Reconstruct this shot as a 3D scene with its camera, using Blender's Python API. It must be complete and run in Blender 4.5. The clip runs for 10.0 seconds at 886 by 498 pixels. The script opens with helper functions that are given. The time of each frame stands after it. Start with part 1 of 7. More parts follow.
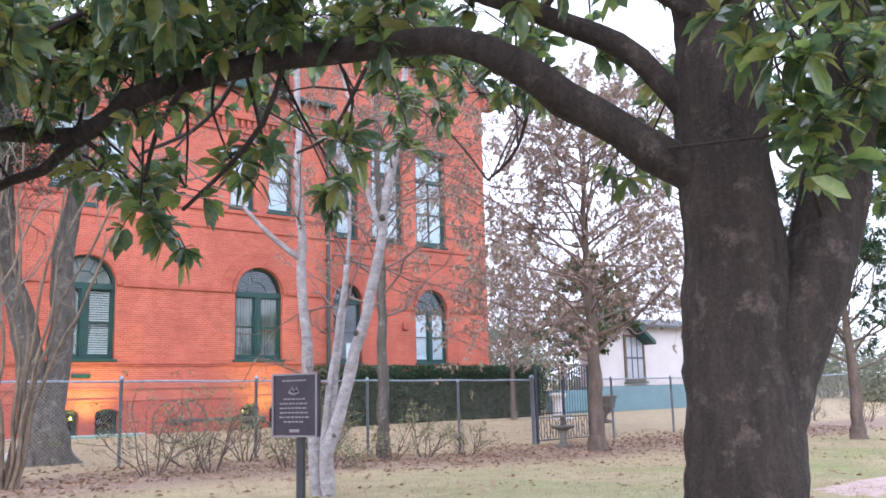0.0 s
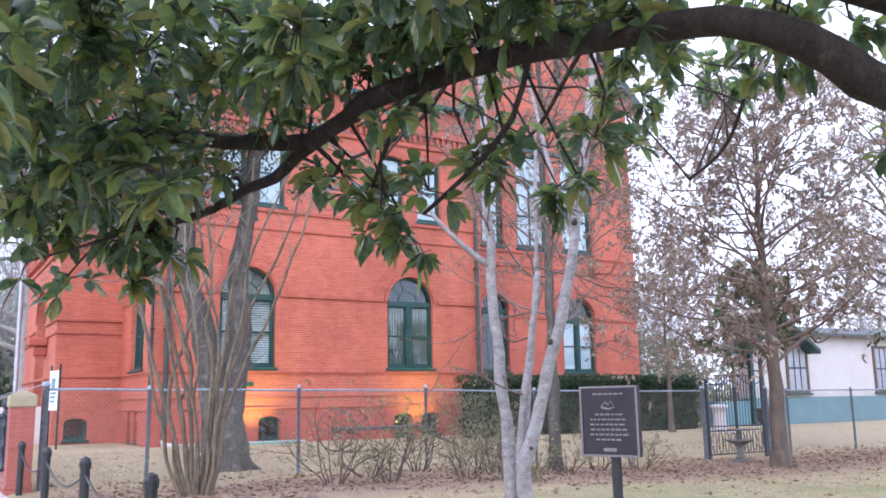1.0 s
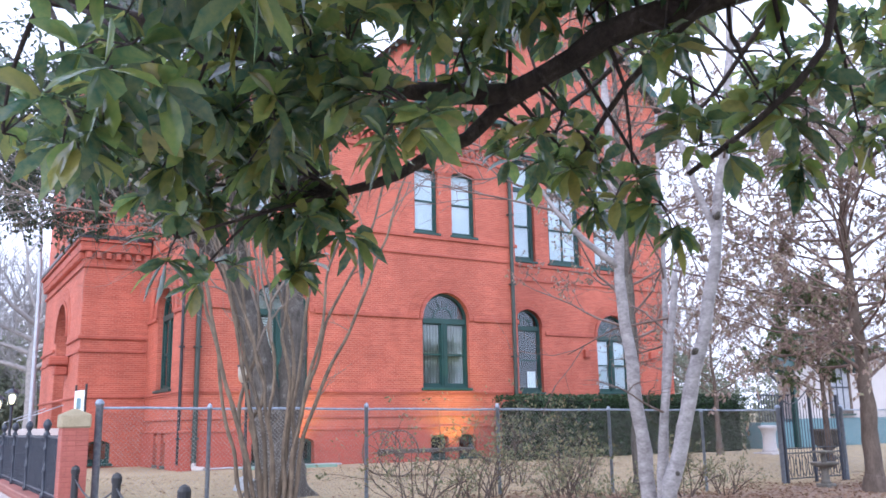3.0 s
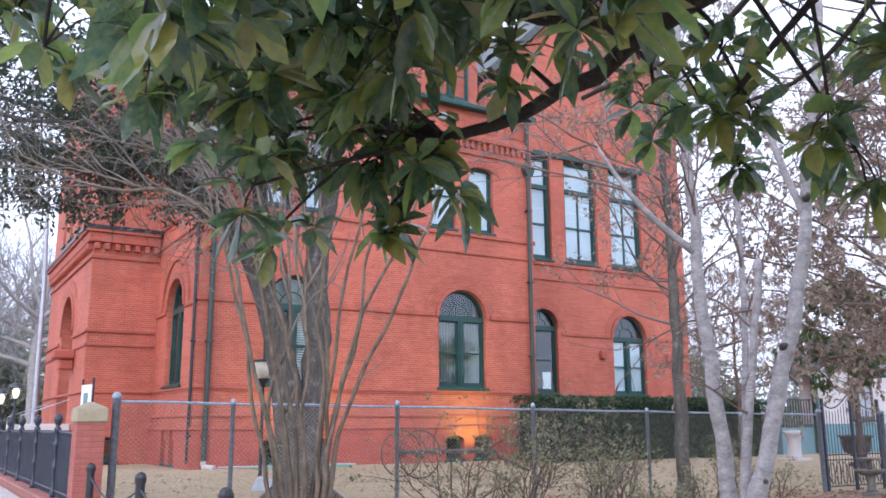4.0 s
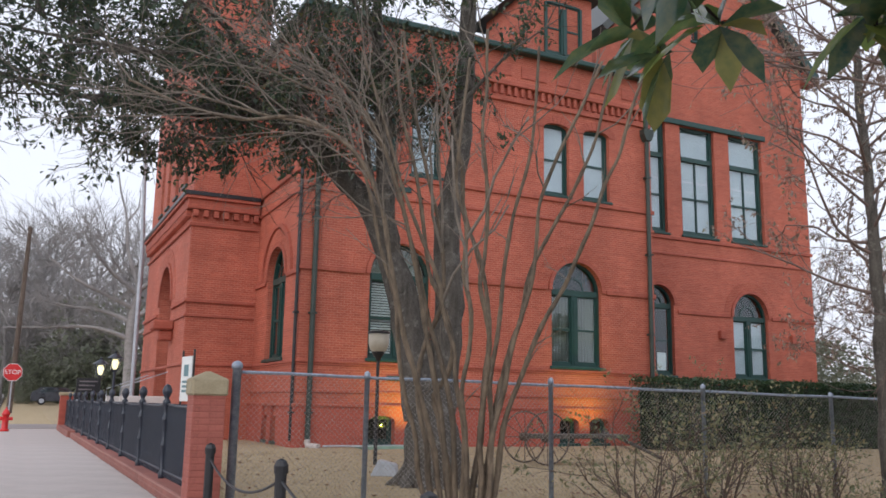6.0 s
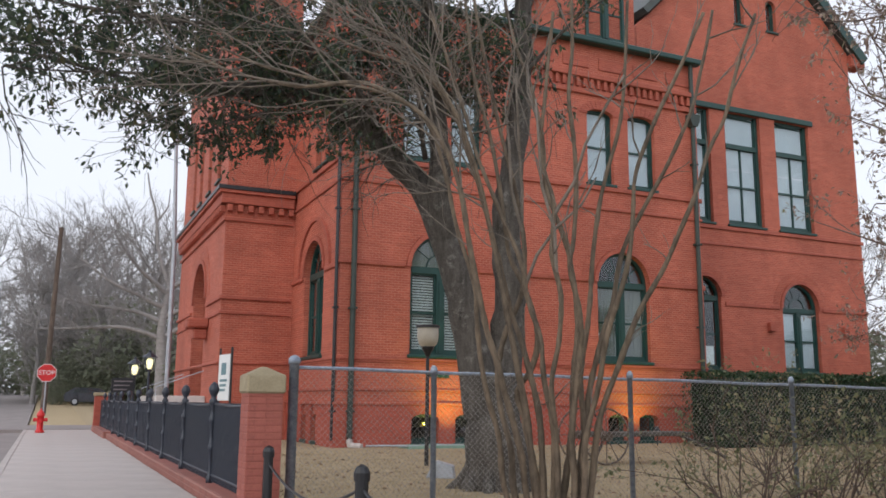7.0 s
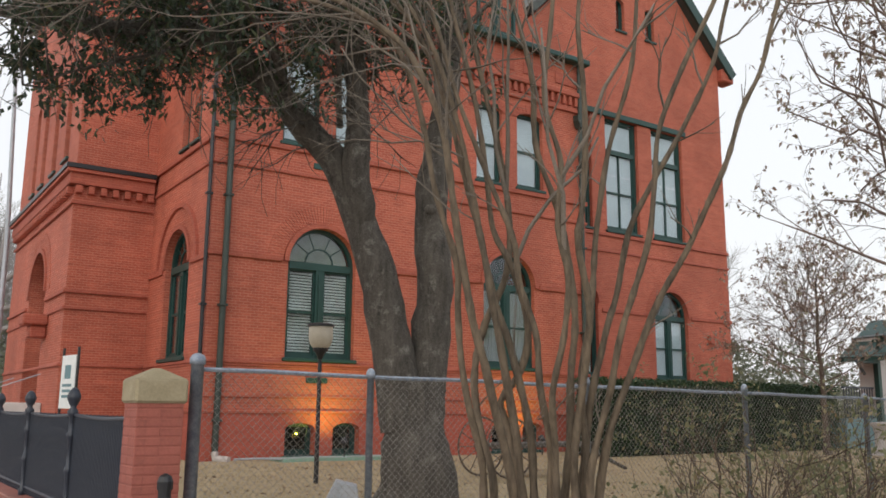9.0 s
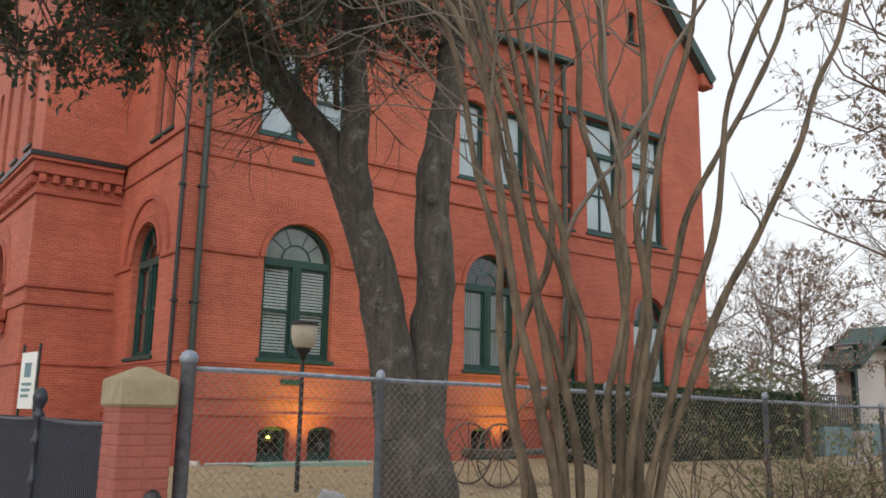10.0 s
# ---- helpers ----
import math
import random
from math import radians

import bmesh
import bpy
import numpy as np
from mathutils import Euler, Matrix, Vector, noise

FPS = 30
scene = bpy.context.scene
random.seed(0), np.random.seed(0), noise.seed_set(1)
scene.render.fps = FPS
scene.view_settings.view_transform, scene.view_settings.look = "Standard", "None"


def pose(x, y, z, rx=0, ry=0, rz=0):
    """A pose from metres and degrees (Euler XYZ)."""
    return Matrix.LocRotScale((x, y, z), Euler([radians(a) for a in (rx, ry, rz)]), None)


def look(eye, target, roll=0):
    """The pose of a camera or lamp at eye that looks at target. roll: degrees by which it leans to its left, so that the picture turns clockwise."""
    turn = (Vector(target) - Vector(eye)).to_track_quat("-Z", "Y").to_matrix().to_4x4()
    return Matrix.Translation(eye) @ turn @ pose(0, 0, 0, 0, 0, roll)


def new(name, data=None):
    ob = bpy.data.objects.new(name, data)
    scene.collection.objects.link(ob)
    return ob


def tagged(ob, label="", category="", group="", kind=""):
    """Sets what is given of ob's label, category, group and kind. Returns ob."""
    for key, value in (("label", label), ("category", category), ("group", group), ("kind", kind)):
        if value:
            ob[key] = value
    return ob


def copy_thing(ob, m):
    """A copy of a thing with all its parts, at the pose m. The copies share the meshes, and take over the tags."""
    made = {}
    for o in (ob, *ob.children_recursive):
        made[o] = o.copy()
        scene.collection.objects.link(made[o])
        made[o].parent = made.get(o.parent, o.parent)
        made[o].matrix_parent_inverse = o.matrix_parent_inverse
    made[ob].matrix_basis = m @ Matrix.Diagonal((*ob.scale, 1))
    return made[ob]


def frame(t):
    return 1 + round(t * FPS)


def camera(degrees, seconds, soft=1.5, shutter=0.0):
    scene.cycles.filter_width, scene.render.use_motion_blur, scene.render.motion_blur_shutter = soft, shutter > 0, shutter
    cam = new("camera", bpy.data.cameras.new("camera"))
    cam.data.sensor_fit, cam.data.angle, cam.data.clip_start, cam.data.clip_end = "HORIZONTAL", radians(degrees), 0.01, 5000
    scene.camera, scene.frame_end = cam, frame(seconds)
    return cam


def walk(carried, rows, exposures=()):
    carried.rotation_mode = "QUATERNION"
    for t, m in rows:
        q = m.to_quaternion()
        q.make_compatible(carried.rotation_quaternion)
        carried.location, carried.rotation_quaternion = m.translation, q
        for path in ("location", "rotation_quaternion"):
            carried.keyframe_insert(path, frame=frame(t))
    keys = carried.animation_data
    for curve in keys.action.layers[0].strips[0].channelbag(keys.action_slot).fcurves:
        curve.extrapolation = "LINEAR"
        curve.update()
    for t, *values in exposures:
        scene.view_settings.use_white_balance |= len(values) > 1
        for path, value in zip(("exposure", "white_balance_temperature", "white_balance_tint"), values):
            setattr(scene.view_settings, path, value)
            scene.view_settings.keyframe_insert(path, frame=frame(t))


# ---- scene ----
cam = camera(54.4, 10.0, soft=1.7)
PATH = [
    (0, (0.553, -1.807, 1.297), (1.829, -0.301, 1.621), -1.5),
    (0.5, (0.396, -1.328, 1.328), (1.456, 0.333, 1.672), -0.8),
    (1, (0.119, -1.026, 1.337), (1.15, 0.652, 1.688), -1.0),
    (1.5, (-0.023, -0.525, 1.32), (1.009, 1.15, 1.682), -1.3),
    (2, (-0.105, -0.012, 1.324), (0.917, 1.662, 1.713), -1.1),
    (2.5, (-0.32, 0.383, 1.332), (0.703, 2.055, 1.732), -1.2),
    (4, (-0.445, 1.959, 1.31), (0.577, 3.631, 1.712), -0.3),
    (4.5, (-0.361, 2.547, 1.323), (0.645, 4.224, 1.742), 0.2),
    (5, (-0.396, 3.141, 1.299), (0.589, 4.832, 1.708), 0.5),
    (5.5, (-0.383, 3.746, 1.274), (0.581, 5.461, 1.631), 0.7),
    (6, (-0.356, 4.396, 1.313), (0.509, 6.164, 1.67), 1.0),
    (6.2, (-0.366, 4.645, 1.312), (0.468, 6.428, 1.669), 1.1),
    (7.5, (-0.484, 6.047, 1.293), (0.328, 7.841, 1.642), 0.5),
    (8, (-0.545, 6.587, 1.322), (0.274, 8.38, 1.664), 0.7),
    (8.5, (-0.389, 7.232, 1.347), (0.508, 8.984, 1.702), 0.9),
    (9, (-0.397, 7.731, 1.347), (0.715, 9.352, 1.714), 0.5),
    (9.5, (-0.302, 8.189, 1.344), (0.961, 9.697, 1.711), -0.3),
    (10, (-0.295, 8.718, 1.376), (0.881, 10.291, 1.751), 1.1),
]
EXPOSURES = [(0, 1.40, 5500, 14), (1, 1.33, 5300, 14), (2.5, 1.36, 5200, 14), (4, 1.08, 5350, 13), (4.5, 1.02, 5400, 12), (5, 0.70, 5750, 11), (5.5, 0.53, 6000, 10), (6, 0.26, 6000, 9), (7.5, 0.16, 6150, 7), (8, 0.0, 6200, 6), (9, 0.22, 6500, 5), (10, 0.24, 6500, 5)]
walk(cam, [(t, look(eye, target, roll)) for t, eye, target, roll in PATH], exposures=EXPOSURES)

# ---- world, sun, exposure ----
world = bpy.data.worlds.new("overcast_sky")
scene.world = world
world.use_nodes = True
wn, wl = world.node_tree.nodes, world.node_tree.links
sky = wn.new("ShaderNodeTexSky")
sky.sky_type = "NISHITA"
sky.sun_disc = False
sky.sun_elevation, sky.sun_rotation = radians(32), radians(250)
sky.air_density, sky.dust_density, sky.ozone_density = 1.6, 6.0, 1.0
bg_sky = wn["Background"]
bg_sky.inputs["Strength"].default_value = 0.10
wl.new(sky.outputs["Color"], bg_sky.inputs["Color"])
bg_cloud = wn.new("ShaderNodeBackground")
bg_cloud.inputs["Color"].default_value = (0.95, 0.935, 1.0, 1)
bg_cloud.inputs["Strength"].default_value = 1.02
mixw = wn.new("ShaderNodeMixShader")
mixw.inputs[0].default_value = 0.82
wl.new(bg_sky.outputs[0], mixw.inputs[1])
wl.new(bg_cloud.outputs[0], mixw.inputs[2])
wl.new(mixw.outputs[0], wn["World Output"].inputs["Surface"])

sun_data = bpy.data.lights.new("sun", "SUN")
sun_data.energy, sun_data.angle, sun_data.color = 0.8, radians(50), (1.0, 0.95, 0.90)
sun = new("sun", sun_data)
sun.matrix_world = look((-20, -12, 22), (6, 20, 0))


# ---- materials ----
def shader(name):
    m = bpy.data.materials.new(name)
    m.use_nodes = True
    nt = m.node_tree
    return m, nt.nodes, nt.links, nt.nodes["Principled BSDF"]


def math_node(n, l, op, a, b=None):
    nd = n.new("ShaderNodeMath")
    nd.operation = op
    for i, v in enumerate((a, b)):
        if v is None:
            continue
        if isinstance(v, (int, float)):
            nd.inputs[i].default_value = v
        else:
            l.new(v, nd.inputs[i])
    return nd.outputs[0]


def noise_node(n, l, vec, scale, detail=6, rough=0.6):
    nd = n.new("ShaderNodeTexNoise")
    nd.inputs["Scale"].default_value, nd.inputs["Detail"].default_value, nd.inputs["Roughness"].default_value = scale, detail, rough
    if vec is not None:
        l.new(vec, nd.inputs["Vector"])
    return nd.outputs["Fac"]


def ramp_node(n, l, fac, stops):
    nd = n.new("ShaderNodeValToRGB")
    while len(nd.color_ramp.elements) < len(stops):
        nd.color_ramp.elements.new(0.5)
    for e, (p, c) in zip(nd.color_ramp.elements, stops):
        e.position, e.color = p, (*c, 1)
    l.new(fac, nd.inputs[0])
    return nd.outputs[0]


def mix_node(n, l, fac, a, b, kind="MIX"):
    nd = n.new("ShaderNodeMix")
    nd.data_type, nd.blend_type = "RGBA", kind
    for sock, v in ((nd.inputs[0], fac), (nd.inputs[6], a), (nd.inputs[7], b)):
        if isinstance(v, (int, float)):
            sock.default_value = v
        elif isinstance(v, tuple):
            sock.default_value = (*v, 1)
        else:
            l.new(v, sock)
    return nd.outputs[2]


def bump_node(n, l, height, strength, dist, bsdf):
    nd = n.new("ShaderNodeBump")
    nd.inputs["Strength"].default_value, nd.inputs["Distance"].default_value = strength, dist
    l.new(height, nd.inputs["Height"])
    l.new(nd.outputs[0], bsdf.inputs["Normal"])


def coords(n, l, stretch=(1, 1, 1)):
    tc = n.new("ShaderNodeTexCoord")
    mp = n.new("ShaderNodeMapping")
    mp.inputs["Scale"].default_value = stretch
    l.new(tc.outputs["Object"], mp.inputs["Vector"])
    return mp.outputs[0]


def plain(name, dark, light, rough=0.6, metal=0.0, scale=4.0, fine=60.0, bump=0.15, depth=0.01, stretch=(1, 1, 1), spread=0.0):
    """Two colours mixed by noise at two scales, with relief."""
    m, n, l, b = shader(name)
    v = coords(n, l, stretch)
    big, small = noise_node(n, l, v, scale), noise_node(n, l, v, fine, 4)
    f = math_node(n, l, "ADD", math_node(n, l, "MULTIPLY", big, 0.65), math_node(n, l, "MULTIPLY", small, 0.35))
    c = ramp_node(n, l, f, [(0.32, dark), (0.68, light)])
    if spread:
        oi = n.new("ShaderNodeObjectInfo")
        c = mix_node(n, l, spread, c, ramp_node(n, l, oi.outputs["Random"], [(0, dark), (1, light)]))
    l.new(c, b.inputs["Base Color"])
    b.inputs["Metallic"].default_value = metal
    l.new(math_node(n, l, "ADD", math_node(n, l, "MULTIPLY", big, 0.25), rough - 0.12), b.inputs["Roughness"])
    bump_node(n, l, f, bump, depth, b)
    return m


def brick_mat(name, a, b2, mortar):
    """Running-bond brickwork that follows each wall's own plane."""
    m, n, l, b = shader(name)
    gm = n.new("ShaderNodeNewGeometry")
    sp, sn = n.new("ShaderNodeSeparateXYZ"), n.new("ShaderNodeSeparateXYZ")
    l.new(gm.outputs["Position"], sp.inputs[0])
    l.new(gm.outputs["True Normal"], sn.inputs[0])
    side = math_node(n, l, "GREATER_THAN", math_node(n, l, "ABSOLUTE", sn.outputs[0]), 0.7)
    u = math_node(n, l, "ADD", math_node(n, l, "MULTIPLY", sp.outputs[0], math_node(n, l, "SUBTRACT", 1.0, side)), math_node(n, l, "MULTIPLY", sp.outputs[1], side))
    cb = n.new("ShaderNodeCombineXYZ")
    l.new(u, cb.inputs[0])
    l.new(sp.outputs[2], cb.inputs[1])
    bt = n.new("ShaderNodeTexBrick")
    l.new(cb.outputs[0], bt.inputs["Vector"])
    bt.inputs["Scale"].default_value = 1.0
    bt.inputs["Brick Width"].default_value, bt.inputs["Row Height"].default_value = 0.215, 0.076
    bt.inputs["Mortar Size"].default_value, bt.inputs["Mortar Smooth"].default_value = 0.008, 0.4
    bt.inputs["Bias"].default_value = 0.0
    bt.inputs["Color1"].default_value, bt.inputs["Color2"].default_value, bt.inputs["Mortar"].default_value = (*a, 1), (*b2, 1), (*mortar, 1)
    stain = noise_node(n, l, gm.outputs["Position"], 0.45, 8, 0.65)
    fine = noise_node(n, l, gm.outputs["Position"], 30, 4)
    mpz = n.new("ShaderNodeMapping")
    mpz.inputs["Scale"].default_value = (1.6, 1.6, 0.16)
    l.new(gm.outputs["Position"], mpz.inputs["Vector"])
    streak = noise_node(n, l, mpz.outputs[0], 1.0, 6)
    c = mix_node(n, l, 1.0, bt.outputs["Color"], ramp_node(n, l, stain, [(0.3, (0.72, 0.68, 0.66)), (0.7, (1.12, 1.08, 1.05))]), "MULTIPLY")
    c = mix_node(n, l, 1.0, c, ramp_node(n, l, streak, [(0.3, (0.88, 0.86, 0.86)), (0.55, (1.0, 1.0, 1.0))]), "MULTIPLY")
    mpc = n.new("ShaderNodeMapping")
    mpc.inputs["Scale"].default_value = (0.9, 0.9, 13.2)
    l.new(gm.outputs["Position"], mpc.inputs["Vector"])
    c = mix_node(n, l, 1.0, c, ramp_node(n, l, noise_node(n, l, mpc.outputs[0], 1.0, 4, 0.7), [(0.32, (0.80, 0.77, 0.76)), (0.66, (1.12, 1.13, 1.12))]), "MULTIPLY")
    c = mix_node(n, l, 0.2, c, ramp_node(n, l, fine, [(0.3, a), (0.7, b2)]))
    l.new(c, b.inputs["Base Color"])
    b.inputs["Roughness"].default_value = 0.75
    h = math_node(n, l, "ADD", math_node(n, l, "MULTIPLY", math_node(n, l, "SUBTRACT", 1.0, bt.outputs["Fac"]), 0.8), math_node(n, l, "MULTIPLY", fine, 0.25))
    bump_node(n, l, h, 0.4, 0.01, b)
    return m


def bark_mat(name, dark, mid, pale):
    """Rough bark: upright ridges, crusty relief and pale lichen patches."""
    m, n, l, b = shader(name)
    ridge = noise_node(n, l, coords(n, l, (9, 9, 1.6)), 1.0, 8, 0.7)
    v = coords(n, l)
    crust = noise_node(n, l, v, 38, 6, 0.7)
    lichen = noise_node(n, l, v, 5.5, 9, 0.75)
    f = math_node(n, l, "ADD", math_node(n, l, "MULTIPLY", ridge, 0.6), math_node(n, l, "MULTIPLY", crust, 0.4))
    c = ramp_node(n, l, f, [(0.36, dark), (0.66, mid)])
    c = mix_node(n, l, ramp_node(n, l, lichen, [(0.54, (0, 0, 0)), (0.66, (0.75, 0.75, 0.75))]), c, ramp_node(n, l, crust, [(0.3, mid), (0.7, pale)]))
    l.new(c, b.inputs["Base Color"])
    b.inputs["Roughness"].default_value = 0.9
    bump_node(n, l, f, 1.0, 0.06, b)
    return m


def leaf_mat(name, stops, rough=0.35, through_light=0.3, wax=0.0):
    m, n, l, b = shader(name)
    gm = n.new("ShaderNodeNewGeometry")
    c = ramp_node(n, l, gm.outputs["Random Per Island"], stops)
    tc = n.new("ShaderNodeTexCoord")
    c = mix_node(n, l, 0.35, c, ramp_node(n, l, noise_node(n, l, tc.outputs["Object"], 25, 3), [(0.3, stops[0][1]), (0.7, stops[-1][1])]))
    l.new(c, b.inputs["Base Color"])
    b.inputs["Roughness"].default_value = rough
    b.inputs["Coat Weight"].default_value, b.inputs["Coat Roughness"].default_value = wax, 0.12
    tr = n.new("ShaderNodeBsdfTranslucent")
    l.new(c, tr.inputs["Color"])
    mx = n.new("ShaderNodeMixShader")
    mx.inputs[0].default_value = through_light
    l.new(b.outputs[0], mx.inputs[1])
    l.new(tr.outputs[0], mx.inputs[2])
    l.new(mx.outputs[0], n["Material Output"].inputs["Surface"])
    return m


def glow_mat(name, colour, strength):
    m, n, l, b = shader(name)
    b.inputs["Base Color"].default_value = (*colour, 1)
    b.inputs["Emission Color"].default_value = (*colour, 1)
    b.inputs["Emission Strength"].default_value = strength
    return m


def glass_mat(name, rough=0.04):
    m, n, l, b = shader(name)
    n.remove(b)
    tr = n.new("ShaderNodeBsdfTransparent")
    tr.inputs["Color"].default_value = (0.9, 0.94, 0.94, 1)
    gl = n.new("ShaderNodeBsdfGlossy")
    gl.inputs["Roughness"].default_value = rough
    gl.inputs["Color"].default_value = (0.95, 0.97, 1, 1)
    lw = n.new("ShaderNodeLayerWeight")
    lw.inputs["Blend"].default_value = 0.5
    steep = math_node(n, l, "ADD", 0.055, math_node(n, l, "MULTIPLY", 0.65, math_node(n, l, "POWER", lw.outputs["Facing"], 4.0)))
    mx = n.new("ShaderNodeMixShader")
    l.new(steep, mx.inputs[0])
    l.new(tr.outputs[0], mx.inputs[1])
    l.new(gl.outputs[0], mx.inputs[2])
    l.new(mx.outputs[0], n["Material Output"].inputs["Surface"])
    return m


BRICK = brick_mat("red_brick", (0.48, 0.119, 0.070), (0.365, 0.083, 0.051), (0.57, 0.255, 0.185))
BRICK_TRIM = brick_mat("moulded_brick", (0.43, 0.108, 0.066), (0.33, 0.076, 0.050), (0.44, 0.155, 0.11))
PLINTH = brick_mat("painted_plinth_brick", (0.43, 0.10, 0.068), (0.37, 0.082, 0.055), (0.42, 0.12, 0.085))
GREEN_PAINT = plain("dark_green_paint", (0.010, 0.036, 0.033), (0.018, 0.064, 0.056), 0.45, scale=3, fine=40, bump=0.08)
GLASS = glass_mat("window_glass")
PIPE_PAINT = plain("dull_dark_pipe_paint", (0.020, 0.032, 0.028), (0.046, 0.060, 0.052), 0.55, scale=4, fine=40)
BLIND = plain("blind_slats", (0.44, 0.46, 0.44), (0.58, 0.60, 0.57), 0.6, scale=2, fine=20)
SHADE_CLOTH = plain("window_shade_cloth", (0.42, 0.46, 0.52), (0.62, 0.66, 0.71), 0.8, scale=0.8, fine=10, bump=0.03)
CURTAIN = plain("curtain_cloth", (0.22, 0.24, 0.22), (0.36, 0.38, 0.35), 0.9, scale=3, fine=30, stretch=(6, 6, 0.5))
ROOM_SHADE = plain("room_shade_black", (0.01, 0.01, 0.01), (0.03, 0.03, 0.03), 0.9)
ROOF = plain("slate_roof", (0.04, 0.045, 0.045), (0.09, 0.1, 0.095), 0.6, scale=2, fine=25, bump=0.4)
CONCRETE = plain("concrete", (0.37, 0.33, 0.31), (0.53, 0.475, 0.45), 0.85, scale=0.9, fine=90, bump=0.25)
ASPHALT = plain("asphalt", (0.19, 0.165, 0.158), (0.31, 0.275, 0.262), 0.9, scale=0.8, fine=120, bump=0.3)
STONE = plain("weathered_cap_stone", (0.24, 0.20, 0.12), (0.40, 0.34, 0.23), 0.85, scale=5, fine=50, bump=0.3)
FENCE_STEEL = plain("weathered_fence_steel", (0.14, 0.18, 0.25), (0.42, 0.47, 0.55), 0.5, 0.2, scale=14, fine=60)
GALV = plain("galvanised_steel", (0.30, 0.33, 0.38), (0.50, 0.53, 0.58), 0.5, 0.25, scale=6, fine=80)
WIRE = plain("dull_chain_link_wire", (0.24, 0.23, 0.22), (0.40, 0.39, 0.38), 0.5, 0.3)
IRON = plain("black_painted_iron", (0.014, 0.018, 0.030), (0.040, 0.048, 0.068), 0.4, scale=8, fine=60)
BLACK = plain("black_paint", (0.008, 0.008, 0.01), (0.02, 0.02, 0.024), 0.4)
BRONZE = plain("dark_bronze_plaque", (0.016, 0.012, 0.018), (0.036, 0.028, 0.038), 0.35, 0.3, scale=10, fine=120)
RAISED = plain("worn_raised_lettering", (0.14, 0.12, 0.13), (0.24, 0.21, 0.22), 0.4, 0.3)
LAMP_GLASS = plain("frosted_lamp_globe", (0.38, 0.34, 0.27), (0.56, 0.51, 0.42), 0.4)
WHITE_PAINT = plain("white_stucco", (0.43, 0.40, 0.40), (0.54, 0.505, 0.50), 0.85, scale=0.8, fine=40, bump=0.2)
TEAL = plain("teal_clapboard_paint", (0.10, 0.19, 0.22), (0.16, 0.27, 0.30), 0.6, scale=2, fine=40)
RED_PAINT = plain("red_enamel", (0.5, 0.012, 0.015), (0.65, 0.03, 0.03), 0.35)
WHITE_SIGN = plain("white_sign_face", (0.7, 0.72, 0.72), (0.82, 0.84, 0.84), 0.4)
PALE_STONE = plain("pale_step_stone", (0.48, 0.46, 0.45), (0.64, 0.62, 0.60), 0.8, scale=2, fine=60, bump=0.2)
BARK_MAG = bark_mat("magnolia_bark", (0.013, 0.009, 0.008), (0.070, 0.050, 0.042), (0.17, 0.135, 0.118))
BARK_DARK = bark_mat("dark_furrowed_bark", (0.034, 0.030, 0.026), (0.165, 0.145, 0.125), (0.34, 0.325, 0.295))
BARK_GREY = plain("pale_grey_bark", (0.14, 0.125, 0.13), (0.45, 0.415, 0.425), 0.8, scale=6, fine=26, bump=0.4, depth=0.015, stretch=(1, 1, 1.6))
BARK_CM = plain("crape_myrtle_bark", (0.032, 0.025, 0.018), (0.23, 0.175, 0.122), 0.8, scale=9, fine=30, bump=0.7, depth=0.02, stretch=(1, 1, 0.3))
BARK_OAK = plain("brown_oak_bark", (0.05, 0.036, 0.028), (0.17, 0.13, 0.105), 0.9, scale=5, fine=30, bump=0.8, depth=0.03, stretch=(1, 1, 0.4))
TWIG = plain("reddish_grey_twigs", (0.10, 0.065, 0.055), (0.22, 0.16, 0.14), 0.85)
# yellow-green stops paint in the leaves that skylight shines through
MAG_LEAF = leaf_mat("magnolia_leaf", [(0.0, (0.028, 0.078, 0.056)), (0.42, (0.075, 0.160, 0.100)), (0.7, (0.22, 0.34, 0.085)), (1.0, (0.34, 0.30, 0.09))], 0.16, 0.6, 1.0)
DARK_LEAF = leaf_mat("evergreen_leaf", [(0.0, (0.028, 0.055, 0.045)), (0.6, (0.062, 0.105, 0.078)), (0.9, (0.10, 0.145, 0.075)), (1.0, (0.17, 0.15, 0.07))], 0.22, 0.4)
HEDGE_LEAF = leaf_mat("hedge_leaf", [(0.0, (0.012, 0.036, 0.017)), (0.6, (0.028, 0.070, 0.028)), (1.0, (0.065, 0.11, 0.04))], 0.4, 0.25)
BROWN_LEAF = leaf_mat("withered_oak_leaf", [(0.0, (0.25, 0.16, 0.145)), (0.6, (0.42, 0.30, 0.27)), (0.85, (0.44, 0.37, 0.29)), (1.0, (0.21, 0.23, 0.11))], 0.6, 0.4)
SHRUB_LEAF = leaf_mat("sparse_shrub_leaf", [(0.0, (0.09, 0.13, 0.06)), (0.5, (0.20, 0.225, 0.12)), (0.8, (0.28, 0.26, 0.14)), (1.0, (0.38, 0.29, 0.19))], 0.5, 0.45)
LITTER = leaf_mat("fallen_leaf", [(0.0, (0.13, 0.065, 0.04)), (0.5, (0.24, 0.14, 0.09)), (1.0, (0.36, 0.26, 0.18))], 0.85, 0.1)
TWIG_DARK = plain("dark_shrub_twigs", (0.045, 0.032, 0.026), (0.15, 0.11, 0.085), 0.85)
CM_TWIG = plain("grey_crape_myrtle_twigs", (0.095, 0.08, 0.065), (0.25, 0.21, 0.175), 0.85)
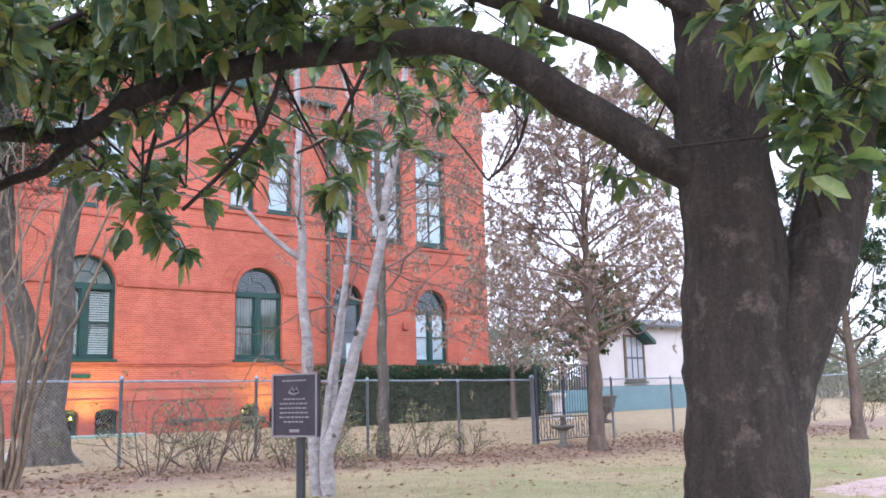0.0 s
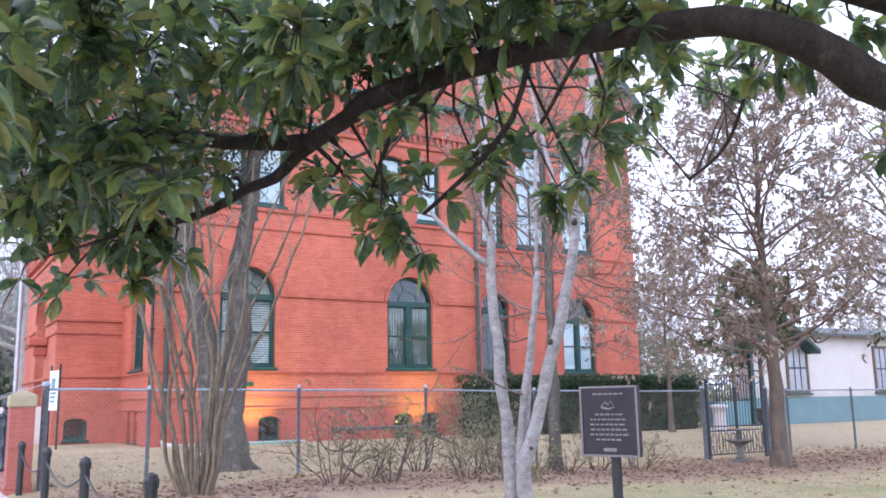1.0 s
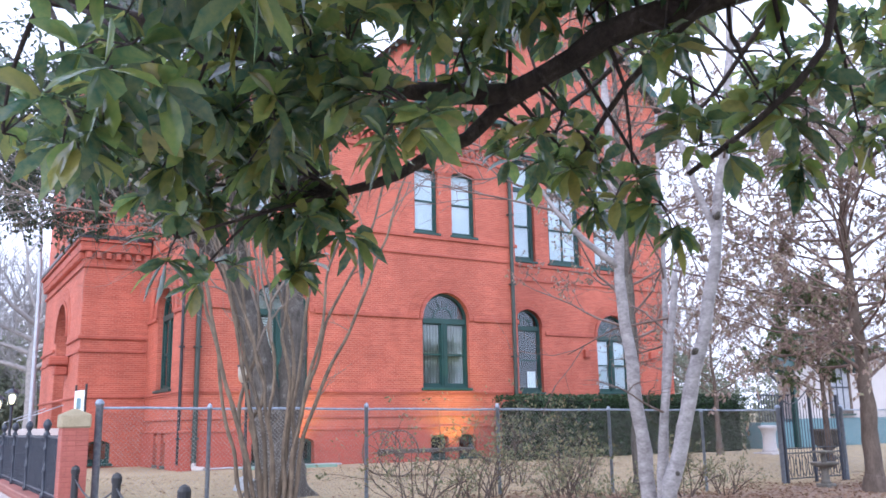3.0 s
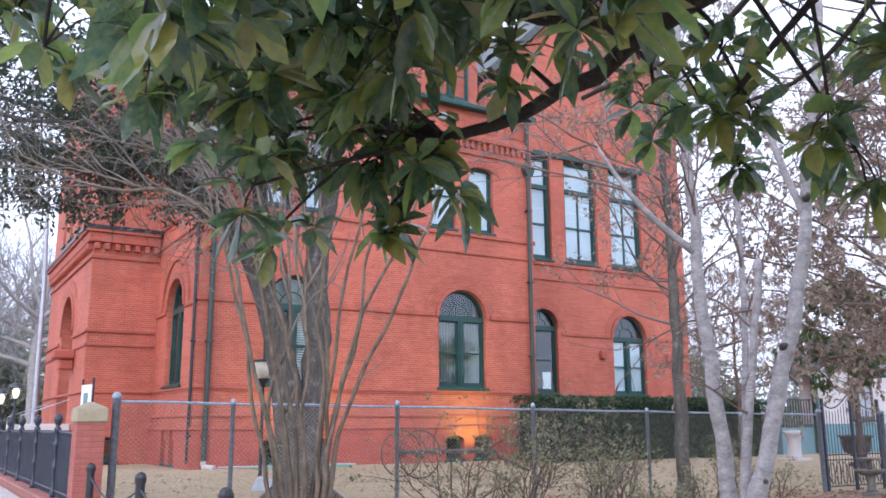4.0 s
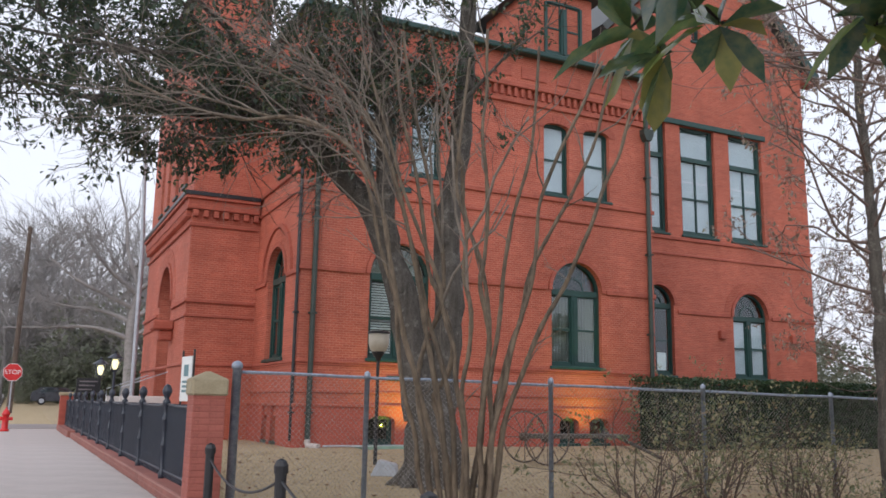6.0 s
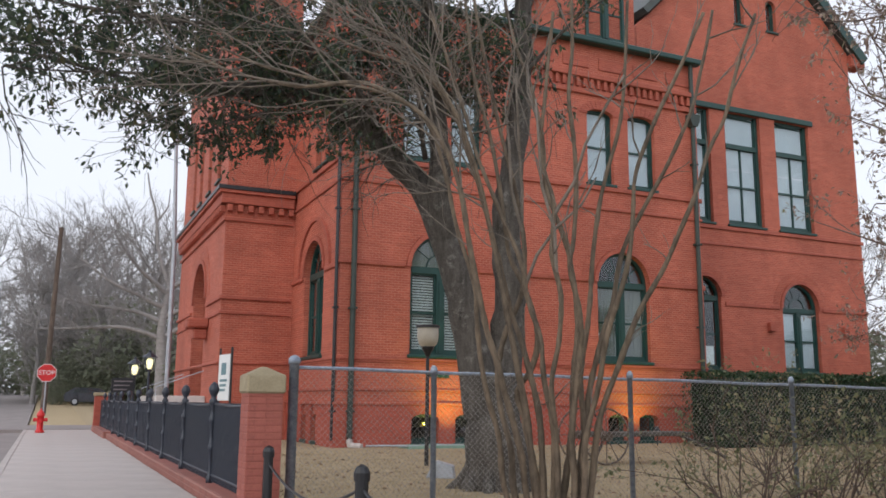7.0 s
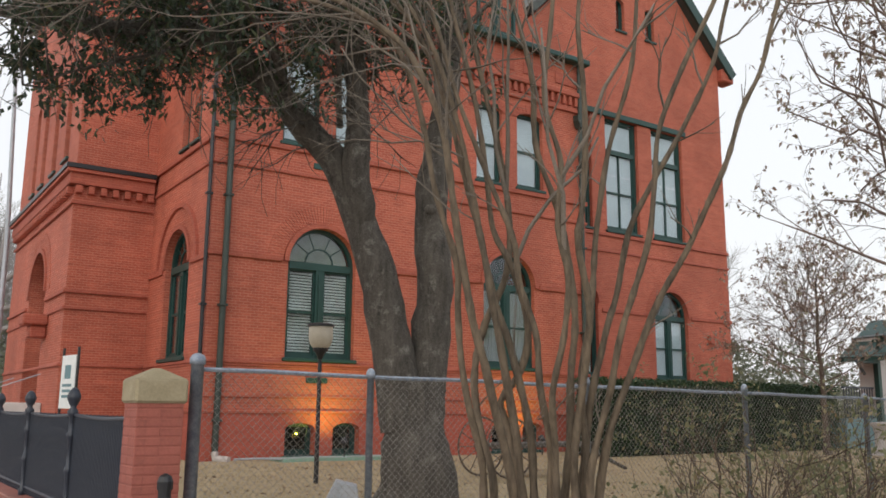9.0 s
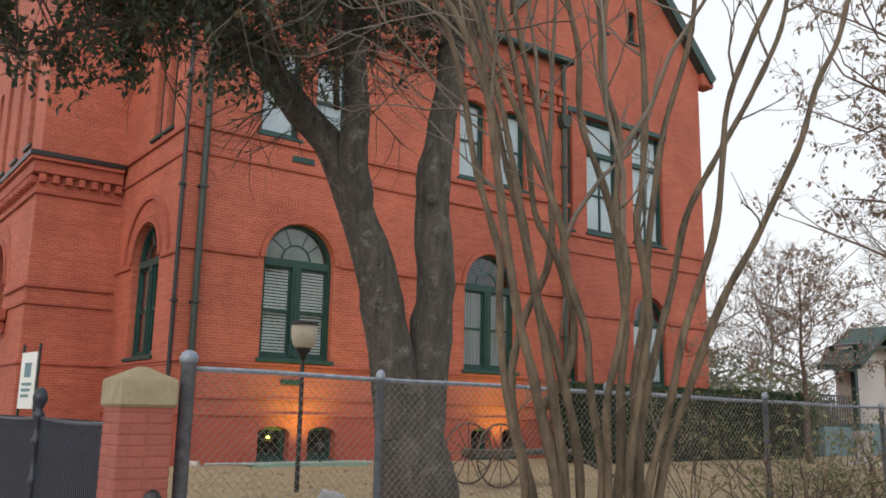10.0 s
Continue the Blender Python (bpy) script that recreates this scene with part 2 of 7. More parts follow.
MID_LEAF = leaf_mat("soft_green_leaf", [(0.0, (0.05, 0.09, 0.03)), (0.6, (0.10, 0.15, 0.055)), (1.0, (0.17, 0.19, 0.08))], 0.45, 0.4)
# far wood and leaf are paled so their colour carries the haze
FAR_WOOD = plain("haze_paled_twigs", (0.21, 0.195, 0.19), (0.36, 0.34, 0.335), 0.95)
FAR_LEAF = leaf_mat("haze_paled_evergreen", [(0.0, (0.14, 0.16, 0.11)), (1.0, (0.28, 0.295, 0.215))], 0.7, 0.45)


def ground_mat():
    m, n, l, b = shader("winter_lawn")
    tc = n.new("ShaderNodeTexCoord")
    v = tc.outputs["Object"]
    big, mid, fine = noise_node(n, l, v, 0.35, 5), noise_node(n, l, v, 2.2, 6), noise_node(n, l, v, 45, 5, 0.7)
    straw = ramp_node(n, l, fine, [(0.3, (0.25, 0.18, 0.10)), (0.7, (0.52, 0.42, 0.26))])
    green = ramp_node(n, l, fine, [(0.3, (0.13, 0.145, 0.05)), (0.7, (0.33, 0.33, 0.14))])
    litter = ramp_node(n, l, noise_node(n, l, v, 16, 8, 0.8), [(0.3, (0.12, 0.075, 0.052)), (0.5, (0.27, 0.185, 0.135)), (0.68, (0.44, 0.35, 0.28))])
    sp = n.new("ShaderNodeSeparateXYZ")
    l.new(v, sp.inputs[0])
    # leaf litter lies in a belt along the near side of the wire fence
    off = math_node(n, l, "ABSOLUTE", math_node(n, l, "SUBTRACT", sp.outputs[1], 12.6))
    belt = math_node(n, l, "SUBTRACT", math_node(n, l, "ADD", math_node(n, l, "MULTIPLY", mid, 2.6), 1.2), off)
    belt_mask = ramp_node(n, l, math_node(n, l, "MULTIPLY", belt, 0.6), [(0.0, (0, 0, 0)), (0.8, (1, 1, 1))])
    near = math_node(n, l, "MULTIPLY", math_node(n, l, "SUBTRACT", 12.0, sp.outputs[1]), 0.2)
    patch = ramp_node(n, l, math_node(n, l, "MULTIPLY", ramp_node(n, l, near, [(0, (0, 0, 0)), (1, (1, 1, 1))]), ramp_node(n, l, big, [(0.40, (0.25, 0.25, 0.25)), (0.62, (1, 1, 1))])), [(0, (0, 0, 0)), (1, (1, 1, 1))])
    c = mix_node(n, l, patch, straw, green)
    c = mix_node(n, l, belt_mask, c, litter)
    c = mix_node(n, l, 1.0, c, ramp_node(n, l, mid, [(0.3, (0.78, 0.78, 0.78)), (0.7, (1.1, 1.1, 1.1))]), "MULTIPLY")
    l.new(c, b.inputs["Base Color"])
    b.inputs["Roughness"].default_value = 0.95
    bump_node(n, l, math_node(n, l, "ADD", fine, mid), 0.6, 0.03, b)
    return m


LAWN = ground_mat()


# ---- builders ----
def thing(name, x, y, z=0.0, label="", category="", group="", kind="", turn=0.0):
    ob = new(name)
    ob.empty_display_size = 0.2
    ob.matrix_world = pose(x, y, z, 0, 0, turn)
    return tagged(ob, label, category, group, kind)


def finish(bm, name, material, smooth=False):
    me = bpy.data.meshes.new(name)
    bmesh.ops.recalc_face_normals(bm, faces=bm.faces)
    bm.to_mesh(me)
    bm.free()
    me.materials.append(material)
    if smooth:
        me.shade_smooth()
    return me


def part(name, bm, material, parent, label="", smooth=False):
    """One mesh object under a thing or a part, in the parent's own coordinates."""
    ob = new(name, finish(bm, name, material, smooth))
    ob.parent = parent
    return tagged(ob, label)


def single(name, bm, material, label, category, group="", kind="", smooth=False):
    return tagged(new(name, finish(bm, name, material, smooth)), label, category, group, kind)


def raw_mesh(name, verts, faces, material, smooth=False):
    me = bpy.data.meshes.new(name)
    me.from_pydata(verts, [], faces)
    me.materials.append(material)
    if smooth:
        me.shade_smooth()
    return me


def box(bm, x0, x1, y0, y1, z0, z1, bevel=0.0):
    v = [bm.verts.new(c) for c in ((x0, y0, z0), (x1, y0, z0), (x1, y1, z0), (x0, y1, z0), (x0, y0, z1), (x1, y0, z1), (x1, y1, z1), (x0, y1, z1))]
    fs = [bm.faces.new([v[i] for i in q]) for q in ((3, 2, 1, 0), (4, 5, 6, 7), (0, 1, 5, 4), (1, 2, 6, 5), (2, 3, 7, 6), (3, 0, 4, 7))]
    if bevel:
        es = list({e for f in fs for e in f.edges})
        bmesh.ops.bevel(bm, geom=es, offset=bevel, segments=1, affect="EDGES")
    return bm


def boxed(*args, **kw):
    return box(bmesh.new(), *args, **kw)


def tube(bm, pts, radii, n=8, cap=True):
    """A tapered tube along a line of points."""
    pts = [Vector(p) for p in pts]
    rings, up = [], Vector((0.31, 0.17, 0.93))
    for i, p in enumerate(pts):
        d = (pts[min(i + 1, len(pts) - 1)] - pts[max(i - 1, 0)]).normalized()
        a = d.cross(up)
        if a.length < 0.1:
            a = d.cross(Vector((1, 0, 0)))
        a.normalize()
        b = d.cross(a)
        r = radii[i]
        rings.append([bm.verts.new(p + (a * math.cos(k * math.tau / n) + b * math.sin(k * math.tau / n)) * r) for k in range(n)])
    for r0, r1 in zip(rings, rings[1:]):
        for k in range(n):
            bm.faces.new((r0[k], r0[(k + 1) % n], r1[(k + 1) % n], r1[k]))
    if cap:
        bm.faces.new(rings[0][::-1])
        bm.faces.new(rings[-1])
    return bm


def lathe(bm, profile, n=16, at=(0, 0)):
    """Turned round the upright axis: (radius, height) pairs from bottom to top."""
    rings = [[bm.verts.new((at[0] + r * math.cos(k * math.tau / n), at[1] + r * math.sin(k * math.tau / n), z)) for k in range(n)] for r, z in profile]
    for r0, r1 in zip(rings, rings[1:]):
        for k in range(n):
            bm.faces.new((r0[k], r0[(k + 1) % n], r1[(k + 1) % n], r1[k]))
    bm.faces.new(rings[0][::-1])
    bm.faces.new(rings[-1])
    return bm


def prism(bm, outline, y0, y1):
    """An outline in x and z, given a depth in y."""
    f = [bm.verts.new((x, y0, z)) for x, z in outline]
    k = [bm.verts.new((x, y1, z)) for x, z in outline]
    bm.faces.new(f)
    bm.faces.new(k[::-1])
    for i in range(len(f)):
        j = (i + 1) % len(f)
        bm.faces.new((f[i], k[i], k[j], f[j]))
    return bm


def arch_line(x0, x1, z0, spring, top, n=14, grow=0.0):
    """Outline of an arched opening; grow widens it all round."""
    c, a, r = (x0 + x1) / 2, (x1 - x0) / 2 + grow, top - spring + grow
    pts = [(c - a, z0 - grow), (c + a, z0 - grow)]
    return pts + [(c + a * math.cos(math.pi * k / n), spring + r * math.sin(math.pi * k / n)) for k in range(n + 1)]


def frame_ring(bm, outer, inner, y0, y1):
    n = len(outer)
    o0, i0 = [bm.verts.new((x, y0, z)) for x, z in outer], [bm.verts.new((x, y0, z)) for x, z in inner]
    o1, i1 = [bm.verts.new((x, y1, z)) for x, z in outer], [bm.verts.new((x, y1, z)) for x, z in inner]
    for k in range(n):
        j = (k + 1) % n
        for q in ((o0[k], o0[j], i0[j], i0[k]), (o1[k], i1[k], i1[j], o1[j]), (o0[k], o1[k], o1[j], o0[j]), (i0[k], i0[j], i1[j], i1[k])):
            bm.faces.new(q)
    return bm


def arch_band(bm, x0, x1, spring, top, grow0, grow1, y0, y1, n=18, gap=0.0):
    """A ring of brick over an arch; gap splits it into single arch stones."""
    c, a, r = (x0 + x1) / 2, (x1 - x0) / 2, top - spring
    for k in range(n):
        t0, t1 = math.pi * (k + gap) / n, math.pi * (k + 1 - gap) / n
        prism(bm, [(c + (a + g) * math.cos(t), spring + (r + g) * math.sin(t)) for g, t in ((grow0, t0), (grow1, t0), (grow1, t1), (grow0, t1))], y0, y1)
    return bm


def wall_with_holes(outline, holes, depth):
    """A wall in the x-z plane with its face at y = 0, openings cut right through."""
    bm = bmesh.new()
    edges = []
    for loop in [outline] + holes:
        vs = [bm.verts.new((x, 0, z)) for x, z in loop]
        edges += [bm.edges.new((vs[i], vs[(i + 1) % len(vs)])) for i in range(len(vs))]
    got = bmesh.ops.triangle_fill(bm, use_beauty=True, use_dissolve=False, edges=edges, normal=(0, -1, 0))
    faces = [f for f in got["geom"] if isinstance(f, bmesh.types.BMFace)]
    ext = bmesh.ops.extrude_face_region(bm, geom=faces, use_keep_orig=True)
    for v in [g for g in ext["geom"] if isinstance(g, bmesh.types.BMVert)]:
        v.co.y += depth
    return bm


# ---- ground, street ----
def rise(y):
    """The land climbs beyond the cross street."""
    return 0.0 if y < 54 else (0.024 * (y - 54) if y < 88 else 0.82 + 0.02 * (min(y, 260) - 88))


def land(x, y):
    z = rise(y)
    if x < 1.58 and y < 400:
        z -= 0.32 if x < -1.0 else 0.09
    if x > 9 and y < 24:
        z -= 0.24 * min(1, (x - 9) / 6) * min(1, (24 - y) / 7)
    if x > 1.6 and y < 30:
        z += 0.035 * noise.noise((x * 0.5, y * 0.5, 0.3)) + 0.012 * noise.noise((x * 2.1, y * 2.1, 4))
    return z


gx = sorted({-900, -400, -150, -60, -25, -14, -9.5, -9.4, -5, -1.08, -1.0, 1.54, 1.60, 1.7, *[1.7 + 0.5 * i for i in range(1, 60)], 36, 42, 52, 70, 110, 180, 400, 900})
gy = sorted({-900, -300, -100, -40, -15, -8, *[-6 + 0.5 * i for i in range(0, 72)], 32, 36, 40, 45, 48, 50, 54, 58, 64, 72, 80, 88, 95, 120, 160, 260, 500, 1200})
gv = [(x, y, land(x, y)) for y in gy for x in gx]
nx = len(gx)
gf = [(j * nx + i, j * nx + i + 1, (j + 1) * nx + i + 1, (j + 1) * nx + i) for j in range(len(gy) - 1) for i in range(nx - 1)]
tagged(new("ground", raw_mesh("ground", gv, gf, LAWN, True)), "straw-coloured winter lawn with leaf litter and green patches", "lawn", kind="structure")


def strip(name, x0, x1, ys, lift, material, label, category):
    v = [(x, y, rise(y) + lift) for y in ys for x in (x0, x1)] + [(x, y, rise(y) + lift - 0.16) for y in ys for x in (x0, x1)]
    k = 2 * len(ys)
    f = []
    for i in range(len(ys) - 1):
        a = 2 * i
        f += [(a, a + 1, a + 3, a + 2), (a, a + 2, a + 2 + k, a + k), (a + 1, a + 1 + k, a + 3 + k, a + 3)]
    return tagged(new(name, raw_mesh(name, v, f, material)), label, category, kind="structure")


strip("road", -9.3, -1.14, [-60, 0, 20, 40, 54, 64, 76, 88, 100, 160, 260], -0.13, ASPHALT, "worn grey asphalt street beside the pavement", "street")
cross = boxed(-40, 120, 47.0, 54.0, -0.2, 0.012)
single("cross_road", cross, ASPHALT, "grey asphalt cross street at the corner", "street", kind="structure")
pavement = thing("pavement", 0.1, 20, 0, "pale worn concrete pavement slabs with joints", "pavement", kind="structure")
slab_me = None
for i in range(35):
    y = -6.4 + 1.52 * i
    if slab_me is None:
        b = boxed(-0.995, 1.565, 0.006, 1.514, -0.14, 0.0, bevel=0.008)
        slab_me = finish(b, "slab", CONCRETE)
    s = new("slab", slab_me)
    s.parent = pavement
    s.matrix_basis = pose(-0.1, y - 20, random.uniform(-0.004, 0.004))
kerb = boxed(-1.14, -1.0, -40, 46.9, -0.3, 0.004, bevel=0.015)
single("kerb", kerb, CONCRETE, "concrete kerb edging the pavement", "kerb", kind="structure")

# brick path by the magnolia
PAVER = plain("pale_pink_paver", (0.34, 0.24, 0.21), (0.50, 0.39, 0.35), 0.85, scale=3, fine=50, bump=0.3, spread=0.4)
path = thing("brick_path", 13, 3.15, -0.2, "worn pale pink paver path edge in the lawn", "path", kind="structure")
brick_me = finish(boxed(-0.1, 0.1, -0.045, 0.045, -0.06, 0.03, bevel=0.006), "brick", PAVER)
for i in range(22):
    for j in range(12):
        o = new("brick", brick_me)
        o.parent = path
        o.matrix_basis = pose(-1.9 + 0.208 * i + (0.1 if j % 2 else 0), 0.9 - 0.1 * j, land(13, 3.15) + 0.2 + 0.01 + random.uniform(-0.006, 0.006), 0, 0, random.uniform(-1, 1))

# ---- the brick building ----
A, B, WX, TX, TY = 29.88, 33.26, 7.25, 4.80, 35.30
building = thing("brick_building", 18, 36, 0, "two-storey red brick public building with arched green windows", "building")
INV = pose(18, 36, 0).inverted()


def bpart(name, bm, material, label="", m=Matrix(), smooth=False, parent=None):
    ob = part(name, bm, material, parent or building, label, smooth)
    ob.matrix_basis = m
    if parent is None:
        ob.matrix_parent_inverse = INV
    return ob


SOUTH_A, SOUTH_B, WEST, TOWER_S, TOWER_W = pose(0, A, 0), pose(0, B, 0), pose(WX, 0, 0, 0, 0, -90), pose(0, TY, 0), pose(TX, 0, 0, 0, 0, -90)

ARCH = lambda x0, x1: (x0, x1, 2.72, 5.42, 6.48)
holes_a = [arch_line(*ARCH(9.53, 11.68)), arch_line(*ARCH(16.41, 18.57))]
flats_a = [(9.2, 10.4), (10.88, 11.98), (16.12, 17.22), (17.86, 19.03)]
holes_a += [arch_line(x0, x1, 8.87, 11.38, 11.58, 8) for x0, x1 in flats_a]
base_a = [(9.6, 10.5), (11.05, 11.9), (16.67, 17.47), (17.93, 18.75)]
holes_a += [arch_line(x0, x1, 0.08, 0.78, 0.96, 8) for x0, x1 in base_a]
bpart("wall", wall_with_holes([(WX + 0.5, -0.4), (21.0, -0.4), (21.0, 14.0), (WX + 0.5, 14.0)], holes_a, 0.5), BRICK, "", SOUTH_A)
bpart("wall", boxed(20.5, 21.0, A + 0.5, B + 0.5, -0.4, 14.0), BRICK)

w5, w4 = (28.3, 30.43, 2.72, 5.45, 6.55), (23.25, 24.9, 2.72, 5.75, 6.58)
u3 = [(23.4, 24.72), (25.55, 27.57), (28.45, 30.52)]
gable_w = [(26.45, 27.0), (28.35, 28.95)]
holes_b = [arch_line(*w5), arch_line(*w4)] + [[(a, 8.9), (b, 8.9), (b, 13.95), (a, 13.95)] for a, b in u3] + [arch_line(a, b, 18.2, 19.5, 19.75, 8) for a, b in gable_w]
bpart("wall", wall_with_holes([(21.0, -0.4), (33.42, -0.4), (33.42, 18.0), (27.7, 23.7), (21.98, 18.0), (21.0, 17.0)], holes_b, 0.5), BRICK, "", SOUTH_B)
bpart("wall", boxed(32.92, 33.42, B + 0.5, 52, -0.4, 18.0), BRICK)
bpart("wall", boxed(WX + 0.5, 32.92, 51.5, 52, -0.4, 18.0), BRICK)

# west wall: x of its own plane runs towards -y of the world
wy = lambda y: -y
west_w = (wy(33.68), wy(31.5), 2.72, 5.42, 6.48)
holes_w = [arch_line(*west_w)] + [arch_line(wy(b), wy(a), 0.1, 0.72, 0.92, 8) for a, b in ((31.6, 32.2), (32.7, 33.3))]
holes_w += [arch_line(wy(b), wy(a), 8.95, 11.4, 11.9, 10) for a, b in ((31.2, 31.85), (32.2, 32.85))]
bpart("wall", wall_with_holes([(wy(52), -0.4), (wy(A), -0.4), (wy(A), 14.0), (wy(52), 14.0)], holes_w, 0.5), BRICK, "", WEST)

# entrance tower
tw_s = [arch_line(5.25, 6.1, 0.15, 0.8, 0.98, 8)]
bpart("wall", wall_with_holes([(TX, -0.4), (WX, -0.4), (WX, 17.0), (TX, 17.0)], tw_s, 0.5), BRICK, "", TOWER_S)
door_arch = arch_line(wy(41.6), wy(38.6), 0.2, 5.1, 6.6)
tall = [arch_line(wy(c + 0.4), wy(c - 0.4), 9.3, 12.4, 12.8, 10) for c in (37.2, 39.3, 41.4, 43.2)]
bpart("wall", wall_with_holes([(wy(45.5), -0.4), (wy(TY + 0.5), -0.4), (wy(TY + 0.5), 17.0), (wy(45.5), 17.0)], [door_arch] + tall, 0.5), BRICK, "", TOWER_W)
bpart("wall", boxed(TX, WX, 45.5, 46, -0.4, 17.0), BRICK)
bpart("roof", prism(bmesh.new(), [(TX - 0.4, 17.0), (WX + 0.4, 17.0), ((TX + WX) / 2, 20.0)], TY - 0.4, 46.4), ROOF)


def bands(z0, z1, proud, material=BRICK_TRIM, b=True, tower=False):
    """A projecting course carried round the walls."""
    p = proud
    bpart("course", boxed(WX - p, 21.0 + p, A - p, A - 0.002, z0, z1, bevel=min(0.02, p * 0.4)), material)
    bpart("course", boxed(WX - p, WX - 0.002, A, TY, z0, z1, bevel=min(0.02, p * 0.4)), material)
    if b:
        bpart("course", boxed(21.002, 33.42 + p, B - p, B - 0.002, z0, z1, bevel=min(0.02, p * 0.4)), material)
    if tower:
        bpart("course", boxed(TX - p, WX - p - 0.002, TY - p, TY - 0.002, z0, z1, bevel=min(0.02, p * 0.4)), material)
        bpart("course", boxed(TX - p, TX - 0.002, TY, 46, z0, z1, bevel=min(0.02, p * 0.4)), material)


def courses():
    holes = [(9.6, 10.5), (11.05, 11.9), (16.67, 17.47), (17.93, 18.75)]
    # plinth stands a little proud between the basement windows
    cuts = [WX - 0.08] + [v for h in holes for v in h] + [21.08]
    for a, b in zip(cuts[::2], cuts[1::2]):
        bpart("plinth", boxed(a, b, A - 0.08, A - 0.002, -0.3, 1.2), PLINTH)
    for a, b in holes:
        bm = bmesh.new()
        c, hw = (a + b) / 2, (b - a) / 2
        prism(bm, [(a, 1.2), (a, 0.78)] + [(c - hw * math.cos(math.pi * k / 8), 0.78 + 0.18 * math.sin(math.pi * k / 8)) for k in range(1, 8)] + [(b, 0.78), (b, 1.2)], A - 0.08, A - 0.002)
        bpart("plinth", bm, PLINTH)
    bpart("plinth", boxed(WX - 0.08, WX - 0.002, A, 31.6, -0.3, 1.2), PLINTH)
    bpart("plinth", boxed(WX - 0.08, WX - 0.002, 33.3, TY, -0.3, 1.2), PLINTH)
    bpart("plinth", boxed(WX - 0.08, WX - 0.002, 32.2, 32.7, -0.3, 1.2), PLINTH)
    bpart("plinth", boxed(21.082, 33.5, B - 0.08, B - 0.002, -0.3, 1.2), PLINTH)
    bands(1.2, 1.30, 0.12)
    bands(1.62, 1.72, 0.05)
    bands(2.52, 2.62, 0.06, tower=True)
    bands(2.45, 2.518, 0.03)
    bands(7.92, 8.03, 0.06)
    bands(8.62, 8.78, 0.08)
    # spring-line course, broken by the arched windows
    for x0, x1 in ((WX - 0.06, 9.33), (11.88, 16.21), (18.77, 21.06)):
        bpart("course", boxed(x0, x1, A - 0.07, A - 0.002, 5.38, 5.56, bevel=0.02), BRICK_TRIM)
    for x0, x1 in ((21.002, 23.05), (25.1, 28.1), (30.63, 33.48)):
        bpart("course", boxed(x0, x1, B - 0.07, B - 0.002, 5.38, 5.56, bevel=0.02), BRICK_TRIM)
    for y0, y1 in ((A, 31.3), (33.9, TY)):
        bpart("course", boxed(WX - 0.07, WX - 0.002, y0, y1, 5.30, 5.46, bevel=0.02), BRICK_TRIM)
    # tower courses, the band between them and its bracketed cornice
    for z0, z1, p in ((4.22, 4.32, 0.06), (4.72, 4.84, 0.08), (7.45, 7.58, 0.08), (8.05, 8.40, 0.20), (8.40, 8.52, 0.30)):
        bpart("course", boxed(TX - p, WX - 0.09, TY - p, TY - 0.002, z0, z1, bevel=0.015), BRICK_TRIM)
        bpart("course", boxed(TX - p, TX - 0.002, TY, 38.3, z0, z1, bevel=0.015), BRICK_TRIM)
        bpart("course", boxed(TX - p, TX - 0.002, 41.9, 46, z0, z1, bevel=0.015), BRICK_TRIM)
        if z0 > 7:
            bpart("course", boxed(TX - p, TX - 0.002, 38.302, 41.898, z0, z1, bevel=0.015), BRICK_TRIM)
    bpart("lead_capping", boxed(TX - 0.34, WX - 0.09, TY - 0.34, TY, 8.522, 8.66), BLACK, "dark lead capping")
    bpart("lead_capping", boxed(TX - 0.34, TX - 0.002, TY, 46, 8.522, 8.66), BLACK, "dark lead capping")
    block = finish(boxed(-0.09, 0.09, -0.2, 0, -0.12, 0.12, bevel=0.015), "bracket", BRICK_TRIM)
    spots = [(TX + 0.1 + 0.36 * k, TY, 0) for k in range(7)] + [(TX, TY + 0.2 + 0.4 * k, -90) for k in range(26)]
    for x, y, turn in spots:
        o = new("bracket", block)
        o.parent, o.matrix_parent_inverse, o.matrix_basis = building, INV, pose(x, y, 7.9, 0, 0, turn)
    # corbel under the entrance arch
    bpart("corbel", boxed(TX - 0.75, TX - 0.002, 37.6, 38.5, 3.9, 4.25, bevel=0.05), BRICK_TRIM)
    bpart("corbel", boxed(TX - 0.5, TX - 0.002, 37.75, 38.35, 3.5, 3.9, bevel=0.05), BRICK_TRIM)
    # cornice of the main block
    bpart("course", boxed(WX - 0.1, 20.98, A - 0.1, A - 0.002, 12.05, 12.25, bevel=0.02), BRICK_TRIM)
    bpart("course", boxed(WX - 0.2, 20.98, A - 0.2, A - 0.002, 12.62, 12.8, bevel=0.02), BRICK_TRIM)
    bpart("course", boxed(WX - 0.2, WX - 0.002, A, TY, 12.62, 12.8, bevel=0.02), BRICK_TRIM)
    tooth = finish(boxed(-0.06, 0.06, -0.14, 0, -0.16, 0.16), "dentil", BRICK_TRIM)
    for k in range(48):
        o = new("dentil", tooth)
        o.parent, o.matrix_parent_inverse, o.matrix_basis = building, INV, pose(WX + 0.2 + 0.285 * k, A - 0.002, 12.45)
    for k in range(9):
        bpart("panel", boxed(WX + 0.4 + 1.5 * k, WX + 1.5 + 1.5 * k, A - 0.04, A - 0.002, 13.05, 13.5, bevel=0.015), BRICK_TRIM)
    bpart("gutter", boxed(WX - 0.35, 21.1, A - 0.38, A - 0.01, 13.9, 14.12, bevel=0.04), GREEN_PAINT, "green-painted eaves gutter")
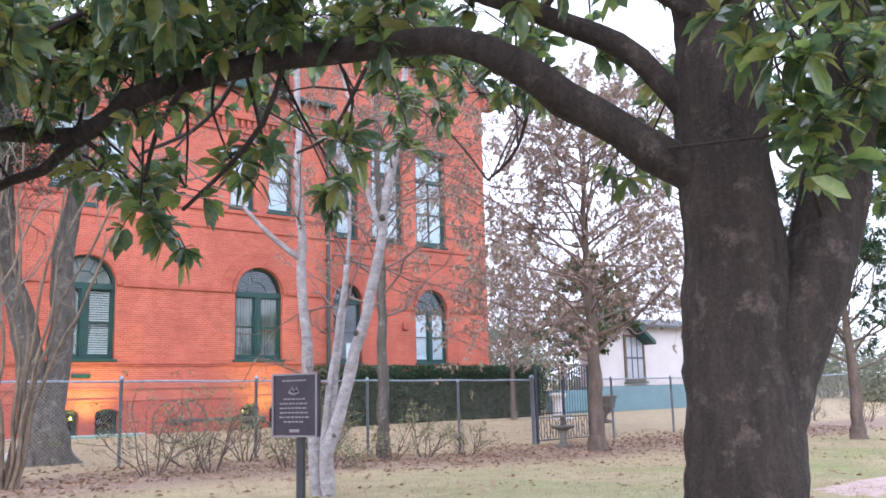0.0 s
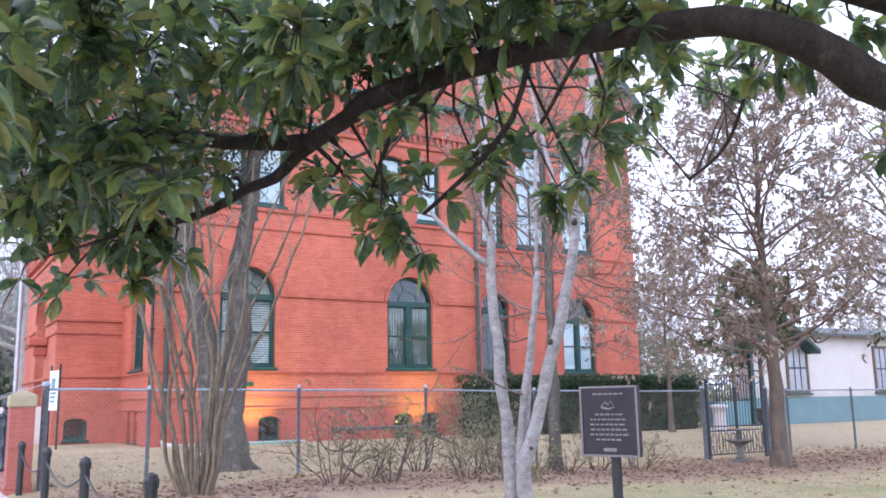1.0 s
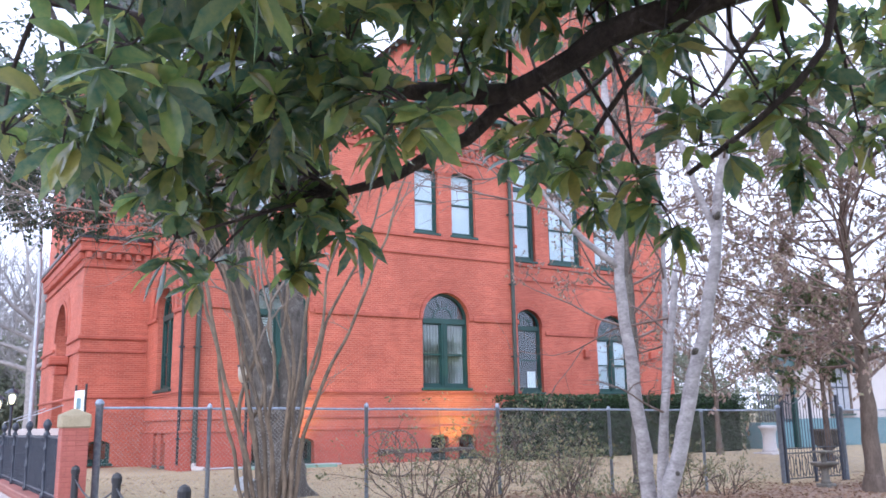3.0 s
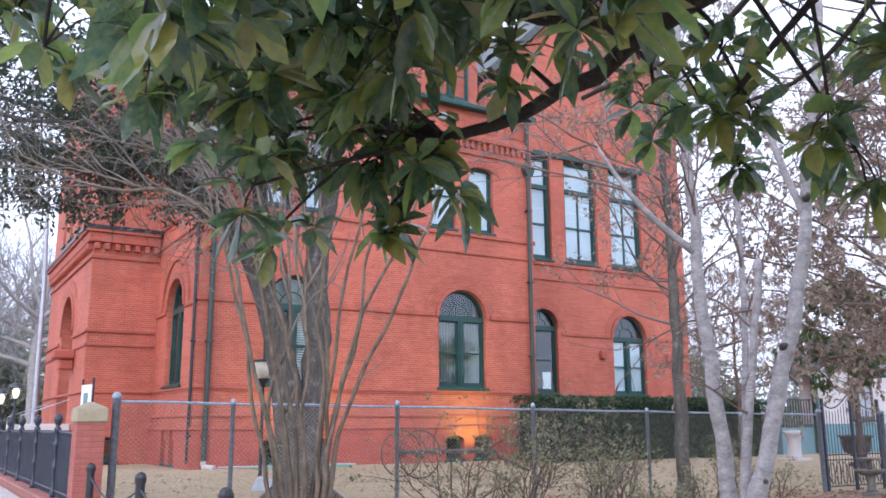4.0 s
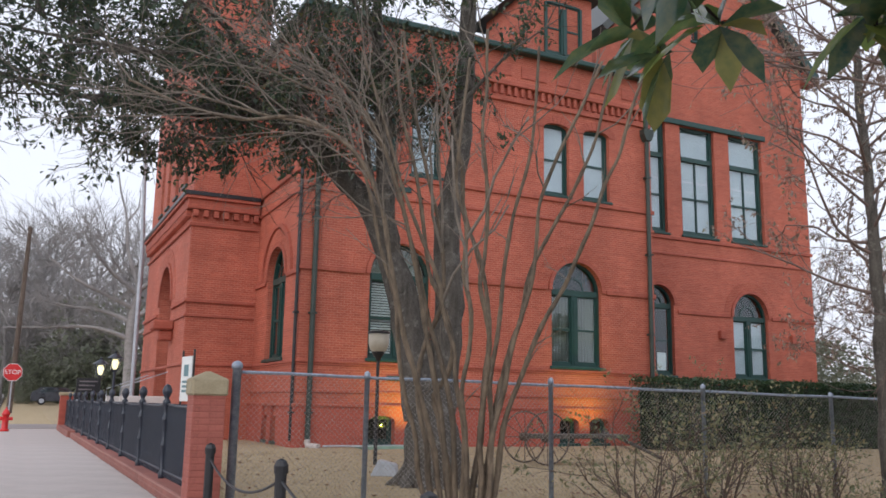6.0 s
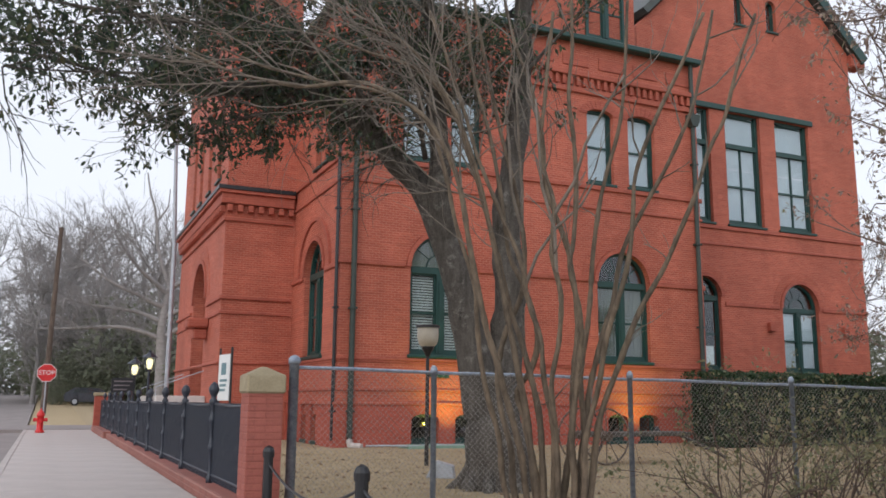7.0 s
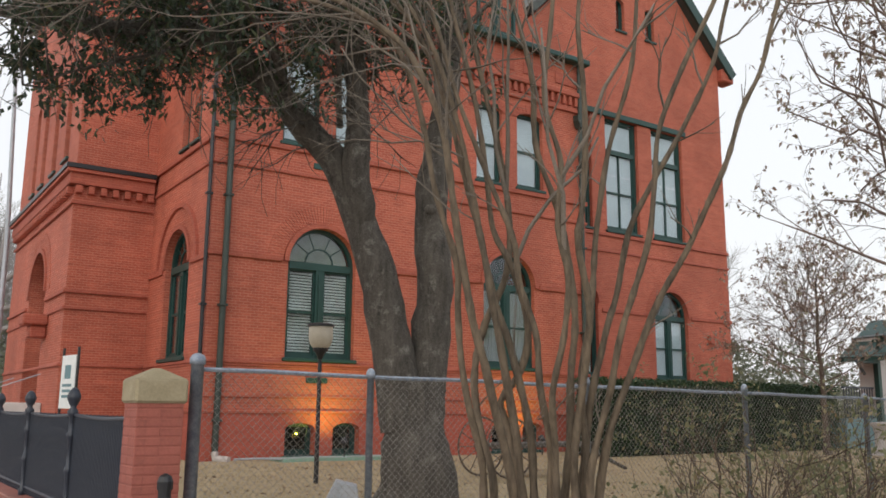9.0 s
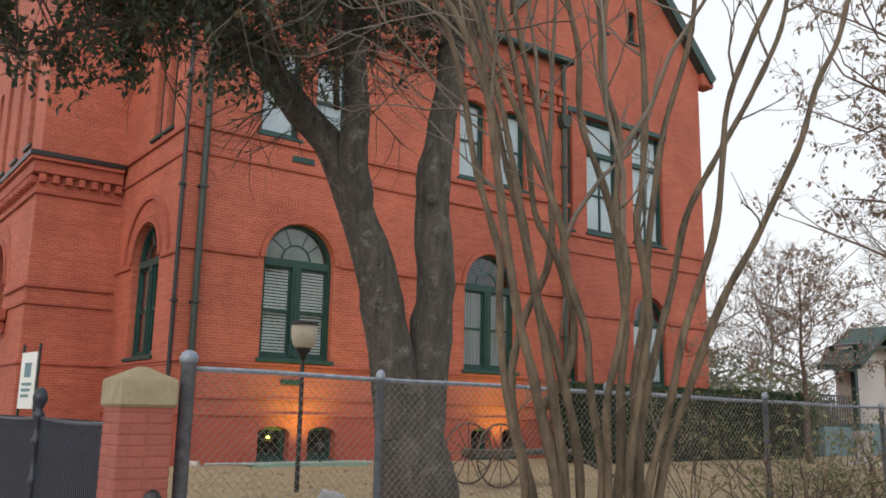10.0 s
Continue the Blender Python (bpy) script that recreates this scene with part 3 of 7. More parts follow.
    bpart("gutter", boxed(WX - 0.35, WX - 0.01, A, TY, 13.9, 14.12, bevel=0.04), GREEN_PAINT, "green-painted eaves gutter")


courses()
r = bmesh.new()
vs = [r.verts.new(c) for c in ((WX - 0.3, A - 0.3, 14.13), (21.1, A - 0.3, 14.13), (22.5, 52, 14.13), (WX - 0.3, 52, 14.13), (14.5, 38, 17.0), (22.5, 38, 17.0), (22.5, 44, 17.0), (14.5, 44, 17.0))]
for q in ((0, 1, 5, 4), (1, 2, 6, 5), (2, 3, 7, 6), (3, 0, 4, 7), (4, 5, 6, 7), (3, 2, 1, 0)):
    r.faces.new([vs[i] for i in q])
bpart("roof", r, ROOF, "dark slate hipped roof")
g = bmesh.new()
prism(g, [(21.4, 17.55), (27.7, 23.85), (34.0, 17.55), (34.25, 17.75), (27.7, 24.3), (21.15, 17.75)], B - 0.3, 52)
bpart("roof", g, ROOF, "dark slate gabled roof with green verge")
bpart("verge", prism(bmesh.new(), [(27.7, 23.75), (34.0, 17.45), (34.35, 17.8), (27.7, 24.45)], B - 0.42, B - 0.302), GREEN_PAINT, "green verge board")
bpart("kneeler", boxed(33.42, 34.3, B - 0.3, B + 0.4, 17.3, 17.95, bevel=0.06), BRICK_TRIM)
# dormer in the main roof
bpart("dormer", boxed(15.9, 18.6, A + 0.4, A + 4.0, 14.3, 17.0), BRICK)
bpart("dormer_roof", prism(bmesh.new(), [(15.5, 17.0), (19.0, 17.0), (17.25, 18.6)], A + 0.1, A + 5), ROOF)


def fit_window(m, o, double=True, fan=True, rail=True, cover="", deep=0.17, bar=0.1, parent=None):
    """A timber window in an arched opening: frame, mullion, sashes, panes, cover behind the glass."""
    x0, x1, z0, spring, top = o
    c = (x0 + x1) / 2
    f = bmesh.new()
    frame_ring(f, arch_line(*o, n=14), arch_line(*o, n=14, grow=-bar), deep, deep + 0.14)
    if fan:
        box(f, x0 + bar, x1 - bar, deep - 0.03, deep + 0.13, spring - 0.16, spring + 0.05)
    if double:
        box(f, c - 0.13, c + 0.13, deep - 0.02, deep + 0.13, z0 + bar, spring - 0.16)
        box(f, c - 0.05, c + 0.05, deep - 0.05, deep - 0.02, z0 + bar, spring - 0.3)
    ztop = spring - 0.16 if fan else top - bar
    w = bpart("window", f, GREEN_PAINT, "dark green timber window frame", m)
    sub = lambda name, bm, mat, label="": part(name, bm, mat, w, label)
    lights = [(x0 + bar, c - 0.13), (c + 0.13, x1 - bar)] if double else [(x0 + bar, x1 - bar)]
    zm = (z0 + bar + ztop) / 2
    for a, b in lights:
        s = bmesh.new()
        frame_ring(s, [(a, z0 + bar), (b, z0 + bar), (b, ztop), (a, ztop)], [(a + 0.06, z0 + bar + 0.1), (b - 0.06, z0 + bar + 0.1), (b - 0.06, ztop - 0.05), (a + 0.06, ztop - 0.05)], deep + 0.06, deep + 0.11)
        if rail:
            box(s, a + 0.06, b - 0.06, deep + 0.05, deep + 0.11, zm - 0.035, zm + 0.035)
        sub("sash", s, GREEN_PAINT)
        for q0, q1 in ((z0 + bar + 0.1, zm - 0.035), (zm + 0.035, ztop - 0.05)):
            p = sub("pane", boxed(a + 0.06, b - 0.06, deep + 0.08, deep + 0.086, q0, q1), GLASS)
            p.visible_shadow = False
        if cover == "blind":
            s = bmesh.new()
            k = z0 + bar + 0.1
            while k < ztop - 0.06:
                bl = [(a + 0.03, k), (b - 0.03, k)]
                v = [s.verts.new(co) for co in ((bl[0][0], deep + 0.17, k), (bl[1][0], deep + 0.17, k), (bl[1][0], deep + 0.20, k + 0.058), (bl[0][0], deep + 0.20, k + 0.058), (bl[0][0], deep + 0.171, k - 0.003), (bl[1][0], deep + 0.171, k - 0.003), (bl[1][0], deep + 0.201, k + 0.055), (bl[0][0], deep + 0.201, k + 0.055))]
                for q in ((0, 1, 2, 3), (7, 6, 5, 4), (0, 4, 5, 1), (2, 6, 7, 3)):
                    s.faces.new([v[i] for i in q])
                k += 0.085
            tagged(sub("blind", s, BLIND, "pale slatted blind, lowered"), kind="stuff")
        elif cover == "shade":
            sub("roller_shade", boxed(a - 0.02, b + 0.02, deep + 0.125, deep + 0.14, z0 + 0.02, ztop + 0.05), SHADE_CLOTH, "white roller shade pulled down")
        elif cover == "curtain":
            s = bmesh.new()
            n = 22
            top_v = [s.verts.new((a - 0.02 + (b - a + 0.04) * i / n, deep + 0.20 + 0.03 * math.sin(i * 1.9), ztop + 0.05)) for i in range(n + 1)]
            low_v = [s.verts.new((v.co.x, v.co.y + 0.01, z0 + 0.02)) for v in top_v]
            for i in range(n):
                s.faces.new((top_v[i], top_v[i + 1], low_v[i + 1], low_v[i]))
            bmesh.ops.solidify(s, geom=s.faces[:], thickness=0.006)
            sub("curtain", s, CURTAIN, "grey-green curtain hanging in folds")
    if fan:
        a, r = (x1 - x0) / 2 - bar, top - spring - bar
        p = bmesh.new()
        prism(p, [(c + a * math.cos(math.pi * k / 14), spring + 0.05 + (r - 0.05) * math.sin(math.pi * k / 14)) for k in range(15)], deep + 0.08, deep + 0.086)
        sub("pane", p, GLASS).visible_shadow = False
        q = bmesh.new()
        arch_band(q, c - a * 0.45, c + a * 0.45, spring + 0.05, spring + 0.05 + r * 0.45, -0.02, 0.02, deep + 0.06, deep + 0.11, 10)
        for ang in (45, 90, 135) if not double else (38, 68, 112, 142):
            t = radians(ang)
            tube(q, [(c + a * 0.46 * math.cos(t), deep + 0.085, spring + 0.05 + r * 0.46 * math.sin(t)), (c + a * 1.0 * math.cos(t), deep + 0.085, spring + 0.03 + r * 1.0 * math.sin(t))], [0.02, 0.02], 4)
        sub("fan_bars", q, GREEN_PAINT)
        if cover == "blind":
            sub("fan_lining", prism(bmesh.new(), [(c + (a + 0.03) * math.cos(math.pi * k / 14), spring + (r + 0.03) * math.sin(math.pi * k / 14)) for k in range(15)], deep + 0.3, deep + 0.31), CURTAIN)
    sub("window_sill", boxed(x0 - 0.08, x1 + 0.08, -0.09, deep, z0 - 0.09, z0 + 0.012, bevel=0.015), GREEN_PAINT)
    return w


def arch_trim(m, o, wide=0.62):
    x0, x1, z0, spring, top = o
    bm = arch_band(bmesh.new(), x0, x1, spring, top, 0.0, 0.14, -0.075, -0.002, 22)
    bpart("arch_moulding", bm, BRICK_TRIM, "", m)
    bm = arch_band(bmesh.new(), x0, x1, spring + 0.02, top + 0.02, 0.145, wide, -0.02, -0.002, int((x1 - x0) * 24), 0.07)
    tagged(bpart("arch_bricks", bm, BRICK, "", m), kind="stuff")


fit_window(SOUTH_A, ARCH(9.53, 11.68), cover="blind")
fit_window(SOUTH_A, ARCH(16.41, 18.57), cover="curtain")
fit_window(SOUTH_B, w5, cover="shade")
w = fit_window(SOUTH_B, w4, double=False)
part("paper_notice", boxed(24.15, 24.62, 0.27, 0.275, 2.95, 3.7), WHITE_SIGN, w, "white paper behind the pane")
fit_window(WEST, west_w, cover="curtain")
for o in (ARCH(9.53, 11.68), ARCH(16.41, 18.57)):
    arch_trim(SOUTH_A, o)
arch_trim(SOUTH_B, w5, 0.5)
arch_trim(SOUTH_B, w4, 0.5)
arch_trim(WEST, west_w, 0.62)
bpart("arch_moulding", arch_band(bmesh.new(), west_w[0], west_w[1], west_w[3] + 0.02, west_w[4] + 0.02, 0.625, 0.76, -0.09, -0.002, 26), BRICK_TRIM, "", WEST)
arch_trim(TOWER_W, (wy(41.6), wy(38.6), 2.7, 5.1, 6.6), 0.7)
for x0, x1 in flats_a:
    fit_window(SOUTH_A, (x0, x1, 8.87, 11.38, 11.58), double=False, fan=False, cover="shade", bar=0.08)
    bpart("lintel_bricks", arch_band(bmesh.new(), x0, x1, 11.38, 11.58, 0.0, 0.3, -0.03, -0.002, 12, 0.05), BRICK_TRIM, "", SOUTH_A)
for a, b in u3:
    o = (a, b, 8.9, 13.93, 13.95)
    w = fit_window(SOUTH_B, o, double=False, fan=False, rail=False, cover="shade", bar=0.16)
    part("transom", boxed(a + 0.16, b - 0.16, 0.13, 0.30, 12.35, 12.55), GREEN_PAINT, w)
    part("meeting_rail", boxed(a + 0.2, b - 0.2, 0.2, 0.29, 10.6, 10.68), GREEN_PAINT, w)
    if b - a > 1.6:
        part("glazing_bar", boxed((a + b) / 2 - 0.03, (a + b) / 2 + 0.03, 0.2, 0.29, 9.1, 12.35), GREEN_PAINT, w)
bpart("lintel", boxed(23.2, 30.75, -0.1, -0.002, 13.95, 14.2, bevel=0.02), GREEN_PAINT, "green-grey lintel over the triple window", SOUTH_B)
for x0, x1 in base_a:
    fit_window(SOUTH_A, (x0, x1, 0.08, 0.78, 0.96), double=False, fan=False, rail=False, bar=0.06, deep=0.2)
for a, b in ((31.6, 32.2), (32.7, 33.3)):
    fit_window(WEST, (wy(b), wy(a), 0.1, 0.72, 0.92), double=False, fan=False, rail=False, bar=0.05, deep=0.2)
for a, b in ((31.2, 31.85), (32.2, 32.85)):
    fit_window(WEST, (wy(b), wy(a), 8.95, 11.4, 11.9), double=False, fan=False, cover="shade", bar=0.07)
fit_window(TOWER_S, (5.25, 6.1, 0.15, 0.8, 0.98), double=False, fan=False, rail=False, bar=0.06, deep=0.2)
for c in (37.2, 39.3, 41.4, 43.2):
    fit_window(TOWER_W, (wy(c + 0.4), wy(c - 0.4), 9.3, 12.4, 12.8), double=False, fan=False, bar=0.07)
for a, b in gable_w:
    fit_window(SOUTH_B, (a, b, 18.2, 19.5, 19.75), double=False, fan=False, rail=False, bar=0.06)
fit_window(pose(0, A + 0.3, 0), (16.4, 18.1, 14.4, 16.5, 16.6), double=True, fan=False, cover="shade", bar=0.1, deep=0.02)
# near-black floor and added backing wall paint the shade of unlit rooms
bpart("floor", boxed(WX + 0.5, 32.9, A + 0.5, 51.5, -0.3, -0.2), ROOM_SHADE)
bpart("shade_backing", boxed(WX + 1.5, 32.9, B + 1.4, B + 1.5, -0.2, 14), ROOM_SHADE)

# pipes, vents, alarm boxes
def pipe(x, y, z0, z1, r, material, label):
    bm = tube(bmesh.new(), [(x, y, z0), (x, y, z1)], [r, r], 10)
    for z in (1.0, 4.0, 7.0, 10.0):
        box(bm, x - r - 0.03, x + r + 0.03, y - r - 0.02, y + r + 0.04, z, z + 0.06)
    bpart("downpipe", bm, material, label)


pipe(7.65, A - 0.14, 0.2, 13.9, 0.085, PIPE_PAINT, "dark green rain downpipe")
pipe(WX - 0.10, A - 0.02, 0.2, 13.9, 0.055, BLACK, "black rain downpipe")
pipe(20.72, A - 0.14, 0.3, 13.9, 0.085, PIPE_PAINT, "dark green rain downpipe")
bpart("downpipe_shoe", tube(bmesh.new(), [(7.65, A - 0.14, 0.22), (7.65, A - 0.2, 0.06), (7.9, A - 0.5, 0.03)], [0.1, 0.1, 0.1], 10), CONCRETE, "pale pipe shoe")
hopper = bmesh.new()
prism(hopper, [(20.60, 11.48), (20.84, 11.48), (20.95, 11.73), (20.95, 11.93), (20.49, 11.93), (20.49, 11.73)], A - 0.30, A - 0.02)
bpart("rain_hopper", hopper, PIPE_PAINT, "dark green rain hopper head")
for x in (27.53, 31.88):
    bpart("alarm_box", boxed(x - 0.16, x + 0.16, B - 0.2, B - 0.002, 4.4, 4.78, bevel=0.02), BRICK_TRIM, "brick-red alarm box")
bpart("wall_plaque", boxed(10.2, 10.85, A - 0.06, A - 0.002, 2.05, 2.2, bevel=0.01), GREEN_PAINT, "small green plate")
bpart("wall_plaque", boxed(10.2, 10.9, A - 0.04, A - 0.002, 8.22, 8.4, bevel=0.01), GREEN_PAINT, "small green vent")

# floodlights at the foot of the wall, throwing warm light up the brick
def floodlight(x, y, face):
    t = thing("floodlight", x, y, land(x, y), "small black ground floodlight washing the brick wall", "floodlight", "floodlights")
    part("stake", tube(bmesh.new(), [(0, 0, -0.05), (0, 0, 0.4)], [0.02, 0.02], 6), BLACK, t)
    part("housing", tube(bmesh.new(), [(0, -0.09, 0.42), (0, 0.07, 0.52)], [0.07, 0.12], 10), BLACK, t)
    part("lens", tube(bmesh.new(), [(0, 0.072, 0.521), (0, 0.08, 0.526)], [0.105, 0.105], 12), glow_mat("lit_lens", (1.0, 0.66, 0.22), 0.8), t)
    d = bpy.data.lights.new("flood", "SPOT")
    d.energy, d.color, d.spot_size, d.spot_blend, d.shadow_soft_size = 115, (1.0, 0.90, 0.07), radians(120), 1.0, 0.03
    o = new("flood", d)
    o.matrix_world = look((x, y + 0.12, land(x, y) + 0.62), face)


floodlight(10.78, A - 1.3, (10.78, A, 2.0))
floodlight(17.7, A - 1.3, (17.7, A, 2.0))


# ---- wire fence ----
FY, FTOP = 15.03, 1.70
wire_fence = thing("chain_link_fence", 10, FY, 0, "grey galvanised chain-link fence along the lawn", "fence")
FINV = pose(10, FY, 0).inverted()


def fpart(name, bm, material, label="", smooth=False):
    ob = part(name, bm, material, wire_fence, label, smooth)
    ob.matrix_parent_inverse = FINV
    return ob


post_xs = [3.78, 6.62, 9.49, 12.38, 15.2]
right_xs = [21.3, 24.3, 27.3, 30.4, 33.5, 36.6]
for x in [2.08, 17.9, 20.4] + post_xs + right_xs:
    r = 0.055 if x in (2.08, 17.9, 20.4) else 0.034
    zg = land(x, FY)
    top = FTOP + zg * 0.6 + (0.06 if r > 0.05 else 0.0)
    fpart("post", lathe(bmesh.new(), [(r, zg - 0.2), (r, top - 0.06), (r * 1.25, top - 0.06), (r * 1.25, top - 0.01), (r * 0.9, top + 0.02), (r * 0.3, top + 0.035)], 12, (x, FY)), FENCE_STEEL, "", True)
for x0, x1 in ((2.08, 17.9), (20.4, 36.6)):
    za, zb = FTOP + land(x0, FY) * 0.6 - 0.04, FTOP + land(x1, FY) * 0.6 - 0.04
    n = 24
    fpart("top_rail", tube(bmesh.new(), [(x0 + (x1 - x0) * i / n, FY + 0.03, za + (zb - za) * i / n + 0.006 * math.sin(i * 1.7)) for i in range(n + 1)], [0.021] * (n + 1), 6), FENCE_STEEL)
    wires, faces = [], []
    step, h, rr = 0.072, 1.62, 0.0023
    k0 = int((x1 - x0 + h) / step)
    for k in range(k0):
        for s in (1, -1):
            xa = x0 + k * step - (h if s > 0 else 0)
            p, q = [xa, 0.0], [xa + s * h, h]
            if s > 0 and xa < x0:
                p = [x0, x0 - xa]
            if s > 0 and q[0] > x1:
                q = [x1, x1 - xa]
            if s < 0 and q[0] < x0:
                q = [x0, xa - x0]
            if s < 0 and xa > x1:
                p = [x1, xa - x1]
            if q[1] - p[1] < 0.05 or p[0] > x1:
                continue
            b0 = len(wires)
            for (xx, zz) in (p, q):
                zg = land(xx, FY) * 0.6 + 0.04 + zz + 0.008 * math.sin(xx * 2.3)
                wires += [(xx - rr, FY + s * rr, zg), (xx + rr, FY + s * rr, zg), (xx, FY + 2.5 * s * rr, zg)]
            faces += [(b0, b0 + 1, b0 + 4, b0 + 3), (b0 + 1, b0 + 2, b0 + 5, b0 + 4), (b0 + 2, b0, b0 + 3, b0 + 5)]
    o = new("wire_mesh", raw_mesh("wire_mesh", wires, faces, WIRE))
    o.parent, o.matrix_parent_inverse = wire_fence, FINV
    tagged(o, "woven diamond wire mesh", kind="stuff")

# ---- brick pier ----
PIER_BRICK = plain("pier_brick", (0.22, 0.068, 0.052), (0.40, 0.125, 0.095), 0.8, scale=5, fine=40, bump=0.4, spread=0.3)
pier = thing("brick_pier", 1.72, FY - 0.02, 0, "square red brick gate pier with a weathered stone cap", "pier")
pier.matrix_world = pose(1.73, FY - 0.02, 0) @ Matrix.Diagonal((0.94, 0.94, 1, 1))
part("core", boxed(-0.196, 0.196, -0.196, 0.196, -0.15, 1.38), PIER_BRICK, pier)
pb = finish(boxed(-0.1, 0.1, -0.05, 0.05, -0.0335, 0.0335, bevel=0.007), "brick", PIER_BRICK)
for row in range(20):
    z = 0.035 + 0.0745 * row
    if z > 1.40:
        break
    wide = 0.02 if z < 0.16 else 0.0
    for side in range(4):
        for k in range(2):
            u = -0.10 + 0.2 * k if (row + side) % 2 else -0.085 + 0.19 * k
            o = new("brick", pb)
            o.parent = pier
            o.matrix_basis = pose(0, 0, 0, 0, 0, 90 * side) @ pose(max(-0.1, min(0.1, u)), -0.150 - wide, z, 0, random.uniform(-0.6, 0.6), random.uniform(-0.8, 0.8))
cap = bmesh.new()
box(cap, -0.225, 0.225, -0.225, 0.225, 1.38, 1.58, bevel=0.02)
v = [cap.verts.new(c) for c in ((-0.215, -0.215, 1.575), (0.215, -0.215, 1.575), (0.215, 0.215, 1.575), (-0.215, 0.215, 1.575), (-0.03, -0.03, 1.665), (0.03, -0.03, 1.665), (0.03, 0.03, 1.665), (-0.03, 0.03, 1.665))]
for q in ((0, 1, 5, 4), (1, 2, 6, 5), (2, 3, 7, 6), (3, 0, 4, 7), (4, 5, 6, 7)):
    cap.faces.new([v[i] for i in q])
part("cap", cap, STONE, pier, "buff stone cap with a low pyramid top")

# ---- iron railing on its brick kerb wall ----
railing = thing("iron_railing", 1.78, 30, 0, "black cast-iron railing on a low brick base wall", "railing")
RINV = pose(1.78, 30, 0).inverted()
RX, PANEL = 1.78, 2.72


def rpart(name, bm, material, label="", smooth=False):
    ob = part(name, bm, material, railing, label, smooth)
    ob.matrix_parent_inverse = RINV
    return ob


BASE_BRICK = brick_mat("worn_base_brick", (0.33, 0.125, 0.098), (0.25, 0.09, 0.072), (0.36, 0.20, 0.165))
rpart("base_wall", boxed(RX - 0.2, RX + 0.2, 15.3, 37.5, -0.15, 0.17, bevel=0.02), BASE_BRICK, "low red brick base wall")
rpart("base_wall", boxed(RX - 0.3, RX + 0.25, 37.5, 45.5, -0.15, 0.22, bevel=0.02), BASE_BRICK, "low red brick base wall")
post_me = finish(lathe(bmesh.new(), [(0.05, 0.15), (0.05, 0.25), (0.03, 0.28), (0.03, 0.6), (0.045, 0.62), (0.045, 0.68), (0.03, 0.7), (0.03, 0.98), (0.05, 1.0), (0.055, 1.05), (0.03, 1.08), (0.03, 1.22), (0.055, 1.25), (0.06, 1.30), (0.03, 1.34), (0.05, 1.38), (0.072, 1.43), (0.075, 1.47), (0.05, 1.53), (0.015, 1.56)], 12), "post", IRON, True)
picket_me = finish(boxed(-0.008, 0.008, -0.008, 0.008, 0.2, 1.27), "picket", IRON)
for i in range(11):
    y0 = 15.45 + PANEL * i
    o = new("post", post_me)
    o.parent, o.matrix_parent_inverse, o.matrix_basis = railing, RINV, pose(RX - 0.02, y0 if i else y0 + 0.0, 0)
    y1 = y0 + PANEL
    n = 10
    rails = tube(bmesh.new(), [(RX, y0 + PANEL * k / n, 1.26 - 0.03 * math.sin(math.pi * k / n)) for k in range(n + 1)], [0.02] * (n + 1), 6)
    tube(rails, [(RX, y0, 0.28), (RX, y1, 0.28)], [0.018, 0.018], 6)
    rl = rpart("rail", rails, IRON)
    count = 46
    if i < 6:
        for k in range(1, count):
            o = new("picket", picket_me)
            o.parent, o.matrix_basis = rl, pose(RX, y0 + PANEL * k / count, -0.005 * (k % 3))
    else:
        pk = bmesh.new()
        for k in range(1, count):
            box(pk, RX - 0.008, RX + 0.008, y0 + PANEL * k / count - 0.008, y0 + PANEL * k / count + 0.008, 0.2, 1.27)
        tagged(rpart("picket_run", pk, IRON), kind="stuff")
far_pier = thing("brick_pier", RX, 45.5, 0, "distant red brick end pier of the railing", "pier")
part("shaft", boxed(-0.26, 0.26, -0.26, 0.26, -0.1, 1.45, bevel=0.01), PLINTH, far_pier)
part("cap", boxed(-0.32, 0.32, -0.32, 0.32, 1.45, 1.6, bevel=0.03), STONE, far_pier)

# ---- bollards with chain ----
bollards = [(1.72, 14.55), (1.73, 11.68), (1.74, 8.8), (1.75, 5.95)]
for x, y in bollards:
    t = thing("bollard", x, y, 0, "short round-capped black bollard at the planting edge", "bollard", "bollards with chain")
    part("shaft", tube(bmesh.new(), [(0, 0, -0.1), (0, 0, 0.74)], [0.05, 0.05], 12), BLACK, t)
    part("cap", lathe(bmesh.new(), [(0.06, 0.73), (0.062, 0.79), (0.045, 0.83), (0.01, 0.85)], 12), BLACK, t)


link_me = finish(tube(bmesh.new(), [(0, 0, -0.034), (0, 0, 0.034)], [0.013, 0.013], 5), "link", BLACK)


def chain(a, b, sag):
    a, b = Vector(a), Vector(b)
    t = thing("chain", (a.x + b.x) / 2, (a.y + b.y) / 2, 0, "black chain slung between two bollards", "chain", "bollards with chain")
    n = 44
    at = lambda u: a.lerp(b, u) - Vector((0, 0, sag * 4 * u * (1 - u)))
    for k in range(n):
        c, d = at((k + 0.5) / n), at((k + 1) / n) - at(k / n)
        o = new("link", link_me)
        o.parent = t
        o.matrix_basis = Matrix.Translation(c - Vector(((a.x + b.x) / 2, (a.y + b.y) / 2, 0))) @ d.to_track_quat("Z", "Y").to_matrix().to_4x4()


for i, j in ((0, 1), (1, 2), (2, 3)):
    chain((*bollards[i], 0.68), (*bollards[j], 0.68), 0.22)

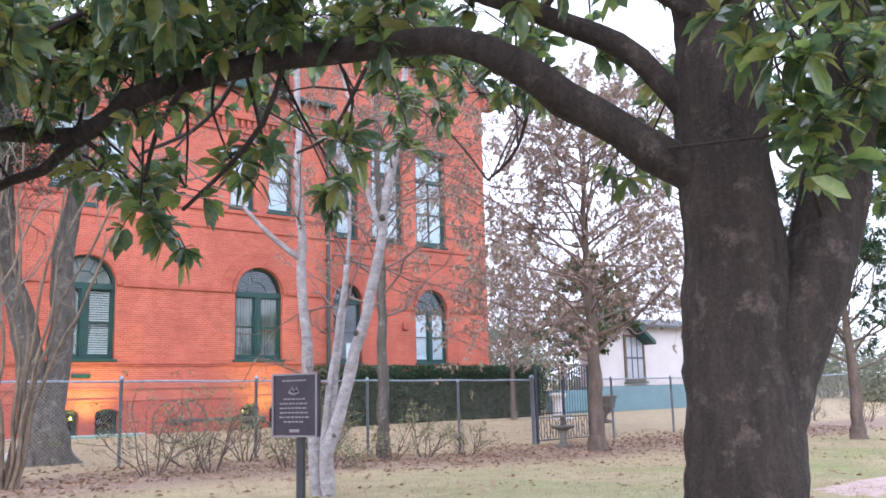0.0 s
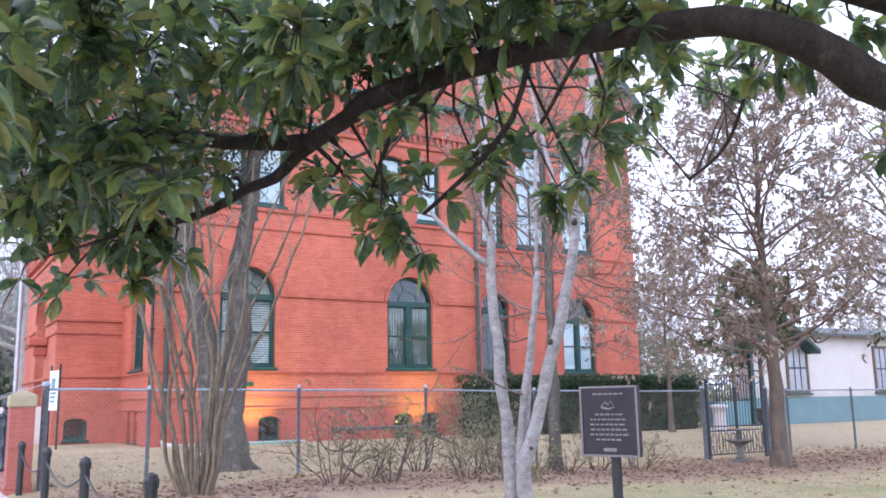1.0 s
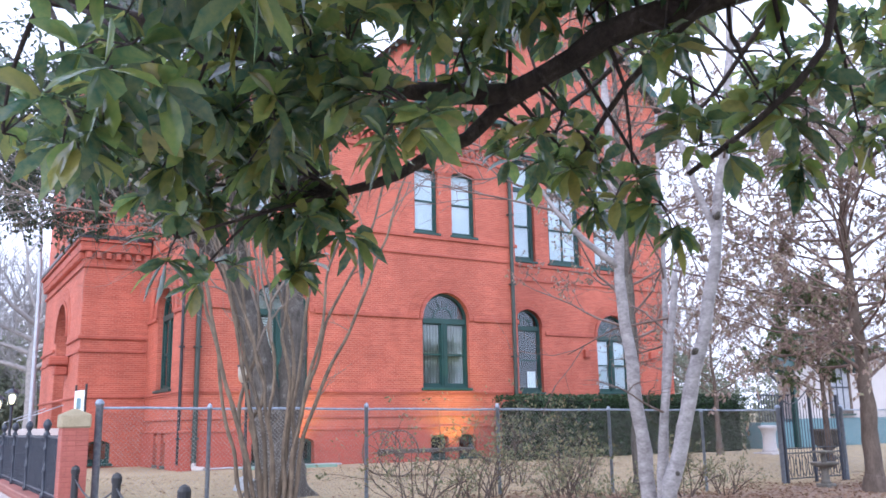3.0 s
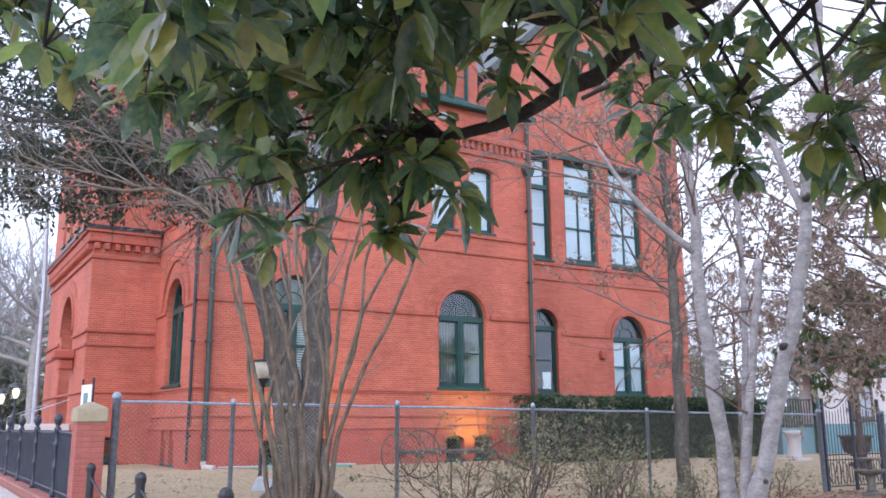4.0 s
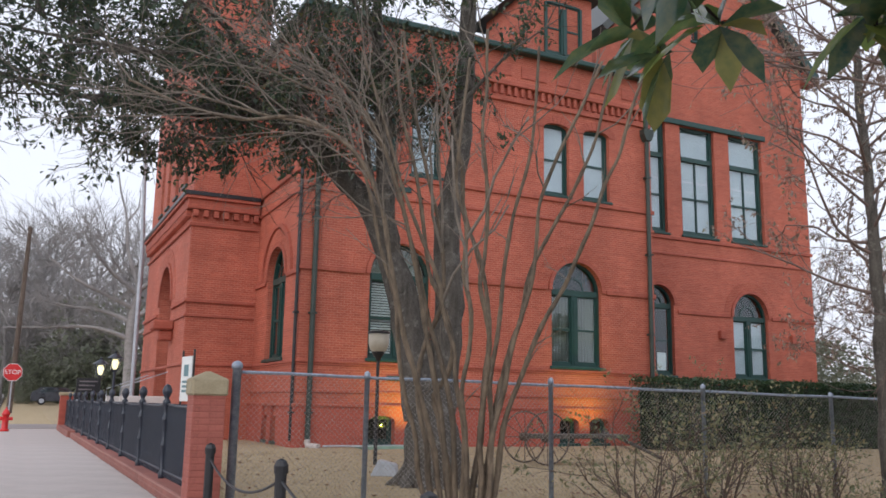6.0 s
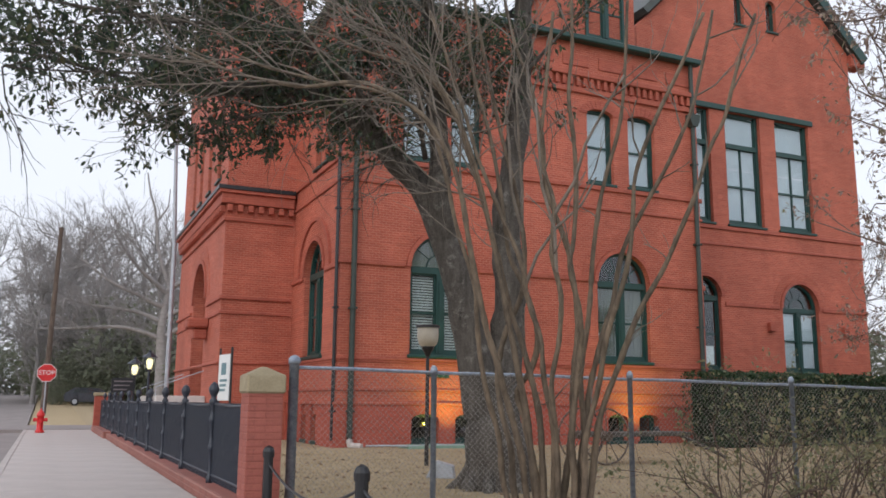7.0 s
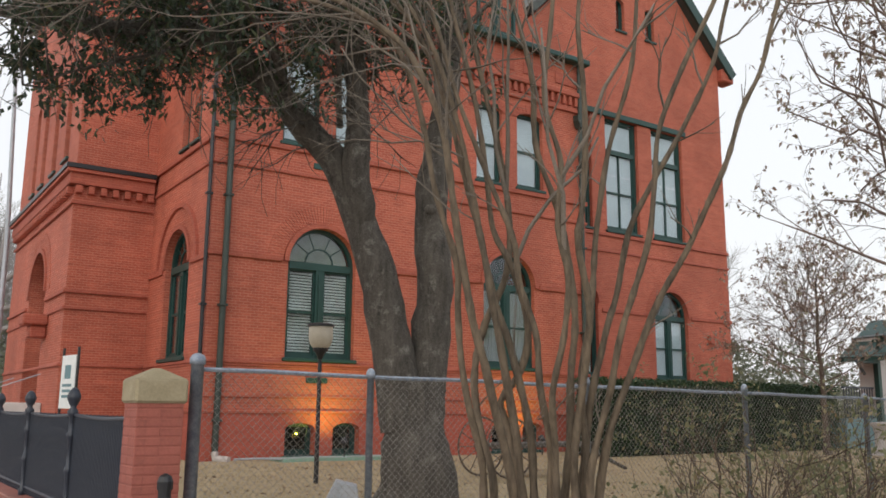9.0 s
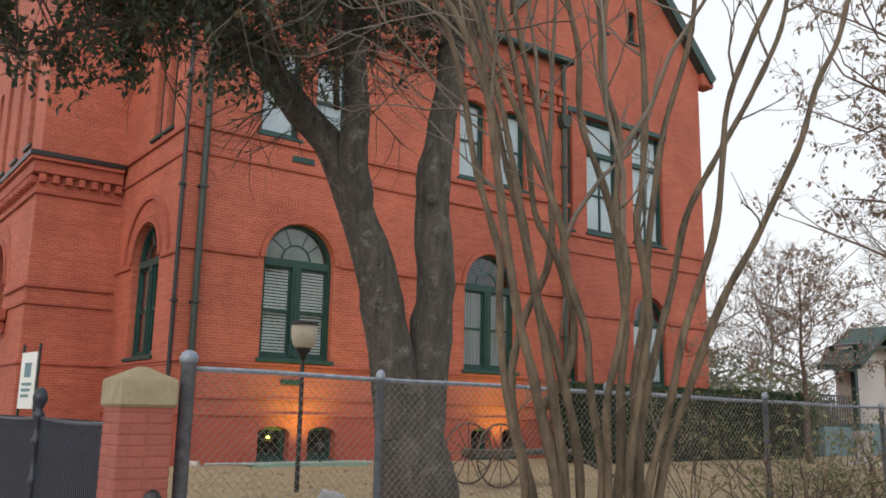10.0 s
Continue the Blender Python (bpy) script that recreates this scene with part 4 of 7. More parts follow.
# ---- lamps, poles and signs ----
def post_lamp(x, y, h):
    t = thing("post_lamp", x, y, land(x, y), "garden post lamp with a frosted globe under a flat hood", "lamp")
    part("pole", tube(bmesh.new(), [(0, 0, -0.1), (0, 0, h - 0.62)], [0.045, 0.035], 10), BLACK, t)
    part("cup", lathe(bmesh.new(), [(0.045, h - 0.66), (0.06, h - 0.6), (0.13, h - 0.5), (0.15, h - 0.42)], 14), BLACK, t, "", True)
    part("globe", lathe(bmesh.new(), [(0.1, h - 0.5), (0.19, h - 0.40), (0.225, h - 0.28), (0.225, h - 0.08), (0.2, h - 0.04)], 18), LAMP_GLASS, t, "frosted cream lamp globe", True)
    part("hood", lathe(bmesh.new(), [(0.25, h - 0.06), (0.25, h - 0.02), (0.2, h), (0.05, h + 0.01)], 18), BLACK, t)


post_lamp(6.85, 22.3, 2.90)


LAMP_PANE = glass_mat("lantern_glass", rough=0.25)


def gas_lamp(x, y, zb, h):
    t = thing("lantern_lamp", x, y, zb, "lit four-sided lantern on a black post by the entrance", "lamp", "entrance lanterns")
    part("pole", lathe(bmesh.new(), [(0.12, 0), (0.12, 0.3), (0.06, 0.4), (0.05, h - 0.75), (0.1, h - 0.72), (0.1, h - 0.68)], 12), IRON, t)
    fr = bmesh.new()
    for sx, sy in ((1, 1), (1, -1), (-1, 1), (-1, -1)):
        tube(fr, [(0.13 * sx, 0.13 * sy, h - 0.68), (0.2 * sx, 0.2 * sy, h - 0.2)], [0.015, 0.015], 4)
    lathe(fr, [(0.32, h - 0.2), (0.3, h - 0.17), (0.12, h - 0.04), (0.05, h), (0.06, h + 0.05), (0.01, h + 0.1)], 8)
    part("lantern_frame", fr, IRON, t)
    for a in range(4):
        pane = part("pane", prism(bmesh.new(), [(-0.12, h - 0.67), (0.12, h - 0.67), (0.185, h - 0.21), (-0.185, h - 0.21)], -0.004, 0.0), LAMP_PANE, t, "clear lantern pane")
        pane.matrix_basis = pose(0, 0, 0, 0, 0, 90 * a) @ pose(0, -0.155, 0)
        pane.visible_shadow = False
    part("mantle", lathe(bmesh.new(), [(0.05, h - 0.64), (0.10, h - 0.56), (0.13, h - 0.34), (0.08, h - 0.24)], 10), glow_mat("lit_lantern", (1.0, 0.80, 0.45), 1.5), t, "glowing amber mantle", True)


steps = thing("entrance_steps", 4.1, 40.1, 0, "pale stone steps up to the arched entrance", "steps")
for k in range(7):
    part("step", boxed(-1.05 + 0.15 * k, 0.68, -2.4, 2.4, 0.2 * k - (0.1 if k == 0 else 0), 0.2 * k + 0.198, bevel=0.012), PALE_STONE, steps)
for y in (-2.55, 2.55):
    part("cheek_wall", boxed(-1.0, 0.68, y - 0.14, y + 0.14, -0.1, 1.46, bevel=0.02), PALE_STONE, steps)
    part("handrail", tube(bmesh.new(), [(-1.0, y, 1.46), (-1.0, y, 1.75), (0.6, y, 2.35)], [0.02, 0.02, 0.02], 6), GALV, steps, "thin steel handrail")
gas_lamp(3.25, 41.6, 0.0, 3.15)
gas_lamp(2.85, 43.2, 0.0, 2.95)

flagpole = thing("flagpole", 4.55, 46.5, 0, "tall grey metal flagpole beside the building", "flagpole")
part("pole", tube(bmesh.new(), [(0, 0, 0), (-0.05, 0, 8), (-0.4, 0, 16)], [0.11, 0.1, 0.07], 12), GALV, flagpole)
part("base", lathe(bmesh.new(), [(0.25, 0), (0.25, 0.1), (0.14, 0.2)], 14), GALV, flagpole)
part("finial", lathe(bmesh.new(), [(0.02, 15.95), (0.1, 16.05), (0.1, 16.12), (0.02, 16.2)], 10, (-0.4, 0)), GALV, flagpole)


def letters(text, size, material, parent, m, label=""):
    c = bpy.data.curves.new("lettering", "FONT")
    c.body, c.size, c.align_x, c.align_y, c.extrude = text, size, "CENTER", "CENTER", 0.002
    tmp = bpy.data.objects.new("lettering", c)
    me = bpy.data.meshes.new_from_object(tmp)
    me.materials.clear()
    me.materials.append(material)
    bpy.data.objects.remove(tmp)
    o = new("lettering", me)
    o.parent, o.matrix_basis = parent, m
    return tagged(o, label)


stop = thing("stop_sign", -0.42, 47, 0, "red octagonal stop sign on a thin metal post", "road sign")
part("post", tube(bmesh.new(), [(0, 0.04, -0.2), (0, 0.04, 2.8)], [0.03, 0.03], 8), GALV, stop)
octo = lambda r: [(r * math.cos(radians(22.5 + 45 * k)), 2.42 + r * math.sin(radians(22.5 + 45 * k))) for k in range(8)]
part("rim", prism(bmesh.new(), octo(0.41), -0.004, 0.006), WHITE_SIGN, stop)
part("face", prism(bmesh.new(), octo(0.385), -0.012, -0.006), RED_PAINT, stop, "red octagonal face")
letters("STOP", 0.27, WHITE_SIGN, stop, pose(0, -0.016, 2.42, 90, 0, 0), "white word STOP")
hyd = thing("fire_hydrant", -0.5, 43.5, 0, "red fire hydrant with side caps at the kerb", "hydrant")
part("barrel", lathe(bmesh.new(), [(0.17, 0), (0.17, 0.08), (0.12, 0.1), (0.12, 0.62), (0.16, 0.64), (0.16, 0.68), (0.13, 0.74), (0.08, 0.84), (0.03, 0.87), (0.03, 0.94)], 14), RED_PAINT, hyd, "", True)
for a, b in (((-0.1, 0, 0.5), (-0.26, 0, 0.5)), ((0.1, 0, 0.5), (0.26, 0, 0.5)), ((0, -0.1, 0.45), (0, -0.25, 0.45))):
    part("outlet_cap", tube(bmesh.new(), [a, b], [0.07, 0.075], 10), RED_PAINT, hyd)

notice = thing("notice_board", 4.35, 31.6, 0, "white notice board between two black posts", "sign", turn=-81)
for dx in (-0.5, 0.5):
    part("post", tube(bmesh.new(), [(dx, 0.03, -0.1), (dx, 0.03, 2.85)], [0.035, 0.035], 8), BLACK, notice)
part("panel", boxed(-0.46, 0.46, -0.02, 0.02, 1.3, 2.65, bevel=0.004), WHITE_SIGN, notice, "white printed face")
part("emblem", boxed(-0.2, 0.2, -0.027, -0.021, 2.05, 2.4), TEAL, notice, "teal emblem")
for k in range(3):
    part("text_bar", boxed(-0.3, 0.3 - 0.06 * k, -0.027, -0.021, 1.85 - 0.14 * k, 1.92 - 0.14 * k), TEAL, notice)
dirsign = thing("direction_sign", 2.2, 40, 0, "small black sign with pale text on a post", "sign")
part("post", tube(bmesh.new(), [(0, 0, 0), (0, 0, 2.1)], [0.03, 0.03], 8), BLACK, dirsign)
part("panel", boxed(-0.42, 0.42, -0.03, -0.032 + 0.05, 1.55, 2.1), BLACK, dirsign)
for k in range(3):
    part("text_bar", boxed(-0.33, 0.33 - 0.1 * k, -0.04, -0.032, 1.95 - 0.15 * k, 2.0 - 0.15 * k), RAISED, dirsign)

# historical marker by the magnolia
marker = thing("historical_marker", 2.68, 1.80, 0, "dark bronze historical marker on a black post", "marker", turn=-72)
part("post", tube(bmesh.new(), [(0, 0.03, -0.15), (0, 0.03, 1.13)], [0.022, 0.022], 10), BLACK, marker)
part("plate", boxed(-0.138, 0.138, -0.015, 0.015, 1.10, 1.395, bevel=0.005), BRONZE, marker)
rim = frame_ring(bmesh.new(), [(-0.138, 1.10), (0.138, 1.10), (0.138, 1.395), (-0.138, 1.395)], [(-0.130, 1.108), (0.130, 1.108), (0.130, 1.387), (-0.130, 1.387)], -0.020, -0.016)
part("rim", rim, RAISED, marker, "raised pale border")
part("emblem", tube(bmesh.new(), [(-0.032, -0.018, 1.305), (-0.015, -0.018, 1.328), (0.0, -0.018, 1.315), (0.015, -0.018, 1.328), (0.032, -0.018, 1.305), (0.0, -0.018, 1.298), (-0.032, -0.018, 1.305)], [0.005] * 7, 5), RAISED, marker, "raised winged emblem")
for k, wd in enumerate((0.15, 0.13, 0.18, 0.185, 0.18, 0.185, 0.13)):
    z = 1.358 if k == 0 else 1.272 - 0.021 * (k - 1)
    x = -wd / 2
    while x < wd / 2 - 0.012:
        w = random.uniform(0.010, 0.026)
        part("text_bar", boxed(x, min(x + w, wd / 2), -0.0175, -0.0155, z, z + 0.007), RAISED, marker)
        x += w + 0.007
part("text_bar", boxed(-0.03, 0.03, -0.0175, -0.0155, 1.122, 1.136), RAISED, marker)

# ---- iron garden gate, bench, urn ----
gate = thing("garden_gate", 19.15, FY, land(19, FY), "black wrought-iron double garden gate with scrolls", "gate")
for x in (-1.1, 0.0, 1.1):
    part("post", boxed(x - 0.035, x + 0.035, -0.035, 0.035, -0.1, 2.15 if x else 2.3, bevel=0.008), IRON, gate)
for s in (-1, 1):
    leaf = bmesh.new()
    tube(leaf, [((0.04 + 1.02 * k / 12) * s, 0, 2.28 - 0.5 * math.sin(math.pi * 0.5 * k / 12) + 0.25 * (k / 12) ** 3) for k in range(13)], [0.018] * 13, 5)
    lf = part("gate_leaf", leaf, IRON, gate)
    for z in (0.12, 0.72, 0.84):
        part("crossbar", tube(bmesh.new(), [(0.04 * s, 0, z), (1.06 * s, 0, z)], [0.016, 0.016], 4), IRON, lf)
    for k in range(1, 9):
        x = (0.04 + 1.02 * k / 9) * s
        part("bar", tube(bmesh.new(), [(x, 0, 0.1), (x, 0, 2.2 - 0.5 * math.sin(math.pi * 0.5 * k / 9) + 0.25 * (k / 9) ** 3)], [0.009, 0.009], 5), IRON, lf)
    for k in range(4):
        c = 0.17 + 0.25 * k
        sc = bmesh.new()
        tube(sc, [((c + 0.1 * math.cos(t * 0.6)) * s, 0, 0.42 + 0.25 * math.sin(t * 0.6)) for t in range(11)], [0.011] * 11, 4)
        part("scroll", sc, IRON, lf)
OLD_CONCRETE = plain("weathered_dark_concrete", (0.09, 0.085, 0.075), (0.22, 0.205, 0.185), 0.9, scale=5, fine=60, bump=0.4)
bath = thing("bird_bath", 17.5, 13.6, land(17.5, 13.6), "weathered concrete bird bath with a raised top slab", "bird bath")
bath.matrix_world = pose(17.5, 13.6, land(17.5, 13.6)) @ Matrix.Diagonal((0.8, 0.8, 0.8, 1))
part("foot", boxed(-0.2, 0.2, -0.2, 0.2, -0.06, 0.1, bevel=0.02), OLD_CONCRETE, bath)
part("pedestal", lathe(bmesh.new(), [(0.16, 0.1), (0.11, 0.18), (0.10, 0.42), (0.14, 0.5), (0.16, 0.54)], 14), OLD_CONCRETE, bath, "", True)
part("bowl", lathe(bmesh.new(), [(0.14, 0.53), (0.34, 0.60), (0.40, 0.66), (0.40, 0.69), (0.34, 0.68), (0.1, 0.63)], 20), OLD_CONCRETE, bath, "shallow round basin", True)
part("neck", lathe(bmesh.new(), [(0.08, 0.64), (0.07, 0.9), (0.11, 0.94)], 12), OLD_CONCRETE, bath, "", True)
part("top_slab", boxed(-0.24, 0.24, -0.24, 0.24, 0.94, 1.0, bevel=0.015), OLD_CONCRETE, bath, "flat square top slab")
urn = thing("planter_urn", 27.5, 20.5, land(27.5, 20.5), "dark footed planter urn on the lawn", "planter")
part("bowl", lathe(bmesh.new(), [(0.3, 0), (0.3, 0.08), (0.12, 0.16), (0.12, 0.3), (0.42, 0.5), (0.5, 0.95), (0.58, 1.0), (0.55, 1.05), (0.4, 0.98)], 18), BARK_DARK, urn, "", True)

# ---- neighbouring house ----
house = thing("stucco_house", 42, 31, -0.3, "single-storey white stucco house with teal clapboard base", "house")
HINV = pose(42, 31, -0.3).inverted()


def hpart(name, bm, material, label="", parent=None):
    ob = part(name, bm, material, parent or house, label)
    if parent is None:
        ob.matrix_parent_inverse = HINV
    return ob


HX, HY = 35.0, 27.3
hpart("wall", boxed(HX, 54, HY, HY + 0.8, 1.3, 4.5), WHITE_PAINT)
hpart("wall", boxed(HX + 0.05, 54, HY + 0.05, HY + 0.75, -0.5, 1.3), TEAL)
for k in range(8):
    hpart("clapboard", boxed(HX - 0.02, 54, HY - 0.08, HY + 0.048, -0.32 + 0.2 * k, -0.12 + 0.2 * k - 0.012), TEAL)
    hpart("clapboard", boxed(HX - 0.08, HX + 0.048, HY + 0.05, HY + 0.75, -0.32 + 0.2 * k, -0.12 + 0.2 * k - 0.012), TEAL)
hpart("rear_wing", boxed(38.6, 54, HY + 0.8, 30.1, -0.5, 4.4), WHITE_PAINT)
hpart("corner_post", boxed(HX - 0.12, HX + 0.1, HY - 0.1, HY + 0.1, -0.4, 4.4), GREEN_PAINT, "dark green corner post")
rf = bmesh.new()
vs = [rf.verts.new(c) for c in ((34.9, 26.8, 4.4), (54.9, 26.8, 4.4), (54.9, 30.4, 4.5), (38.6, 30.4, 4.5), (37.2, 28.3, 5.0), (53, 28.3, 5.0), (34.9, 26.8, 4.55), (54.9, 26.8, 4.55), (34.9, 28.3, 4.5))]
for q in ((6, 7, 5, 4), (7, 2, 5), (2, 3, 4, 5), (3, 8, 4), (8, 6, 4), (0, 1, 7, 6)):
    rf.faces.new([vs[i] for i in q])
hpart("roof", rf, ROOF, "low dark hipped roof")
for x0 in (37.6, 45.0):
    w = hpart("window", frame_ring(bmesh.new(), [(x0, 1.5), (x0 + 1.7, 1.5), (x0 + 1.7, 4.0), (x0, 4.0)], [(x0 + 0.14, 1.64), (x0 + 1.56, 1.64), (x0 + 1.56, 3.86), (x0 + 0.14, 3.86)], HY - 0.1, HY - 0.001), BARK_OAK)
    part("pane", boxed(x0 + 0.14, x0 + 1.56, HY - 0.05, HY - 0.003, 1.64, 3.86), plain("curtained_glass", (0.22, 0.23, 0.26), (0.36, 0.37, 0.40), 0.15), w)
    bars = boxed(x0 + 0.14, x0 + 1.56, HY - 0.08, HY - 0.052, 2.72, 2.8)
    for k in (1, 2):
        box(bars, x0 + 0.14 + 0.473 * k - 0.02, x0 + 0.14 + 0.473 * k + 0.02, HY - 0.08, HY - 0.052, 1.64, 3.86)
    part("bars", bars, IRON, w)
    part("sill", boxed(x0 - 0.08, x0 + 1.78, HY - 0.2, HY - 0.002, 1.4, 1.5), GREEN_PAINT, w)
# porch on its west end
hpart("porch_floor", boxed(32.6, HX - 0.15, HY + 0.1, 28.3, -0.4, 1.15), TEAL)
hpart("porch_roof", prism(bmesh.new(), [(33.9, 3.45), (36.6, 5.15), (39.3, 3.45), (39.3, 3.65), (36.6, 5.37), (33.9, 3.65)], HY - 0.9, HY + 1.0), GREEN_PAINT, "green gabled porch roof")
hpart("gable_wall", prism(bmesh.new(), [(35.4, 4.4), (37.8, 4.4), (36.6, 5.10)], HY + 0.02, HY + 0.4), WHITE_PAINT)
hpart("porch_beam", boxed(32.4, HX - 0.13, HY - 0.1, HY + 0.06, 3.40, 3.52), GREEN_PAINT)
hpart("bracket", tube(bmesh.new(), [(34.0, HY, 2.95), (32.6, HY - 0.5, 3.42)], [0.07, 0.07], 6), IRON, "dark slanting bracket")
hpart("bracket", tube(bmesh.new(), [(34.8, HY - 0.15, 3.5), (34.0, HY - 0.7, 4.45)], [0.06, 0.06], 6), GREEN_PAINT)
for k in range(12):
    hpart("baluster", boxed(32.6 + 0.19 * k, 32.64 + 0.19 * k, HY + 0.12, HY + 0.15, 1.15, 2.35), IRON)
hpart("handrail", boxed(32.5, 34.8, HY + 0.1, HY + 0.17, 2.35, 2.42), IRON)
ped = thing("stone_pedestal", 28.3, 23.6, -0.2, "white classical stone pedestal at the hedge end", "pedestal")
part("base", boxed(-0.45, 0.45, -0.45, 0.45, 0, 0.25, bevel=0.03), WHITE_PAINT, ped)
part("shaft", lathe(bmesh.new(), [(0.34, 0.25), (0.26, 0.35), (0.24, 0.9), (0.3, 1.1), (0.36, 1.15), (0.36, 1.25), (0.1, 1.28)], 14), WHITE_PAINT, ped, "", True)
tent = thing("white_canopy", 44, 62, rise(62), "far white canopy roof beyond the hedge", "canopy")
part("cloth", lathe(bmesh.new(), [(3.6, 2.6), (3.5, 2.8), (0.2, 4.6)], 4), WHITE_PAINT, tent)
part("leg", tube(bmesh.new(), [(0, 0, 0), (0, 0, 2.7)], [0.06, 0.06], 6), GALV, tent)

# ---- parked car ----
car = thing("parked_car", 3.3, 86, rise(86) + 0.02, "dark grey estate car parked across the street", "car")
body = bmesh.new()
prism(body, [(-2.2, 0.3), (2.2, 0.3), (2.25, 0.75), (1.9, 0.95), (1.1, 1.0), (0.5, 1.45), (-1.5, 1.5), (-2.1, 1.0), (-2.28, 0.9)], -0.85, 0.85)
bmesh.ops.bevel(body, geom=body.edges[:], offset=0.06, segments=2, affect="EDGES")
part("body", body, plain("dark_grey_car_paint", (0.05, 0.055, 0.07), (0.08, 0.09, 0.11), 0.3, 0.3), car)
part("side_window", prism(bmesh.new(), [(-1.7, 1.0), (0.95, 1.02), (0.45, 1.38), (-1.4, 1.42)], -0.866, -0.852), GLASS, car)
for x in (-1.4, 1.4):
    wh = part("wheel", tube(bmesh.new(), [(x, -0.88, 0.33), (x, -0.66, 0.33)], [0.33, 0.33], 18), BLACK, car)
    part("rim", tube(bmesh.new(), [(x, -0.9, 0.33), (x, -0.881, 0.33)], [0.2, 0.2], 14), GALV, wh)

# ---- old wagon by the wall ----
def wheel(parent, x, y, z, r):
    rim = bmesh.new()
    n = 28
    tube(rim, [(x + r * math.cos(k * math.tau / n), y, z + r * math.sin(k * math.tau / n)) for k in range(n + 1)], [0.022] * (n + 1), 6, False)
    w = part("wheel", rim, BARK_OAK, parent, "weathered spoked wheel")
    for k in range(12):
        a = k * math.tau / 12
        part("spoke", tube(bmesh.new(), [(x, y, z), (x + r * math.cos(a), y, z + r * math.sin(a))], [0.013, 0.011], 5), BARK_OAK, w)
    part("hub", tube(bmesh.new(), [(x, y - 0.12, z), (x, y + 0.12, z)], [0.1, 0.1], 10), BARK_OAK, w)


wagon = thing("old_wagon", 11.9, 22.3, 0, "old wooden farm wagon with spoked wheels on the lawn", "wagon")
wheel(wagon, -1.0, -0.6, 0.6, 0.6)
wheel(wagon, -1.0, 0.4, 0.6, 0.6)
part("bed", boxed(-1.0, 1.6, -0.35, 0.35, 0.58, 0.68, bevel=0.02), BARK_DARK, wagon)
part("drawbar", tube(bmesh.new(), [(1.5, 0, 0.6), (2.9, 0, 0.05)], [0.05, 0.04], 6), BARK_DARK, wagon)
hose = bmesh.new()
tube(hose, [(7.9 + 0.3 * k, 28.9 + 0.25 * math.sin(k * 1.1) + 0.1 * math.cos(k * 2.3), 0.08) for k in range(16)], [0.03] * 16, 6)
single("garden_hose", hose, GALV, "pale garden hose lying along the wall", "hose", smooth=True)
mat_bm = boxed(9.0, 12.2, 28.5, 29.4, -0.02, 0.09, bevel=0.01)
single("ground_sheet", mat_bm, plain("pale_green_tarp", (0.16, 0.27, 0.21), (0.26, 0.38, 0.30), 0.7), "pale green sheet lying at the wall foot", "tarp")

stone = bmesh.new()
prism(stone, [(-0.25, 0), (0.25, 0), (0.22, 0.22), (-0.1, 0.3)], -0.18, 0.18)
bmesh.ops.bevel(stone, geom=stone.edges[:], offset=0.015, segments=1, affect="EDGES")
o = single("slanted_marker_block", stone, GALV, "small grey slanted block on the lawn by the lamp", "marker")
o.matrix_world = pose(6.0, 19.7, 0.0, 0, 0, -30)


# ---- plants ----
class Soup:
    """Gathers tubes and blades as plain vertex and face lists."""

    def __init__(self):
        self.v, self.f = [], []

    def tube(self, pts, radii, n=6):
        base = len(self.v)
        pts = [Vector(p) for p in pts]
        up = Vector((0.31, 0.17, 0.93))
        for i, p in enumerate(pts):
            d = pts[min(i + 1, len(pts) - 1)] - pts[max(i - 1, 0)]
            a = d.cross(up)
            if a.length < 1e-5:
                a = Vector((1, 0, 0))
            a.normalize()
            b = d.cross(a).normalized()
            for k in range(n):
                rr = radii[i]
                if rr > 0.07:
                    q = p + (a * math.cos(k * math.tau / n) + b * math.sin(k * math.tau / n)) * rr
                    rr *= 1 + 0.09 * noise.noise(q * 3.1) + 0.05 * noise.noise(q * 9.0)
                c, s = math.cos(k * math.tau / n) * rr, math.sin(k * math.tau / n) * rr
                self.v.append(tuple(p + a * c + b * s))
        for i in range(len(pts) - 1):
            for k in range(n):
                j = (k + 1) % n
                self.f.append((base + i * n + k, base + i * n + j, base + (i + 1) * n + j, base + (i + 1) * n + k))
        self.f.append(tuple(base + (len(pts) - 1) * n + k for k in range(n)))

    def under(self, name, material, parent, label="", kind="", smooth=True):
        o = new(name, raw_mesh(name, self.v, self.f, material, smooth))
        o.parent = parent
        return tagged(o, label, kind=kind)


def smooth_line(pts, step=0.25):
    """A rounded, slightly crooked line through the given points."""
    pts = [Vector(p) for p in pts]
    out = []
    for i in range(len(pts) - 1):
        p0, p1, p2, p3 = pts[max(i - 1, 0)], pts[i], pts[i + 1], pts[min(i + 2, len(pts) - 1)]
        n = max(2, int((p2 - p1).length / step))
        for k in range(n):
            t = k / n
            out.append(0.5 * ((2 * p1) + (p2 - p0) * t + (2 * p0 - 5 * p1 + 4 * p2 - p3) * t * t + (3 * p1 - p0 - 3 * p2 + p3) * t ** 3))
    return out + [pts[-1]]


def taper(n, r0, r1, rng, lumpy=0.06):
    return [(r0 + (r1 - r0) * (i / max(1, n - 1)) ** 0.85) * (1 + rng.uniform(-lumpy, lumpy)) for i in range(n)]


